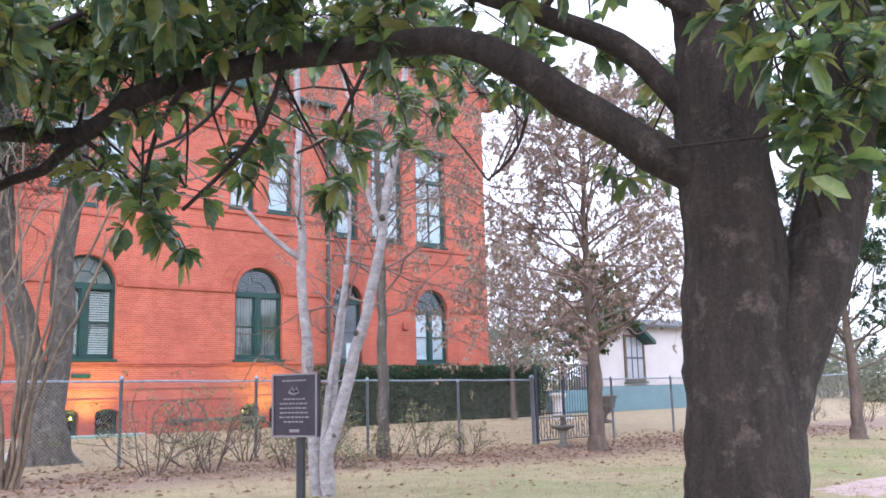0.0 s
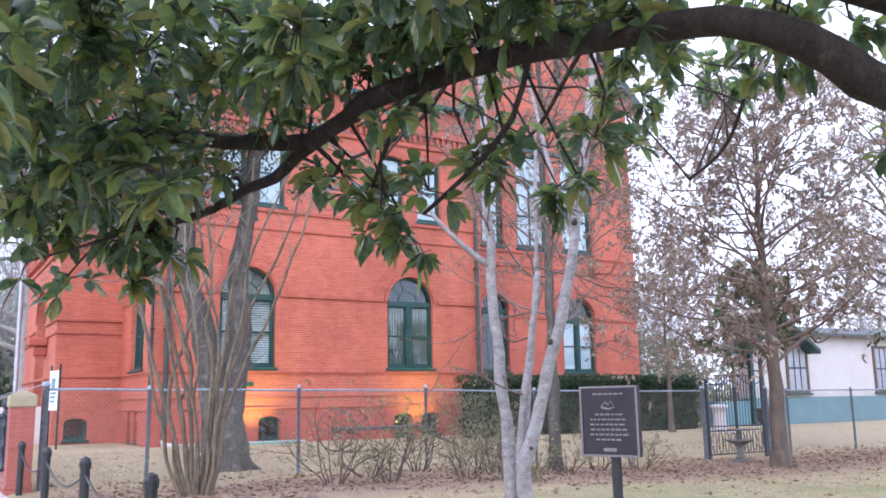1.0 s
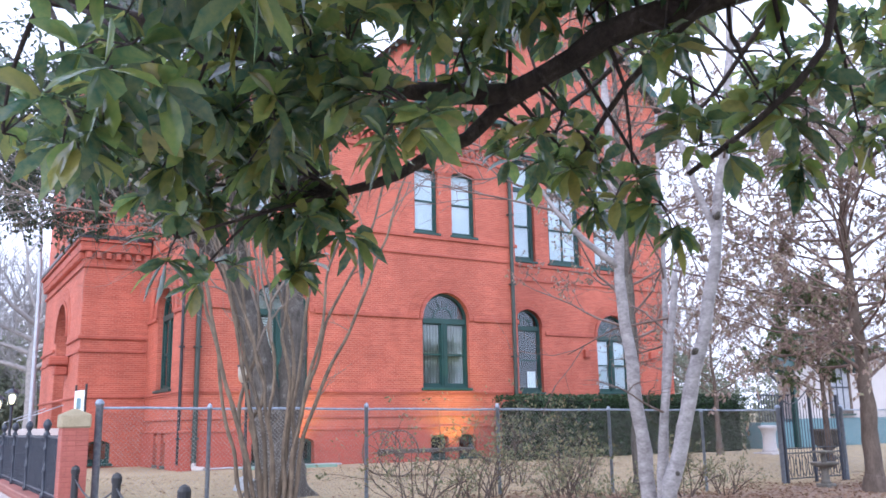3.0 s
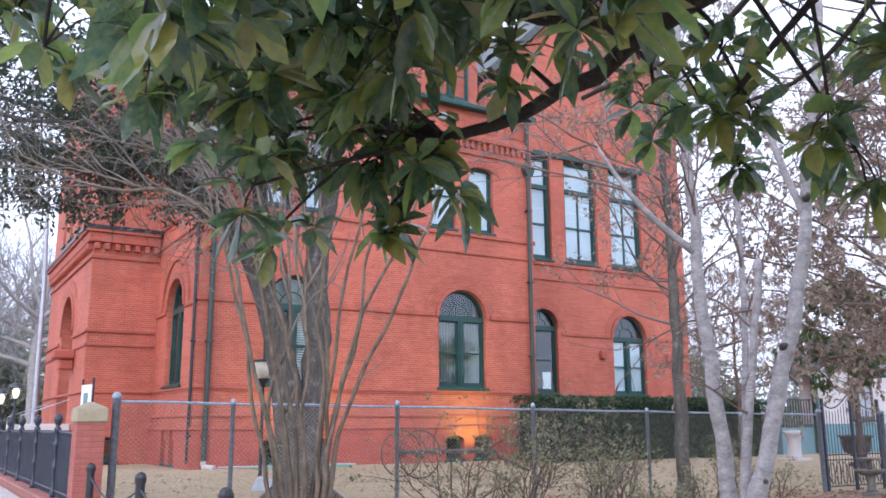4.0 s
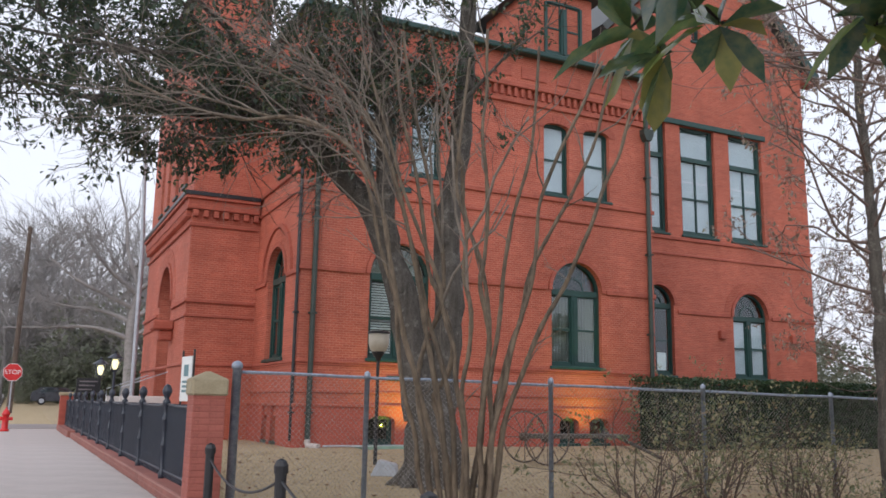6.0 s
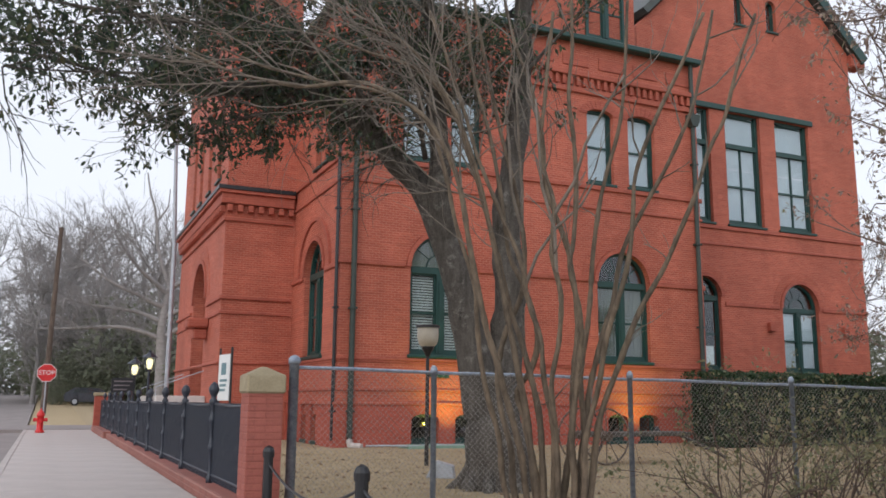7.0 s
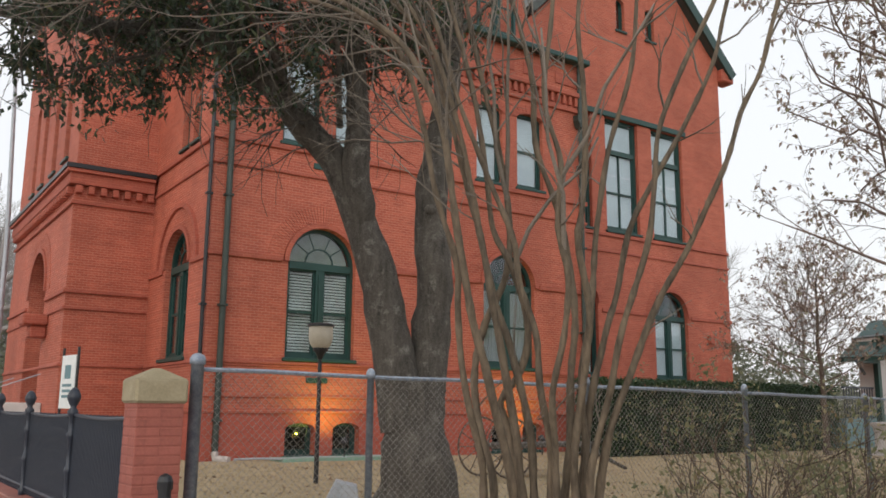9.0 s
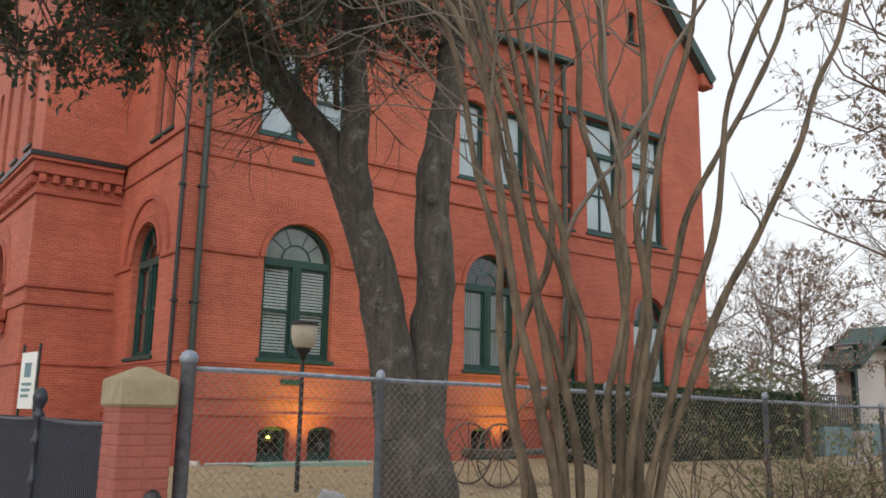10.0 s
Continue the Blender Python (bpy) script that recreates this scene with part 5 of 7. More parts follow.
def limb(soup, pts, r0, r1, rng, n=8, step=0.25, lumpy=0.06):
    line = smooth_line(pts, step)
    amp = min(0.05, r0 * 0.45)
    for i in range(1, len(line) - 1):
        line[i] = line[i] + noise.noise_vector(line[i] * 1.9 + Vector((r0 * 50, 0, 0))) * amp
    soup.tube(line, taper(len(line), r0, r1, rng, lumpy), n)
    return line


def rand_dir(rng, up=0.0):
    while True:
        v = Vector((rng.uniform(-1, 1), rng.uniform(-1, 1), rng.uniform(-1, 1)))
        if 0.05 < v.length < 1:
            v.normalize()
            v.z += up
            return v.normalized()


def twigs(soup, start, heading, length, r, depth, rng, tips, kids=4, spread=0.7, lift=0.12, shrink=0.6, sides=4):
    """A crooked branch that divides again and again."""
    n = 4 if depth > 1 else 3
    p, d = Vector(start), Vector(heading).normalized()
    line = [p.copy()]
    for i in range(n):
        d = (d + rand_dir(rng) * 0.32 + Vector((0, 0, lift * 0.35))).normalized()
        p = p + d * (length / n)
        line.append(p.copy())
    soup.tube(line, [r * (1 - 0.55 * i / n) for i in range(n + 1)], sides if depth > 1 else 3)
    if depth <= 0:
        tips.append((line[-1], d))
        return
    for k in range(kids):
        u = 0.3 + 0.7 * (k + rng.random()) / kids
        i = min(n - 1, int(u * n))
        q = line[i].lerp(line[i + 1], u * n - i)
        dd = (d + rand_dir(rng, lift) * spread).normalized()
        twigs(soup, q, dd, length * shrink * rng.uniform(0.75, 1.2), max(0.0035, r * 0.5), depth - 1, rng, tips, kids, spread, lift, shrink, sides)
    tips.append((line[-1], d))


def blades(name, centres, dirs, lengths, widths, material, parent, rng_seed, droop=0.25, detail=True, label="", kind="stuff"):
    """Many folded leaves in one mesh. centres are the leaf bases, dirs the way each leaf points."""
    rs = np.random.RandomState(rng_seed)
    c, d = np.asarray(centres, float), np.asarray(dirs, float)
    d /= np.linalg.norm(d, axis=1, keepdims=True) + 1e-9
    n = len(c)
    up = np.tile([0, 0, 1.0], (n, 1)) + rs.normal(0, 0.45, (n, 3))
    side = np.cross(d, up)
    side /= np.linalg.norm(side, axis=1, keepdims=True) + 1e-9
    nrm = np.cross(side, d)
    L, W = np.asarray(lengths)[:, None], np.asarray(widths)[:, None]
    bend = -np.array([0, 0, 1.0]) * L * droop
    if detail:
        m1, m2 = c + d * L * 0.35 + bend * 0.12, c + d * L * 0.72 + bend * 0.5
        tip = c + d * L * 0.98 + bend
        pts = np.stack([c, m1 - side * W * 0.43 + nrm * W * 0.12, m1, m1 + side * W * 0.43 + nrm * W * 0.12, m2 - side * W * 0.47 + nrm * W * 0.12, m2, m2 + side * W * 0.47 + nrm * W * 0.12, tip], 1)
        pat = ((0, 2, 1), (0, 3, 2), (1, 2, 5, 4), (2, 3, 6, 5), (4, 5, 7), (5, 6, 7))
    else:
        m1 = c + d * L * 0.5 + bend * 0.3
        pts = np.stack([c, m1 - side * W * 0.5 + nrm * W * 0.1, c + d * L + bend, m1 + side * W * 0.5 + nrm * W * 0.1], 1)
        pat = ((0, 3, 2, 1),)
    k = pts.shape[1]
    verts = pts.reshape(-1, 3).tolist()
    faces = [tuple(i * k + q for q in f) for i in range(n) for f in pat]
    o = new(name, raw_mesh(name, verts, faces, material, detail))
    o.parent = parent
    return tagged(o, label, kind=kind)


def plant(name, x, y, label, category="tree", group="", z=None):
    return thing(name, x, y, land(x, y) if z is None else z, label, category, group)


def local(parent_xy, pts, z0=0.0):
    return [Vector((p[0] - parent_xy[0], p[1] - parent_xy[1], p[2] - z0)) for p in pts]


# -- the magnolia that the camera walks under --
def magnolia():
    rng = random.Random(11)
    bx, by = 5.24, 0.96
    t = plant("magnolia_tree", bx, by, "old magnolia with dark bark and glossy green leaves", z=0)
    L = lambda pts: local((bx, by), pts)
    wood = Soup()
    limb(wood, L([(5.13, 1.05, -0.25), (5.14, 1.04, 0.25), (5.17, 1.02, 0.65), (5.2, 1.0, 1.5), (5.2, 0.99, 2.24), (5.2, 0.99, 2.95), (5.21, 0.99, 3.7), (5.1, 1.1, 5.2), (5.0, 1.2, 7.5)]), 0.385, 0.14, rng, 26, 0.07, 0.015)
    limb(wood, L([(5.22, 0.97, 0.85), (5.36, 0.85, 1.4), (5.58, 0.68, 1.95), (5.74, 0.55, 2.57), (5.87, 0.43, 3.22), (6.1, 0.2, 4.2), (6.6, -0.4, 6)]), 0.26, 0.10, rng, 20, 0.08, 0.02)
    wood.under("trunk", BARK_MAG, t, "dark rough forked trunk")
    fork = smooth_line(L([(5.58, 0.68, 1.95), (5.74, 0.55, 2.57), (5.87, 0.43, 3.22), (6.1, 0.2, 4.2)]), 0.3)
    arms = [
        [(5.1, 1.08, 2.5), (4.99, 1.18, 2.6), (4.73, 1.39, 2.84), (4.47, 1.61, 3.05), (4.14, 1.75, 3.27), (4.05, 2.2, 3.53), (3.6, 2.9, 3.58), (3.12, 3.62, 3.53), (2.68, 4.12, 3.40), (2.55, 4.85, 3.31), (1.95, 4.95, 3.24), (1.35, 4.95, 3.22), (0.8, 4.9, 3.22), (0.2, 4.95, 3.30), (-0.5, 5.0, 3.35)],
        [(5.1, 1.1, 2.9), (5.01, 1.16, 3.03), (4.83, 1.3, 3.31), (4.63, 1.48, 3.49), (4.38, 1.69, 3.62), (4.0, 2.1, 3.9), (3.3, 2.8, 4.3), (2.4, 3.6, 4.6), (1.4, 4.4, 4.7)],
    ]
    for az, z in ((66, 4.0), (30, 4.2), (88, 4.2), (110, 4.2), (150, 3.6), (185, 4.0), (215, 3.4), (250, 3.8), (285, 3.4), (320, 3.9), (345, 4.0), (5, 4.4)):
        a = radians(az)
        pts = []
        for k in range(7):
            r = 0.2 + 5.6 * k / 6
            pts.append((5.2 + r * math.sin(a) + rng.uniform(-0.2, 0.2), 1.0 + r * math.cos(a) + rng.uniform(-0.2, 0.2), z + 0.9 * math.sin(math.pi * min(1, k / 5)) - 0.03 * r + rng.uniform(-0.1, 0.1)))
        arms.append(pts)
    spine = [(p, 0.2) for p in fork]
    for i, pts in enumerate(arms):
        s = Soup()
        r0 = (0.135, 0.085)[i] if i < 2 else 0.045
        line = limb(s, L(pts), r0, 0.03 if i < 2 else 0.018, rng, 9, 0.2, 0.07)
        spine += [(p, r0) for p in line[3:]]
        s.under("limb", BARK_MAG, t)
    stub = Soup()
    low = limb(stub, L([(2.62, 4.7, 3.32), (2.5, 4.95, 3.2), (2.36, 5.03, 3.03), (2.15, 5.1, 2.94), (1.92, 5.12, 2.78), (1.6, 5.3, 2.66)]), 0.06, 0.025, rng, 9, 0.12)
    rising = limb(stub, L([(1.1, 4.92, 3.22), (0.9, 5.2, 3.6), (0.7, 5.5, 4.1), (0.5, 5.7, 4.6)]), 0.055, 0.025, rng, 8)
    spine += [(p, 0.05) for p in low + rising]
    limb(stub, L([(3.4, 3.2, 3.55), (3.25, 3.2, 3.1), (3.1, 3.5, 2.8), (3.0, 3.9, 2.6)]), 0.022, 0.015, rng, 7)
    limb(stub, L([(2.84, 3.52, 3.38), (2.9, 4.2, 3.2), (3.1, 4.9, 2.95)]), 0.024, 0.015, rng, 7)
    stub.under("limb", BARK_MAG, t)
    # clusters of leaf rosettes hang along the lower skin of the crown
    small = Soup()
    cs, ds = [], []

    def rosette(c, axis):
        axis = axis.normalized()
        for k in range(rng.randint(7, 10)):
            a = k * 2.4 + rng.random() * 0.6
            e1 = axis.orthogonal().normalized()
            e2 = axis.cross(e1)
            open_ = rng.uniform(0.5, 1.5)
            d = (axis * 0.55 + (e1 * math.cos(a) + e2 * math.sin(a)) * open_).normalized()
            cs.append(c - axis * rng.uniform(0, 0.05))
            ds.append(d)

    def cluster(c, many, size):
        near = min(spine, key=lambda q: (q[0] - c).length_squared)[0]
        if (near - c).length > 1.5:
            return
        mid = near.lerp(c, 0.55) + Vector((rng.uniform(-0.1, 0.1), rng.uniform(-0.1, 0.1), rng.uniform(0.0, 0.15)))
        small.tube(smooth_line([near, mid, c], 0.3), taper(len(smooth_line([near, mid, c], 0.3)), 0.016, 0.007, rng), 5)
        for k in range(many):
            q = c + rand_dir(rng) * size * rng.random() ** 0.5
            small.tube([c, c.lerp(q, 0.6) + Vector((0, 0, 0.03)), q], [0.006, 0.005, 0.004], 4)
            rosette(q, (q - c) + rand_dir(rng) * 0.1 + Vector((0, 0, 0.08)))

    made = 0
    while made < 165:
        r, a = 6.2 * math.sqrt(rng.uniform(0.03, 1)), rng.uniform(0, math.tau)
        x, y = 5.2 + r * math.sin(a), 1.0 + r * math.cos(a)
        facing = -100 < (math.degrees(math.atan2(x - 5.2, y - 1.0))) < 75
        if not facing and rng.random() < (0.62 if x < 3.4 else 0.8):
            continue
        slope = 2.95 + 0.22 * (x - 2) + 0.27 * (y - 3.2) if x > 1.8 and y > 2.0 else 0
        low = 4.02 - 0.265 * r + 0.30 * noise.noise((x * 0.7, y * 0.7, 2.0))
        z = max(low + 0.2, slope) + 1.5 * rng.random() ** 1.2
        if x < 1.8 and rng.random() < 0.25:
            continue
        if x > 1.8 and y > 2.2 and rng.random() < 0.8:
            continue
        # open pocket between the main limb and the trunk
        if 3.9 < x < 5.4 and 1.5 < y < 4.5 and z < 4.0:
            continue
        cluster(Vector((x - bx, y - by, z)), rng.randint(5, 8), 0.34)
        made += 1
    for x, y, z in ((2.95, 3.75, 2.72), (2.75, 4.05, 2.62), (3.15, 3.45, 2.86), (3.0, 4.1, 2.48), (3.35, 3.4, 2.95), (3.15, 4.75, 2.92), (3.35, 5.0, 2.75), (2.95, 4.9, 2.98), (1.75, 5.6, 2.55), (1.5, 5.75, 2.35), (1.05, 5.95, 2.3), (0.75, 5.5, 2.35), (3.75, 3.0, 3.0), (4.1, 3.6, 2.95), (4.5, 4.3, 3.05), (4.55, 0.13, 2.5), (4.5, 0.1, 2.33), (4.69, -0.01, 2.93), (4.38, -0.29, 2.88), (4.41, 0.1, 2.95), (4.67, -0.03, 2.71), (4.98, -0.05, 2.83), (4.53, 0.36, 3.17), (5.97, 2.38, 2.75), (6.04, 2.41, 2.42), (5.6, 2.1, 3.0), (2.6, 4.5, 2.95), (2.9, 5.2, 3.05), (3.4, 5.6, 3.2), (5.5, 0.1, 2.85), (5.75, -0.05, 3.2), (5.95, 0.1, 2.65), (6.2, 0.3, 3.0), (6.5, 0.6, 3.4), (7.0, 1.0, 3.5), (7.4, 1.6, 3.3), (6.8, 1.9, 3.6), (5.6, 0.2, 3.6), (6.0, -0.4, 3.7), (3.9, 4.4, 3.35), (4.9, 4.9, 3.6), (5.3, 4.2, 3.5)):
        cluster(Vector((x - bx, y - by, z)), rng.randint(3, 5), 0.22)
    for k in range(32):
        cluster(Vector((rng.uniform(5.9, 8.8) - bx, rng.uniform(-0.6, 2.6) - by, rng.uniform(2.95, 4.2))), rng.randint(4, 7), 0.3)
    # leaves round the outer half of the main limb
    for k in range(16):
        x, y = rng.uniform(1.5, 2.9), rng.uniform(3.7, 5.6)
        cluster(Vector((x - bx, y - by, 3.30 + 0.15 * (x - 1.6) + 0.9 * rng.random())), rng.randint(5, 8), 0.3)
    for k in range(14):
        cluster(Vector((rng.uniform(-0.2, 1.3) - bx, rng.uniform(5.0, 6.2) - by, rng.uniform(2.75, 3.3))), rng.randint(4, 7), 0.28)
    for k in range(7):
        x, y = rng.uniform(0.7, 2.3), rng.uniform(5.0, 6.4)
        cluster(Vector((x - bx, y - by, rng.uniform(2.95, 3.5))), rng.randint(4, 7), 0.28)
    # rosettes sitting on and just above the bend of the main limb
    for k in range(12):
        cluster(Vector((rng.uniform(5.0, 6.5) - bx, rng.uniform(-0.3, 0.8) - by, rng.uniform(3.0, 4.3))), rng.randint(5, 8), 0.3)
    for k in range(24):
        u = rng.random()
        x, y = 3.55 - 1.5 * u + rng.uniform(-0.25, 0.25), 2.9 + 2.0 * u + rng.uniform(-0.35, 0.2)
        cluster(Vector((x - bx, y - by, 3.80 - 0.28 * u + rng.uniform(0.0, 0.6))), rng.randint(4, 7), 0.3)
    # leaves lying thick over the main limbs
    for k in range(46):
        x, y = rng.uniform(0.9, 5.2), rng.uniform(0.5, 3.5)
        z = 3.75 + 0.15 * noise.noise((x, y, 7)) + 1.1 * rng.random() ** 1.3 - 0.12 * max(0, y - 4)
        cluster(Vector((x - bx, y - by, z)), rng.randint(5, 8), 0.34)
    # the western skirt of the crown hangs lowest and thickest
    for k in range(57):
        x, y = rng.uniform(-1.5, 1.6), rng.uniform(3.4, 6.1)
        if (x - 5.2) ** 2 + (y - 1.0) ** 2 > 41:
            continue
        z = 2.50 + 0.22 * noise.noise((x, y, 5)) + 1.25 * rng.random() ** 1.2
        cluster(Vector((x - bx, y - by, z)), rng.randint(5, 8), 0.32)
    small.under("twig_spray", BARK_MAG, t, kind="stuff")
    n = len(cs)
    rs = np.random.RandomState(3)
    blades("foliage", cs, ds, rs.uniform(0.13, 0.235, n), rs.uniform(0.058, 0.102, n), MAG_LEAF, t, 4, 0.3, True, "large glossy oval leaves in rosettes")


magnolia()


# -- pale many-stemmed tree in the near planting --
def pale_tree():
    rng = random.Random(5)
    bx, by = 6.75, 7.95
    t = plant("pale_barked_tree", bx, by, "bare multi-stemmed tree with smooth pale grey bark", z=0)
    L = lambda pts: local((bx, by), pts)
    stems = [
        ([(6.72, 8.08, -0.1), (6.68, 8.11, 0.4), (6.63, 8.15, 1.39), (6.55, 8.2, 2.5), (6.53, 8.22, 3.4), (6.5, 8.23, 4.6), (6.47, 8.25, 6.2), (6.4, 8.3, 8.0)], 0.092, 0.024),
        ([(6.72, 7.85, -0.1), (6.68, 7.8, 0.5), (6.92, 7.65, 1.61), (7.1, 7.54, 2.25), (7.28, 7.43, 3.25), (7.42, 7.34, 4.28), (7.55, 7.26, 5.36), (7.63, 7.21, 6.26), (7.75, 7.1, 8.5)], 0.098, 0.024),
        ([(6.72, 7.95, 0.2), (6.74, 7.93, 0.99), (6.86, 7.86, 2.01), (6.94, 7.81, 2.67), (6.98, 7.8, 3.0)], 0.06, 0.035),
        ([(6.85, 8.05, 0.2), (6.95, 8.1, 1.2), (7.2, 8.2, 2.4), (7.4, 8.35, 3.6), (7.5, 8.4, 5.2)], 0.05, 0.02),
    ]
    fine, tips = Soup(), []
    for pts, r0, r1 in stems:
        s = Soup()
        line = limb(s, L(pts), r0, r1, rng, 12, 0.18, 0.05)
        s.under("stem", BARK_GREY, t)
        for i in range(int(len(line) * 0.42), len(line) - 1, 1):
            if rng.random() < 0.62:
                d = rand_dir(rng, 0.55)
                twigs(fine, line[i], d, rng.uniform(0.7, 1.7), 0.016, 2, rng, tips, 4, 0.75, 0.1, 0.55, 4)
    s = Soup()
    s2 = Soup()
    limb(s, L([(6.53, 8.22, 3.1), (6.2, 8.35, 3.35), (5.85, 8.5, 3.75), (5.6, 8.7, 4.3)]), 0.05, 0.016, rng, 8)
    limb(s2, L([(7.3, 7.42, 3.4), (7.15, 7.6, 4.2), (7.1, 7.85, 5.2), (6.95, 8.0, 6.4)]), 0.045, 0.012, rng, 8)
    for p in L([(5.85, 8.5, 3.75), (5.7, 8.6, 4.0), (5.6, 8.7, 4.3), (5.62, 8.68, 4.25)]):
        twigs(fine, p, Vector((-0.6, 0.3, 0.3)) + rand_dir(rng) * 0.6, rng.uniform(0.9, 1.5), 0.018, 2, rng, tips, 4, 0.8, 0.1, 0.6, 4)
    s.under("limb", BARK_GREY, t)
    s2.under("limb", BARK_GREY, t)
    for z in (0.75, 2.06, 3.6):
        q = Soup()
        x = 6.68 + (z - 0.4) * 0.19
        y = 7.80 - (z - 0.4) * 0.13
        limb(q, L([(x, y, z), (x - 0.06, y - 0.075, z + 0.02)]), 0.045, 0.024, rng, 8)
        q.under("knot", BARK_DARK, t, "dark scar of a lost branch")
    fine.under("twig_spray", TWIG, t, "fine reddish bare twigs", kind="stuff")
    sel = [tips[i] for i in range(0, len(tips), 7)]
    blades("foliage", [p for p, d in sel], [d + Vector((0, 0, -0.8)) for p, d in sel], [0.06] * len(sel), [0.035] * len(sel), BROWN_LEAF, t, 6, 0.3, False, "few withered leaves")


pale_tree()


# -- crape myrtle with a fan of slender stems --
def crape_myrtle():
    rng = random.Random(8)
    bx, by = 4.13, 12.75
    t = plant("crape_myrtle", bx, by, "bare crape myrtle, a fan of slender tan stems", z=0)
    fine, tips = Soup(), []

    def stem(pts, girth):
        """One stem from the ground up; those that lean west break into an arching spray of twigs."""
        s = Soup()
        r0 = girth * 0.80
        pts = [(x + rng.uniform(-0.022, 0.022), y + rng.uniform(-0.022, 0.022), z) for x, y, z in pts]
        west = pts[-1][0] < 2.7
        line = limb(s, local((bx, by), pts), r0, 0.013 if west else 0.016, rng, 9, 0.08, 0.15)
        s.under("stem", BARK_CM, t)
        for i, p in enumerate(line[:-1]):
            if 1.2 < p.z < 3.6 and rng.random() < 0.035:
                twigs(fine, p, rand_dir(rng, 0.9), rng.uniform(0.3, 0.7), 0.009, 1, rng, tips, 2, 0.6, 0.3, 0.6, 4)
            if west and p.z > 3.2 and rng.random() < 0.25:
                d = (line[i + 1] - p).normalized() + rand_dir(rng, 0.2) * 0.75 + Vector((-0.25, 0.1, 0))
                twigs(fine, p, d, rng.uniform(0.8, 1.6), 0.012, 2, rng, tips, 4, 0.8, 0.02, 0.62, 4)
            if not west and 2.2 < p.z < 3.4 and rng.random() < 0.07:
                twigs(fine, p, (line[i + 1] - p).normalized() + rand_dir(rng, 0.3) * 0.45, rng.uniform(1.3, 2.0), 0.021, 2, rng, tips, 2, 0.45, 0.25, 0.6, 6)
            if not west and p.z > 3.6 and rng.random() < 0.12:
                twigs(fine, p, rand_dir(rng, 0.9), rng.uniform(0.5, 1.0), 0.012, 1, rng, tips, 3, 0.6, 0.3, 0.6, 4)

    stem([(3.98, 12.83, -0.17), (3.94, 12.86, 0.42), (3.88, 12.89, 0.79), (3.79, 12.96, 1.17), (3.76, 13.0, 1.41), (3.88, 12.92, 1.61), (3.94, 12.85, 1.85), (3.9, 12.87, 2.15), (3.79, 12.92, 2.5), (3.68, 12.97, 2.75), (3.61, 12.99, 3.22), (3.52, 13.01, 3.9), (3.36, 13.1, 4.67), (3.28, 13.16, 5.47)], 0.045)
    stem([(3.92, 12.87, -0.18), (3.75, 13.05, 0.41), (3.74, 13.08, 0.88), (3.68, 13.16, 1.26), (3.67, 13.21, 1.61), (3.75, 13.19, 2.02), (3.85, 13.09, 2.37), (3.88, 13.04, 2.73), (3.83, 13.03, 3.2), (3.71, 13.08, 3.79), (3.59, 13.13, 4.39), (3.49, 13.21, 5.08), (3.41, 13.27, 5.68)], 0.046)
    stem([(4.04, 12.79, -0.17), (3.99, 12.75, 0.43), (3.97, 12.69, 1.0), (3.9, 12.69, 1.55), (3.84, 12.67, 1.93), (3.73, 12.71, 2.32), (3.64, 12.74, 2.67), (3.48, 12.83, 3.17), (3.3, 12.91, 3.69), (3.14, 12.99, 4.26), (3.0, 13.1, 4.82), (2.87, 13.18, 5.28)], 0.04)
    stem([(4.08, 12.76, -0.17), (4.15, 12.75, 0.43), (4.2, 12.76, 0.98), (4.26, 12.74, 1.61), (4.32, 12.75, 2.06), (4.31, 12.79, 2.62), (4.21, 12.84, 2.99), (4.07, 12.9, 3.51), (4.0, 12.9, 4.05), (3.9, 12.97, 4.61), (3.78, 13.05, 5.08), (3.7, 13.12, 5.61)], 0.048)
    stem([(4.09, 12.75, -0.17), (4.13, 12.62, 0.44), (4.12, 12.54, 1.0), (4.12, 12.43, 1.65), (4.08, 12.36, 2.12), (3.98, 12.35, 2.58), (4.01, 12.32, 2.82), (4.01, 12.28, 3.25), (4.0, 12.25, 3.74), (3.96, 12.24, 4.24), (3.97, 12.23, 4.75), (3.99, 12.21, 5.4)], 0.044)
    stem([(4.13, 12.73, -0.17), (4.24, 12.65, 0.43), (4.29, 12.64, 1.0), (4.29, 12.64, 1.56), (4.35, 12.62, 2.05), (4.4, 12.6, 2.5), (4.41, 12.55, 2.95), (4.48, 12.45, 3.51), (4.57, 12.33, 4.12), (4.62, 12.29, 4.64), (4.66, 12.26, 5.36)], 0.044)
    stem([(4.15, 12.7, -0.16), (4.23, 12.56, 0.44), (4.22, 12.5, 0.91), (4.27, 12.37, 1.42), (4.33, 12.25, 1.89), (4.43, 12.09, 2.54), (4.48, 12.01, 3.05), (4.51, 11.96, 3.44), (4.6, 11.86, 3.87), (4.78, 11.69, 4.39), (4.99, 11.54, 4.98)], 0.042)
    stem([(4.17, 12.69, -0.16), (4.31, 12.55, 0.44), (4.32, 12.51, 0.91), (4.39, 12.42, 1.28), (4.49, 12.32, 1.65), (4.65, 12.16, 2.17), (4.83, 11.98, 2.65), (5.0, 11.8, 3.17), (5.11, 11.7, 3.64), (5.22, 11.58, 3.97), (5.34, 11.47, 4.42), (5.48, 11.38, 5.01)], 0.046)
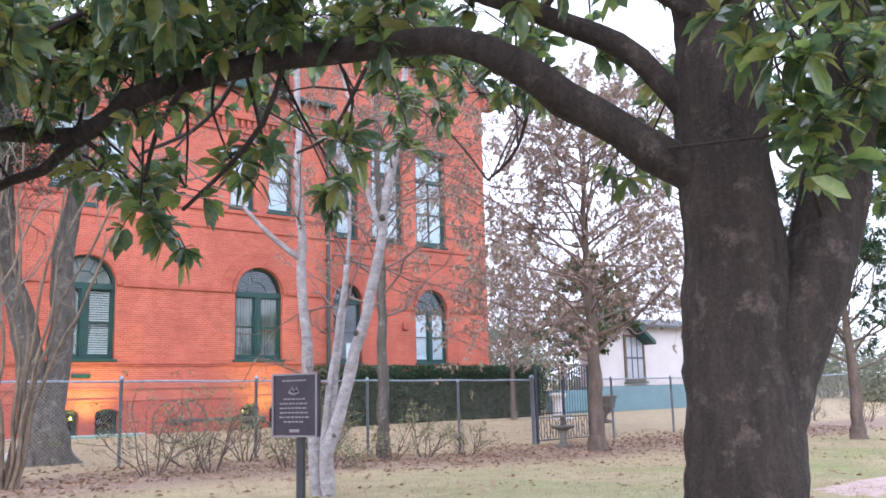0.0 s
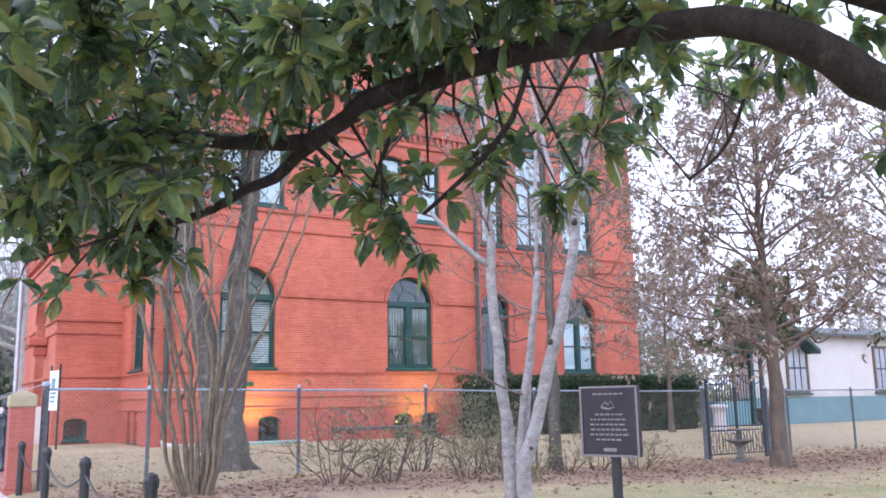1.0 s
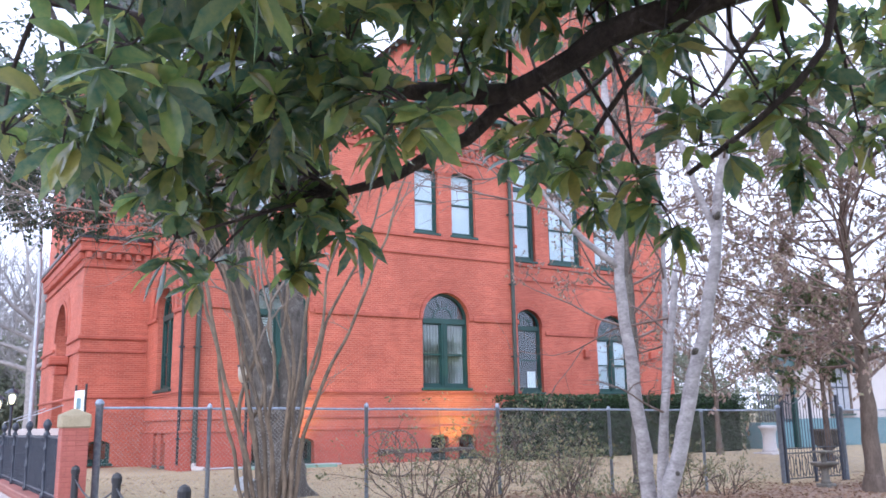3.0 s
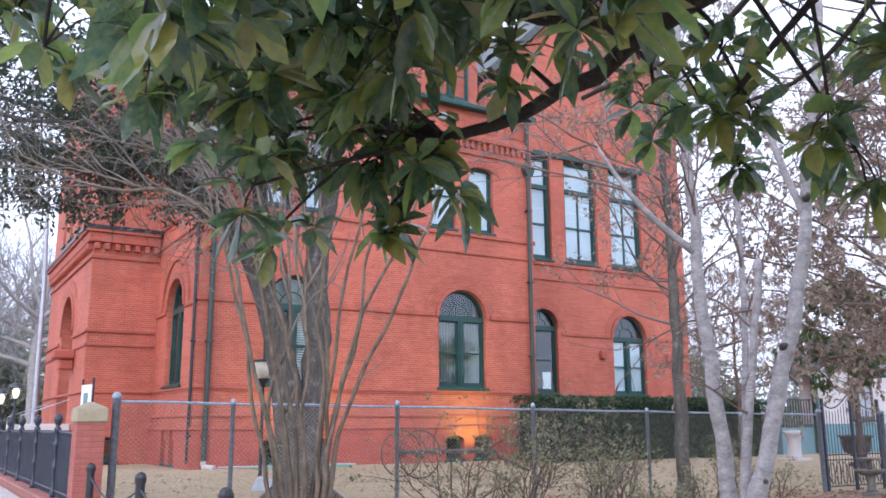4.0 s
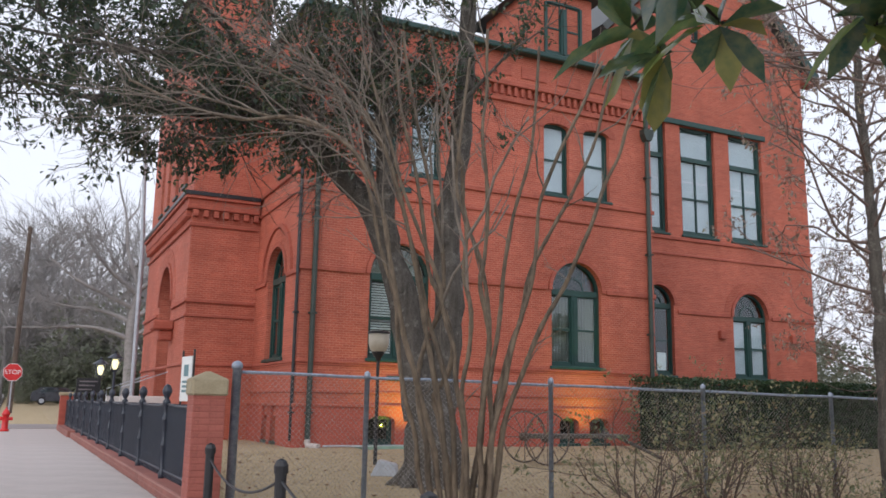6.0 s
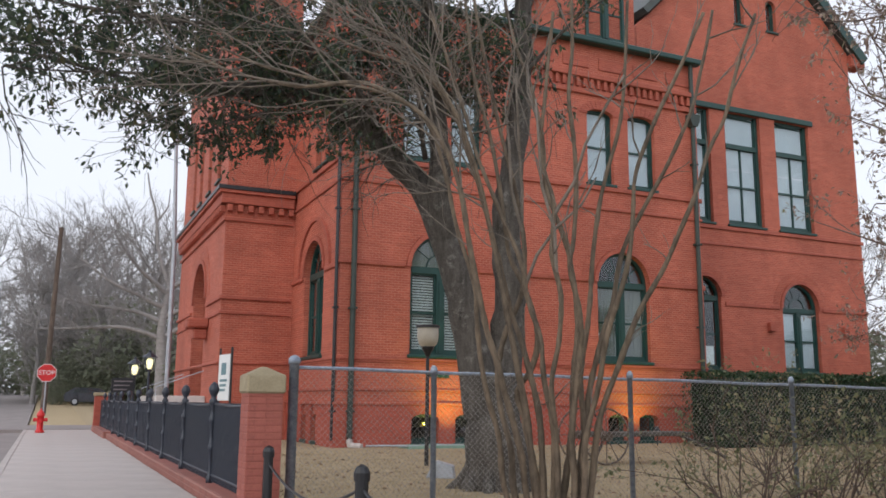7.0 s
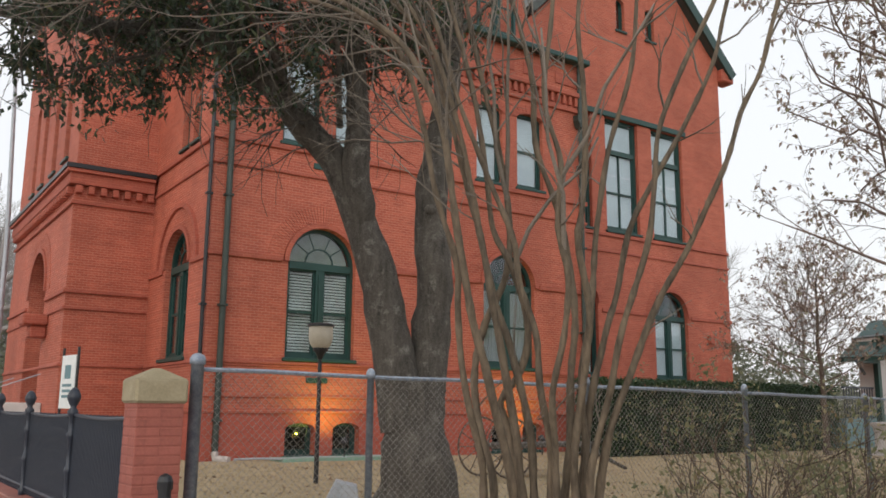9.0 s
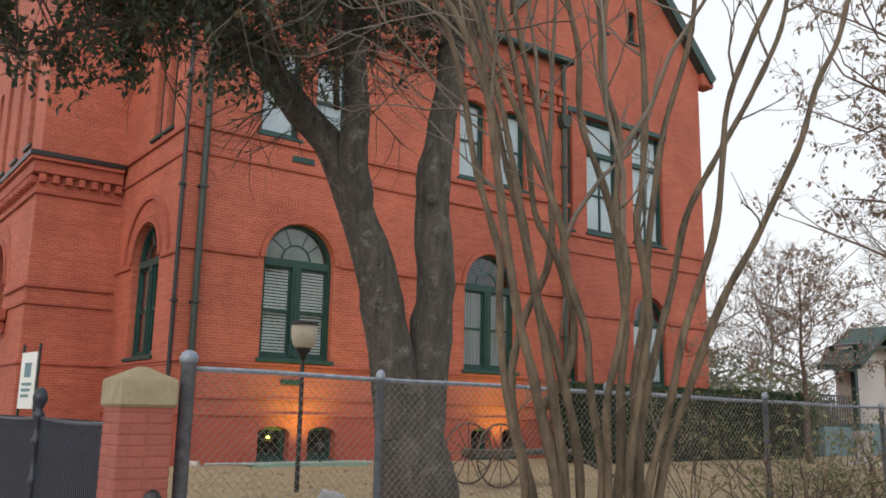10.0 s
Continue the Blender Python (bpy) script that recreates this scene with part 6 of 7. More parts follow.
    stem([(4.13, 12.73, -0.17), (4.24, 12.69, 0.43), (4.29, 12.69, 0.89), (4.4, 12.65, 1.46), (4.52, 12.61, 1.96), (4.61, 12.6, 2.26), (4.71, 12.47, 2.77), (4.83, 12.35, 3.22), (5.01, 12.18, 3.66), (5.2, 11.99, 4.11), (5.29, 11.92, 4.58), (5.4, 11.84, 5.22)], 0.046)
    stem([(4.06, 12.78, -0.17), (4.03, 12.67, 0.44), (3.97, 12.58, 1.0), (3.88, 12.54, 1.45), (3.89, 12.42, 1.88), (3.86, 12.33, 2.28), (3.8, 12.35, 2.67), (3.77, 12.32, 3.14), (3.7, 12.34, 3.62), (3.71, 12.29, 4.21), (3.77, 12.25, 5.04)], 0.042)
    stem([(3.92, 12.87, -0.18), (3.63, 12.96, 0.43), (3.51, 12.93, 0.99), (3.42, 12.91, 1.36), (3.31, 12.9, 1.73), (3.25, 12.86, 2.11), (3.21, 12.83, 2.4), (3.08, 12.85, 2.88), (2.94, 12.85, 3.41), (2.78, 12.89, 3.85), (2.6, 12.98, 4.14), (2.28, 13.21, 4.33), (1.81, 13.57, 4.47), (1.37, 13.89, 4.66), (0.97, 14.2, 4.9)], 0.042)
    stem([(3.97, 12.85, -0.18), (3.77, 12.83, 0.44), (3.67, 12.76, 0.9), (3.45, 12.74, 1.55), (3.29, 12.71, 2.0), (3.13, 12.66, 2.56), (2.98, 12.66, 3.22), (2.79, 12.7, 3.75), (2.57, 12.81, 4.05), (2.17, 13.1, 4.34), (1.59, 13.54, 4.37), (1.07, 13.92, 4.55), (0.52, 14.34, 4.89)], 0.05)
    stem([(3.98, 12.83, -0.17), (3.88, 12.86, 0.43), (3.8, 12.87, 1.08), (3.67, 12.89, 1.84), (3.52, 12.91, 2.59), (3.35, 12.96, 3.34), (3.12, 12.99, 4.05), (2.9, 13.13, 4.54), (2.61, 13.36, 4.96), (2.16, 13.69, 5.36)], 0.05)
    stem([(4.0, 12.82, -0.17), (3.96, 12.85, 0.43), (3.93, 12.86, 1.08), (3.8, 12.92, 1.76), (3.7, 13.01, 2.25), (3.54, 13.08, 2.97), (3.35, 13.09, 3.63), (3.13, 13.16, 4.21), (2.85, 13.37, 4.68), (2.41, 13.7, 4.95), (1.86, 14.11, 5.3)], 0.048)
    fine.under("twig_spray", CM_TWIG, t, "pale bare twigs in arching sprays", kind="stuff")


crape_myrtle()


# -- dark evergreen with a forked trunk behind the fence --
def dark_tree():
    rng = random.Random(21)
    bx, by = 5.98, 17.6
    t = plant("evergreen_tree", bx, by, "dark forked evergreen tree behind the wire fence", z=0)
    L = lambda pts: local((bx, by), pts)
    s = Soup()
    limb(s, L([(6.0, 17.6, -0.2), (6.0, 17.6, 0.05), (5.99, 17.6, 0.35), (5.98, 17.6, 0.9), (5.95, 17.62, 1.3), (5.93, 17.64, 1.75)]), 0.60, 0.36, rng, 16, 0.12, 0.05)
    for k in range(9):
        a = k * math.tau / 9 + rng.uniform(-0.2, 0.2)
        limb(s, [Vector((0.3 * math.cos(a), 0.3 * math.sin(a), 0.45)), Vector((0.55 * math.cos(a), 0.55 * math.sin(a), 0.1)), Vector((0.85 * math.cos(a), 0.85 * math.sin(a), -0.12))], 0.16, 0.05, rng, 8)
    left = limb(s, L([(5.82, 17.66, 1.1), (5.73, 17.7, 1.65), (5.66, 17.74, 2.15), (5.53, 17.8, 2.7), (5.35, 17.9, 3.45), (5.17, 18.05, 4.15), (4.90, 18.2, 4.8), (4.53, 18.3, 5.15), (4.11, 18.3, 5.55), (3.65, 18.2, 5.85), (3.19, 18.2, 6.1), (2.58, 18.4, 6.2), (1.53, 18.8, 6.1), (0.4, 19.2, 6.2)]), 0.33, 0.06, rng, 12, 0.2, 0.06)
    up = limb(s, L([(5.24, 17.98, 3.85), (5.12, 17.85, 4.4), (5.07, 17.8, 5.2), (5.02, 17.8, 6.0), (4.93, 17.8, 6.9), (4.8, 17.9, 9.0)]), 0.22, 0.06, rng, 10, 0.25)
    right = limb(s, L([(6.08, 17.64, 1.1), (6.14, 17.65, 1.6), (6.2, 17.65, 2.13), (6.24, 17.66, 2.75), (6.22, 17.66, 3.5), (6.2, 17.66, 4.2), (6.29, 17.66, 5.03), (6.43, 17.65, 5.9), (6.48, 17.6, 6.8), (6.5, 17.5, 9.0)]), 0.30, 0.13, rng, 12, 0.2, 0.09)
    for x, y, z in ((6.08, 17.52, 4.05), (6.28, 17.5, 3.2), (6.1, 17.52, 4.4)):
        limb(s, L([(x + 0.1, y + 0.1, z), (x - 0.03, y - 0.05, z + 0.05)]), 0.12, 0.07, rng, 8)
    s.under("trunk", BARK_DARK, t, "dark knobbly forked trunk")
    fine, tips = Soup(), []
    arms = []

    def arm(r, *pts):
        arms.append(limb(fine, L(pts), r, 0.007, rng, 7, 0.3))

    arm(0.07, (4.3, 18.3, 5.5), (3.4, 17.4, 6.1), (2.2, 16.6, 6.3), (0.8, 16.2, 6.0), (-0.3, 15.9, 5.6))
    arm(0.06, (5.26, 18.1, 6.0), (4.6, 17.0, 6.9), (3.6, 15.8, 7.3), (2.6, 14.9, 7.2))
    arm(0.06, (3.19, 18.2, 6.1), (2.3, 19.2, 7.0), (1.2, 20.0, 7.5), (0.2, 20.8, 7.4))
    arm(0.06, (5.3, 18.1, 6.4), (5.0, 19.4, 7.4), (4.4, 20.6, 8.0))
    arm(0.05, (6.2, 17.4, 6.4), (6.9, 16.8, 7.4), (7.6, 16.2, 8.0))
    arm(0.04, (3.0, 18.2, 6.1), (2.3, 17.9, 5.6), (1.5, 17.9, 5.2), (0.9, 18.0, 4.9))
    arm(0.03, (4.66, 18.4, 5.2), (4.2, 17.9, 5.1), (3.9, 17.4, 4.75))
    arm(0.05, (3.4, 18.2, 6.0), (2.4, 17.0, 6.6), (1.0, 15.6, 6.8), (-0.6, 14.8, 6.5))
    arm(0.04, (1.53, 18.8, 6.1), (0.6, 18.0, 5.9), (-0.4, 17.2, 5.5), (-1.2, 16.6, 5.2))
    arm(0.05, (2.6, 18.4, 6.2), (1.6, 17.4, 7.2), (0.2, 16.4, 7.8), (-1.2, 15.8, 7.8))
    arm(0.04, (0.4, 19.2, 6.2), (-0.8, 19.0, 6.3), (-2.0, 18.6, 6.1), (-3.0, 18.2, 5.8))
    arm(0.04, (0.8, 16.2, 6.0), (-0.4, 17.2, 6.4), (-1.8, 17.6, 6.6), (-3.0, 17.6, 6.6))
    arm(0.03, (-0.6, 14.8, 6.5), (-1.6, 15.2, 6.2), (-2.6, 15.8, 5.9))
    arm(0.04, (1.2, 20.0, 7.5), (-0.4, 19.4, 7.6), (-2.0, 18.6, 7.6))
    arm(0.05, (4.76, 18.2, 4.8), (4.2, 18.8, 5.8), (3.4, 19.2, 6.6), (2.6, 19.6, 7.2))
    arm(0.05, (4.9, 18.0, 5.2), (4.4, 17.2, 6.0), (3.8, 16.6, 6.6), (3.0, 16.2, 6.9))
    arm(0.04, (5.02, 17.8, 6.0), (4.4, 18.4, 6.8), (3.6, 18.8, 7.4))
    arm(0.04, (3.65, 18.2, 5.85), (3.3, 18.9, 6.3), (2.6, 19.4, 6.5))
    arm(0.04, (5.0, 17.8, 6.2), (5.4, 18.4, 7.0), (5.9, 19.0, 7.6))
    arm(0.05, (5.2, 18.1, 7.2), (4.2, 17.0, 8.0), (3.0, 16.0, 8.4), (1.6, 15.0, 8.4))
    for line in arms + [left[len(left) // 2:], up[2:], right[-8:]]:
        for p in line:
            for _ in range(2):
                if rng.random() < 0.85 and p.z > 4.9:
                    twigs(fine, p, rand_dir(rng, 0.3 if p.z < 5.8 else 0.1), rng.uniform(0.7, 1.4), 0.014, 1, rng, tips, 5, 0.8, 0.0, 0.65, 4)
    fine.under("branch_spray", BARK_DARK, t, kind="stuff")
    cs, ds = [], []
    for p, d in tips:
        if p.z < (6.2 if p.x > -1.8 else 4.85) + 0.35 * noise.noise(p):
            continue
        if noise.noise(p * 1.5) > 0.10:
            continue
        for k in range(17):
            cs.append(p - d * rng.uniform(0, 0.35) + rand_dir(rng) * 0.13)
            ds.append(d * 0.5 + rand_dir(rng, -0.1))
    n = len(cs)
    rs = np.random.RandomState(7)
    blades("foliage", cs, ds, rs.uniform(0.09, 0.15, n), rs.uniform(0.046, 0.072, n), DARK_LEAF, t, 8, 0.15, False, "small dark leathery leaves")


dark_tree()


def leafy_oak(x, y, name, label, trunk, crown_z, reach, top, seed, leaves, leaf_size, bark, lmat, per_tip=2, twig_mat=None, count=26, tw=2, steep=0.3):
    """A small tree with a straight trunk and spreading limbs."""
    rng = random.Random(seed)
    t = plant(name, x, y, label)
    s = Soup()
    line = limb(s, [Vector((0, 0, -0.2)), Vector((0.0, 0, 0.15)), Vector((trunk * 0.1, 0, top * 0.3)), Vector((-trunk * 0.2, 0.05, top * 0.6)), Vector((0.05, 0, top))], trunk, 0.02, rng, 12, 0.2, 0.05)
    limb(s, [Vector((0, 0, -0.12)), Vector((0, 0, 0.02)), Vector((0, 0, 0.35))], trunk * 1.5, trunk * 0.95, rng, 12, 0.1)
    s.under("trunk", bark, t)
    fine, tips = Soup(), []
    for k in range(count):
        z = crown_z + (top - crown_z) * (k / count) ** 0.9
        p = min(line, key=lambda q: abs(q.z - z))
        a = k * 2.4 + rng.uniform(-0.3, 0.3)
        u = (z - crown_z) / (top - crown_z)
        ln = reach * (0.85 + 0.2 * math.sin(math.pi * u) - 0.45 * u) * rng.uniform(0.65, 1.2)
        d = Vector((math.cos(a), math.sin(a), rng.uniform(0.0, 0.6) + steep + 0.7 * u)).normalized()
        w1, w2 = rand_dir(rng) * ln * 0.10, rand_dir(rng) * ln * 0.14
        pts = [p, p + d * ln * 0.35 + w1, p + d * ln * 0.7 + w2, p + d * ln + rand_dir(rng) * ln * 0.12]
        ll = limb(fine, pts, trunk * 0.22 * (1 - 0.6 * u), 0.01, rng, 6, 0.3)
        for i in range(2, len(ll)):
            if rng.random() < 0.8:
                twigs(fine, ll[i], (d + rand_dir(rng, 0.2) * 0.9), ln * 0.35 * rng.uniform(0.6, 1.2), 0.011, tw, rng, tips, 3, 0.8, 0.08, 0.6, 3)
    fine.under("branch_spray", twig_mat or bark, t, kind="stuff")
    if leaves:
        cs, ds = [], []
        for p, d in tips:
            if rng.random() < leaves:
                for k in range(per_tip):
                    cs.append(p - d * rng.uniform(0, 0.2))
                    ds.append(d * 0.4 + rand_dir(rng, -0.5))
        n = len(cs)
        rs = np.random.RandomState(seed)
        blades("foliage", cs, ds, rs.uniform(0.7, 1.2, n) * leaf_size, rs.uniform(0.45, 0.7, n) * leaf_size, lmat, t, seed, 0.25, False)
    return t


leafy_oak(17.2, 12.2, "young_oak", "young oak holding withered pinkish-brown leaves", 0.22, 2.4, 4.1, 8.4, 31, 1.0, 0.10, BARK_OAK, BROWN_LEAF, 7, TWIG, 58, 2, -0.12)
leafy_oak(24.3, 18.2, "evergreen_shrub_tree", "soft green evergreen tree beyond the gate", 0.13, 2.3, 1.9, 5.4, 37, 1.0, 0.13, BARK_OAK, MID_LEAF, 7, None, 30)
leafy_oak(11.66, 13.43, "slender_tree", "slender dark-trunked bare tree in front of the fence", 0.145, 3.0, 2.9, 11.5, 32, 0.7, 0.085, BARK_DARK, BROWN_LEAF, 3, TWIG, 56, 2, 0.25)
leafy_oak(26.5, 24.5, "brown_leaved_tree", "small tree holding brown leaves near the hedge end", 0.13, 2.0, 3.4, 6.0, 36, 0.7, 0.12, BARK_OAK, BROWN_LEAF, 3, TWIG, 30, 2, 0.05)
leafy_oak(22.6, 12.1, "garden_tree", "grey-trunked tree with thin brown leaves by the gate", 0.27, 3.0, 3.2, 9.5, 39, 0.8, 0.10, BARK_OAK, BROWN_LEAF, 4, TWIG, 40, 2, 0.1)
leafy_oak(24.0, 9.0, "evergreen_shrub_tree", "broad green evergreen tree across the lawn", 0.2, 1.8, 3.0, 6.0, 33, 1.0, 0.14, BARK_OAK, HEDGE_LEAF, 6, None, 30)


# -- shrubs, hedge, litter --
def shrub(x, y, h, w, seed, leafy, label):
    rng = random.Random(seed)
    t = plant("shrub", x, y, label, "shrub", "shrubs along the fence")
    s, tips = Soup(), []
    for k in range(8):
        a = k * 2.4 + rng.random()
        d = Vector((math.cos(a) * w / h * 0.75, math.sin(a) * w / h * 0.75, 1))
        twigs(s, (0.1 * math.cos(a), 0.1 * math.sin(a), -0.05), d, h * rng.uniform(0.55, 0.95), 0.014, 2, rng, tips, 3, 0.85, 0.1, 0.62, 4)
    s.under("twig_spray", TWIG_DARK, t, kind="stuff")
    cs, ds = [], []
    for p, d in tips:
        if rng.random() < leafy * 0.9:
            for k in range(8):
                cs.append(p + rand_dir(rng) * 0.09)
                ds.append(d + rand_dir(rng))
    n = len(cs)
    rs = np.random.RandomState(seed)
    blades("foliage", cs, ds, rs.uniform(0.045, 0.09, n), rs.uniform(0.026, 0.05, n), SHRUB_LEAF, t, seed, 0.1, False)


for i, (x, y, h, w, lf) in enumerate(((6.35, 12.75, 1.35, 0.9, 0.6), (7.3, 12.5, 1.15, 0.8, 0.55), (8.75, 12.3, 0.95, 0.7, 0.4), (10.0, 13.3, 1.2, 0.9, 0.6), (11.1, 12.4, 0.9, 0.8, 0.6), (12.7, 13.3, 1.25, 0.9, 0.7), (8.9, 14.3, 1.5, 0.9, 0.7), (10.6, 14.4, 1.5, 0.8, 0.7), (14.2, 13.6, 0.9, 0.8, 0.5), (7.6, 13.9, 0.9, 0.8, 0.5), (9.3, 11.6, 0.6, 0.7, 0.6), (11.9, 15.9, 1.0, 0.9, 0.6), (30.5, 14.0, 1.2, 1.3, 0.9), (33.5, 13.0, 1.3, 1.4, 0.9))):
    shrub(x, y, h * (0.8 if 7.5 < x < 20 else 1.0), w * 0.9, 50 + i, lf, "straggling half-bare shrub with small olive leaves")

shrub(12.4, 18.4, 1.9, 1.1, 81, 1.0, "upright leafy green shrub behind the wire fence")
hedge = thing("clipped_hedge", 24.8, 27.6, 0, "long clipped dark green hedge in front of the building", "hedge")
rng = random.Random(90)
# near-black core: the deep shade between the leaves, put into colour
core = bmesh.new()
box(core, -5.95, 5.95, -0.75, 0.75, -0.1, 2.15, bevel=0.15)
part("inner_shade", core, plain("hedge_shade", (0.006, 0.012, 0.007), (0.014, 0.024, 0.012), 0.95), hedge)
hc, hd = [], []
for k in range(21000):
    face = rng.random()
    x = rng.uniform(-6.1, 6.1)
    if face < 0.60:
        c, d = Vector((x, -0.85 + rng.uniform(-0.1, 0.08), rng.uniform(0.05, 2.3))), Vector((0, -1, 0.3))
    elif face < 0.9:
        c, d = Vector((x, rng.uniform(-0.9, 0.9), 2.28 + rng.uniform(-0.1, 0.07))), Vector((0, 0, 1))
    else:
        c, d = Vector((rng.choice((-1, 1)) * (6.1 + rng.uniform(-0.1, 0.06)), rng.uniform(-0.9, 0.9), rng.uniform(0.05, 2.3))), Vector((0, -0.3, 0.3))
    c += c.normalized() * 0.16 * noise.noise((c.x * 1.3, c.y * 1.3, c.z * 1.3))
    hc.append(c)
    hd.append(d * 0.5 + rand_dir(rng))
rs = np.random.RandomState(9)
blades("foliage", hc, hd, rs.uniform(0.08, 0.14, len(hc)), rs.uniform(0.045, 0.075, len(hc)), HEDGE_LEAF, hedge, 9, 0.1, False)


def scatter(name, count, region, size, material, label, category, seed, lift=0.01, flat=0.25):
    rng = random.Random(seed)
    cs, ds = [], []
    while len(cs) < count:
        x, y, keep = region(rng)
        if keep:
            cs.append((x, y, land(x, y) + lift))
            a = rng.uniform(0, math.tau)
            ds.append((math.cos(a), math.sin(a), rng.uniform(0, flat)))
    rs = np.random.RandomState(seed)
    o = blades(name, cs, ds, rs.uniform(0.6, 1.3, count) * size, rs.uniform(0.4, 0.7, count) * size, material, None, seed, 0.0, False)
    return tagged(o, label, category, kind="stuff")


def belt(rng):
    x, y = rng.uniform(2.2, 30), rng.gauss(12.9, 1.5)
    return x, y, y < 17.5 and noise.noise((x * 0.6, y * 0.6, 9)) > -0.35


def lawn_leaves(rng):
    x, y = rng.uniform(2.0, 24), rng.uniform(2, 27)
    return x, y, noise.noise((x * 0.5, y * 0.5, 3)) > 0.0


scatter("leaf_litter", 9000, belt, 0.10, LITTER, "brown fallen leaves lying along the fence", "leaf litter", 70)
scatter("leaf_litter", 2500, lawn_leaves, 0.09, LITTER, "scattered brown leaves on the lawn", "leaf litter", 71)


def blades_region(rng):
    x, y = rng.uniform(2.0, 26), rng.uniform(3.0, 28)
    return x, y, abs(y - 12.9) > 1.2 or rng.random() < 0.3


gr = random.Random(77)
gc, gd = [], []
while len(gc) < 42000:
    x, y, keep = blades_region(gr)
    if keep:
        gc.append((x, y, land(x, y) - 0.005))
        gd.append((gr.uniform(-0.6, 0.6), gr.uniform(-0.6, 0.6), 1))
rs = np.random.RandomState(78)
GRASS = leaf_mat("straw_grass_blade", [(0.0, (0.16, 0.15, 0.05)), (0.4, (0.36, 0.27, 0.15)), (1.0, (0.50, 0.40, 0.25))], 0.9, 0.2)
tagged(blades("grass", gc, gd, rs.uniform(0.04, 0.09, len(gc)), rs.uniform(0.006, 0.012, len(gc)), GRASS, None, 79, 0.3, False), "short dry straw-coloured grass blades", "grass", kind="stuff")


# -- distance --
def far_tree(x, y, h, w, seed, levels=3):
    rng = random.Random(seed)
    t = plant("bare_tree", x, y, "far bare grey winter tree", "tree", "far trees", z=rise(y))
    s, tips = Soup(), []
    line = limb(s, [Vector((0, 0, -0.3)), Vector((rng.uniform(-0.3, 0.3), 0, h * 0.3)), Vector((rng.uniform(-0.5, 0.5), 0, h * 0.6)), Vector((rng.uniform(-0.6, 0.6), 0, h * 0.8))], h * 0.022, h * 0.006, rng, 7, 1.0)
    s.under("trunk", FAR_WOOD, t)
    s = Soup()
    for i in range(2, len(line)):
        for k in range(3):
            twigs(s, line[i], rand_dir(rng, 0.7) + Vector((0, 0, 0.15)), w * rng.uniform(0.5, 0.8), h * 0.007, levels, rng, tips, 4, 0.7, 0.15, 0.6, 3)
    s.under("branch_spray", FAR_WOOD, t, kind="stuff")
    return t


def spreading_oak(x, y, seed):
    """Old bare oak with long level limbs and one dead leader standing above the crown."""
    rng = random.Random(seed)
    t = plant("spreading_oak", x, y, "far old bare oak with long level limbs", "tree", "far trees", z=rise(y))
    s = Soup()
    limb(s, [Vector((0, 0, -0.4)), Vector((0.1, 0, 3)), Vector((-0.1, 0, 6.5)), Vector((0.3, 0, 10)), Vector((0.6, 0, 14))], 0.62, 0.12, rng, 10, 0.8)
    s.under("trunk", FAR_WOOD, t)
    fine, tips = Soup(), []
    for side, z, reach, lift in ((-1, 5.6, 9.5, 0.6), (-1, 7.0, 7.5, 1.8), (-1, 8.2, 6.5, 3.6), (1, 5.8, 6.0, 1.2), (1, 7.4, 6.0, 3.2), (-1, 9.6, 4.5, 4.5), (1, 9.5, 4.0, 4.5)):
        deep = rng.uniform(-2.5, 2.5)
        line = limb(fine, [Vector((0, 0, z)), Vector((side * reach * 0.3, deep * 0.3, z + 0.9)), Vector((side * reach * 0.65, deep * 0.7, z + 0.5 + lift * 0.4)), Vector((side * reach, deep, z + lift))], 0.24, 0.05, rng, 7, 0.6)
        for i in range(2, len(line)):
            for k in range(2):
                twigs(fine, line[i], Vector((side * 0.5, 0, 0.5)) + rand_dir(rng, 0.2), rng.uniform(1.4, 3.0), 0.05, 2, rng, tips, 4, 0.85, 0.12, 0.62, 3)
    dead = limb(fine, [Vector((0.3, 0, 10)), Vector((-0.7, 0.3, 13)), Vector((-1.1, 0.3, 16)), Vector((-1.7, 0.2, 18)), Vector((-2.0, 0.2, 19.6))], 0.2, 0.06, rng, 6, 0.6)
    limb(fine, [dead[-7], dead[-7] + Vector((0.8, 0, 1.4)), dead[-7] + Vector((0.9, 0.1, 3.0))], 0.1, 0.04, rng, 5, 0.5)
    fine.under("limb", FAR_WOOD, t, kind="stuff")


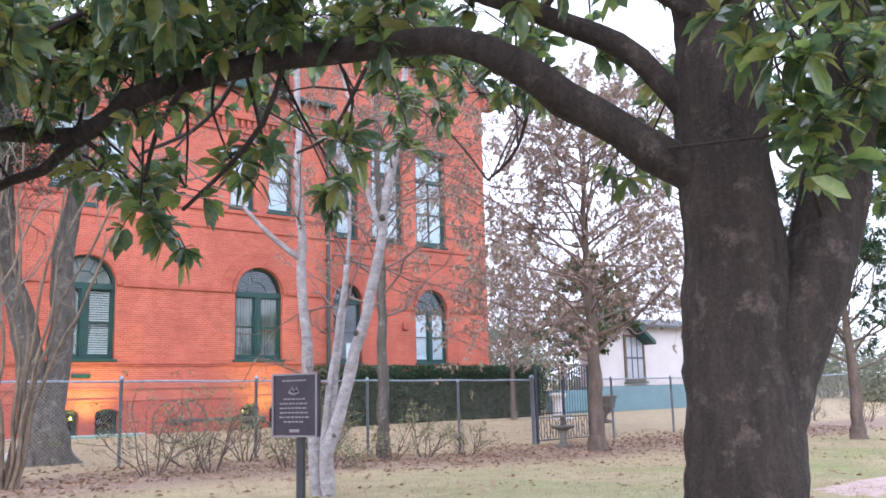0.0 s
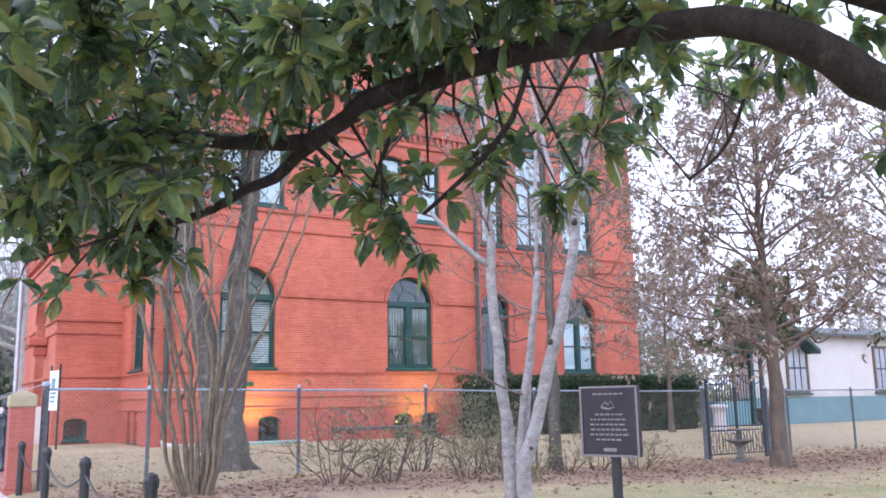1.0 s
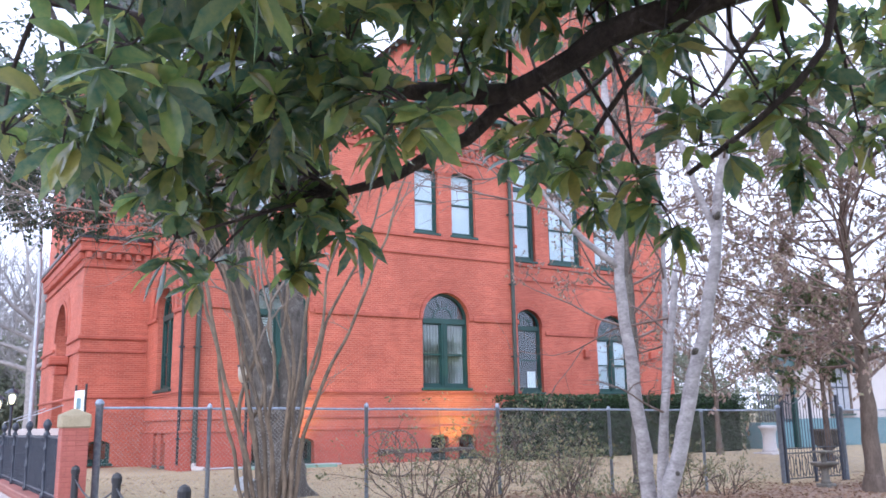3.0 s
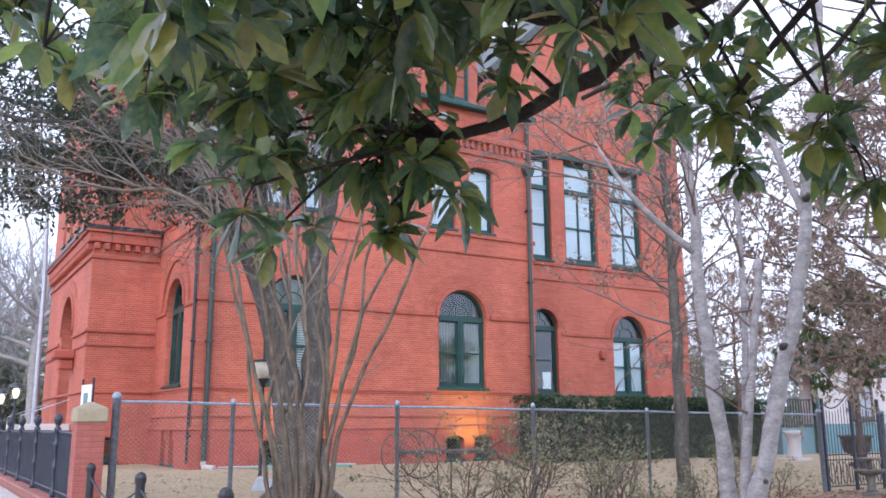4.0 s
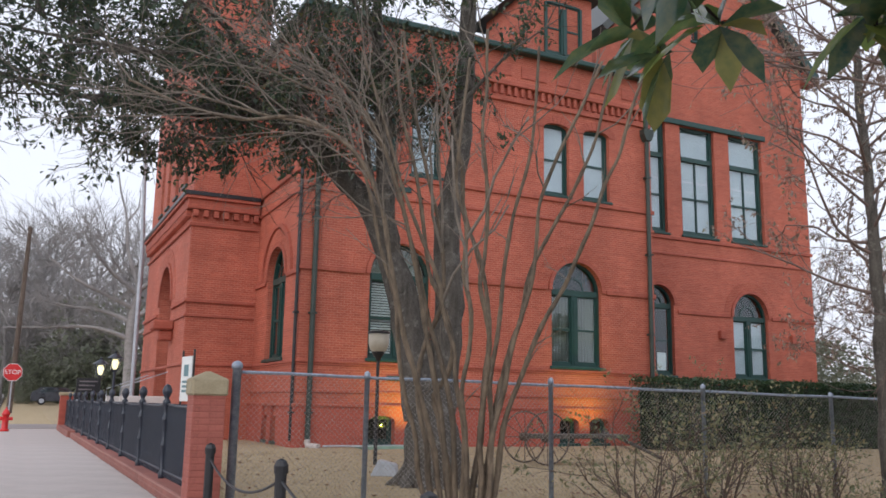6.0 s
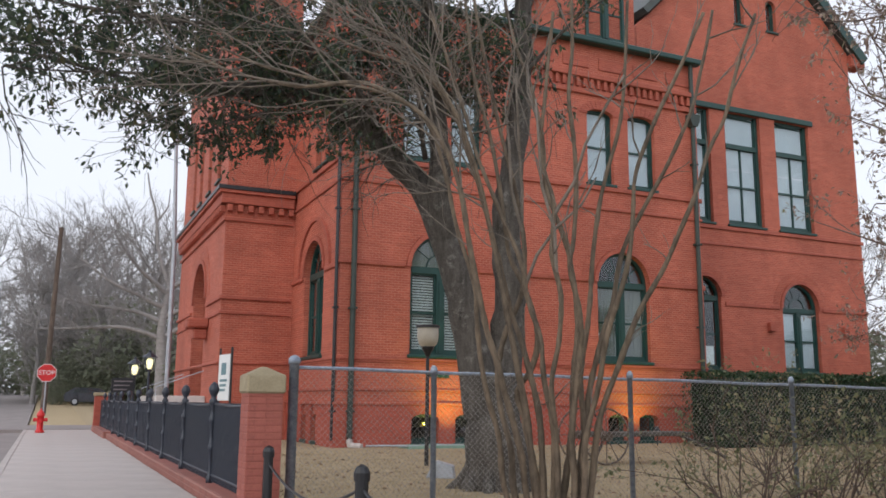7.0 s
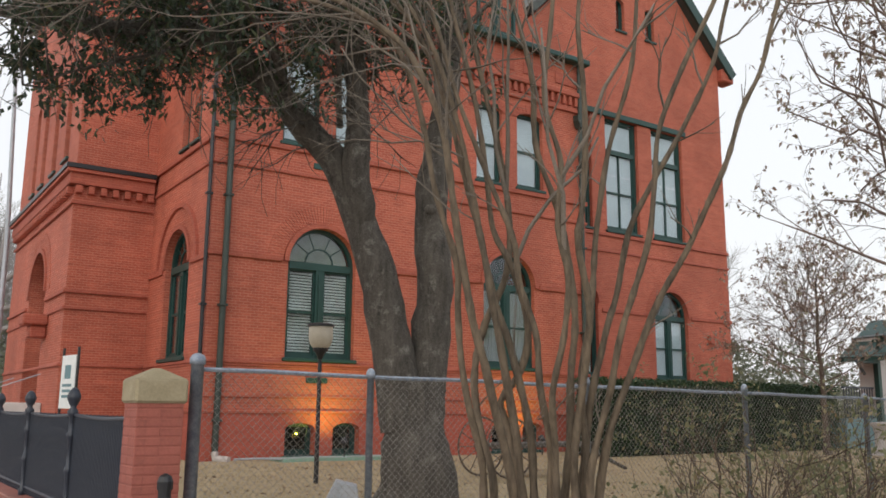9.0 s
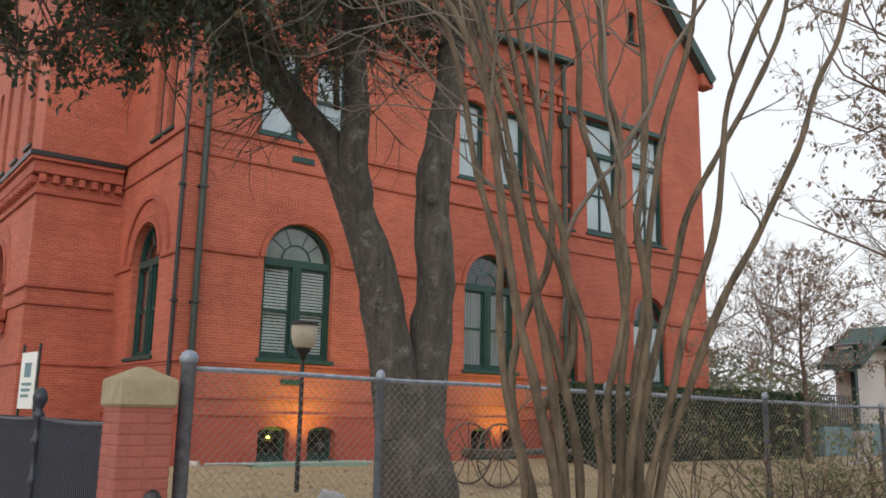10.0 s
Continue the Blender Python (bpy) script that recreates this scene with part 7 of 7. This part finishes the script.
spreading_oak(8.0, 80, 160)
pole = thing("utility_pole", -0.45, 70, rise(70), "far weathered wooden utility pole beside the street", "pole")
part("shaft", tube(bmesh.new(), [(0, 0, -0.3), (0.15, 0, 12.6)], [0.2, 0.14], 8), BARK_OAK, pole)
part("cap", lathe(bmesh.new(), [(0.17, 12.5), (0.17, 12.62), (0.05, 12.7)], 8, (0.15, 0)), BARK_OAK, pole)
protos = [far_tree(0.2, 104, 15, 6.5, 101), far_tree(6.5, 94, 13, 5.5, 102), far_tree(46, 62, 13, 6.5, 103)]
rng = random.Random(120)
spots = [(-12.5, 84, 0.9), (0.5, 98, 1.0), (-14, 74, 0.7), (8.5, 90, 1.0), (-11.5, 100, 1.1), (-15, 92, 1.0), (1.5, 104, 1.2), (11, 96, 1.15), (-22, 110, 1.2), (4, 94, 0.75), (-12, 76, 0.8), (-30, 95, 1.1), (16, 110, 1.3), (54, 56, 1.0), (62, 48, 1.0), (40, 75, 1.1), (52, 76, 1.2), (66, 62, 1.2), (70, 40, 1.0), (58, 36, 0.9), (76, 26, 1.0), (84, 44, 1.2), (36, 92, 1.2), (95, 20, 1.1), (64, 18, 0.9), (-3, 135, 1.5), (-9, 150, 1.7), (2, 125, 1.4), (-18, 130, 1.6), (5, 110, 1.5), (-12, 112, 1.2), (-1.5, 96, 1.0), (10, 120, 1.6), (-28, 150, 1.8)]
for i, (x, y, s) in enumerate(spots):
    copy_thing(protos[i % 3], pose(x, y, rise(y) - 0.1, 0, 0, rng.uniform(0, 360)) @ Matrix.Diagonal((s, s, s, 1)))


def bush_mass(x, y, w, h, seed, label):
    rng = random.Random(seed)
    t = plant("evergreen_bush", x, y, label, "bush", "far bushes", z=rise(y))
    cs, ds = [], []
    for k in range(2600):
        d = rand_dir(rng)
        r = rng.random() ** 0.35
        c = Vector((d.x * w * r, d.y * w * 0.7 * r, h * 0.5 + d.z * h * 0.5 * r))
        c *= 1 + 0.25 * noise.noise((c.x * 0.8 + seed, c.y * 0.8, c.z * 0.8))
        if c.z > -0.1:
            cs.append(c)
            ds.append(d + rand_dir(rng) * 0.8)
    rs = np.random.RandomState(seed)
    n = len(cs)
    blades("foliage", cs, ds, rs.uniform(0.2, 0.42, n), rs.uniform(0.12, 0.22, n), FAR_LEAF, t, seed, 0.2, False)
    return t


bushes = [bush_mass(3.0, 94, 4.5, 5.0, 140, "far dull green evergreen bush"), bush_mass(9, 90, 3.2, 3.4, 141, "far dull green evergreen bush"), bush_mass(40.5, 40, 3.6, 5.5, 142, "dull green bush beside the house")]
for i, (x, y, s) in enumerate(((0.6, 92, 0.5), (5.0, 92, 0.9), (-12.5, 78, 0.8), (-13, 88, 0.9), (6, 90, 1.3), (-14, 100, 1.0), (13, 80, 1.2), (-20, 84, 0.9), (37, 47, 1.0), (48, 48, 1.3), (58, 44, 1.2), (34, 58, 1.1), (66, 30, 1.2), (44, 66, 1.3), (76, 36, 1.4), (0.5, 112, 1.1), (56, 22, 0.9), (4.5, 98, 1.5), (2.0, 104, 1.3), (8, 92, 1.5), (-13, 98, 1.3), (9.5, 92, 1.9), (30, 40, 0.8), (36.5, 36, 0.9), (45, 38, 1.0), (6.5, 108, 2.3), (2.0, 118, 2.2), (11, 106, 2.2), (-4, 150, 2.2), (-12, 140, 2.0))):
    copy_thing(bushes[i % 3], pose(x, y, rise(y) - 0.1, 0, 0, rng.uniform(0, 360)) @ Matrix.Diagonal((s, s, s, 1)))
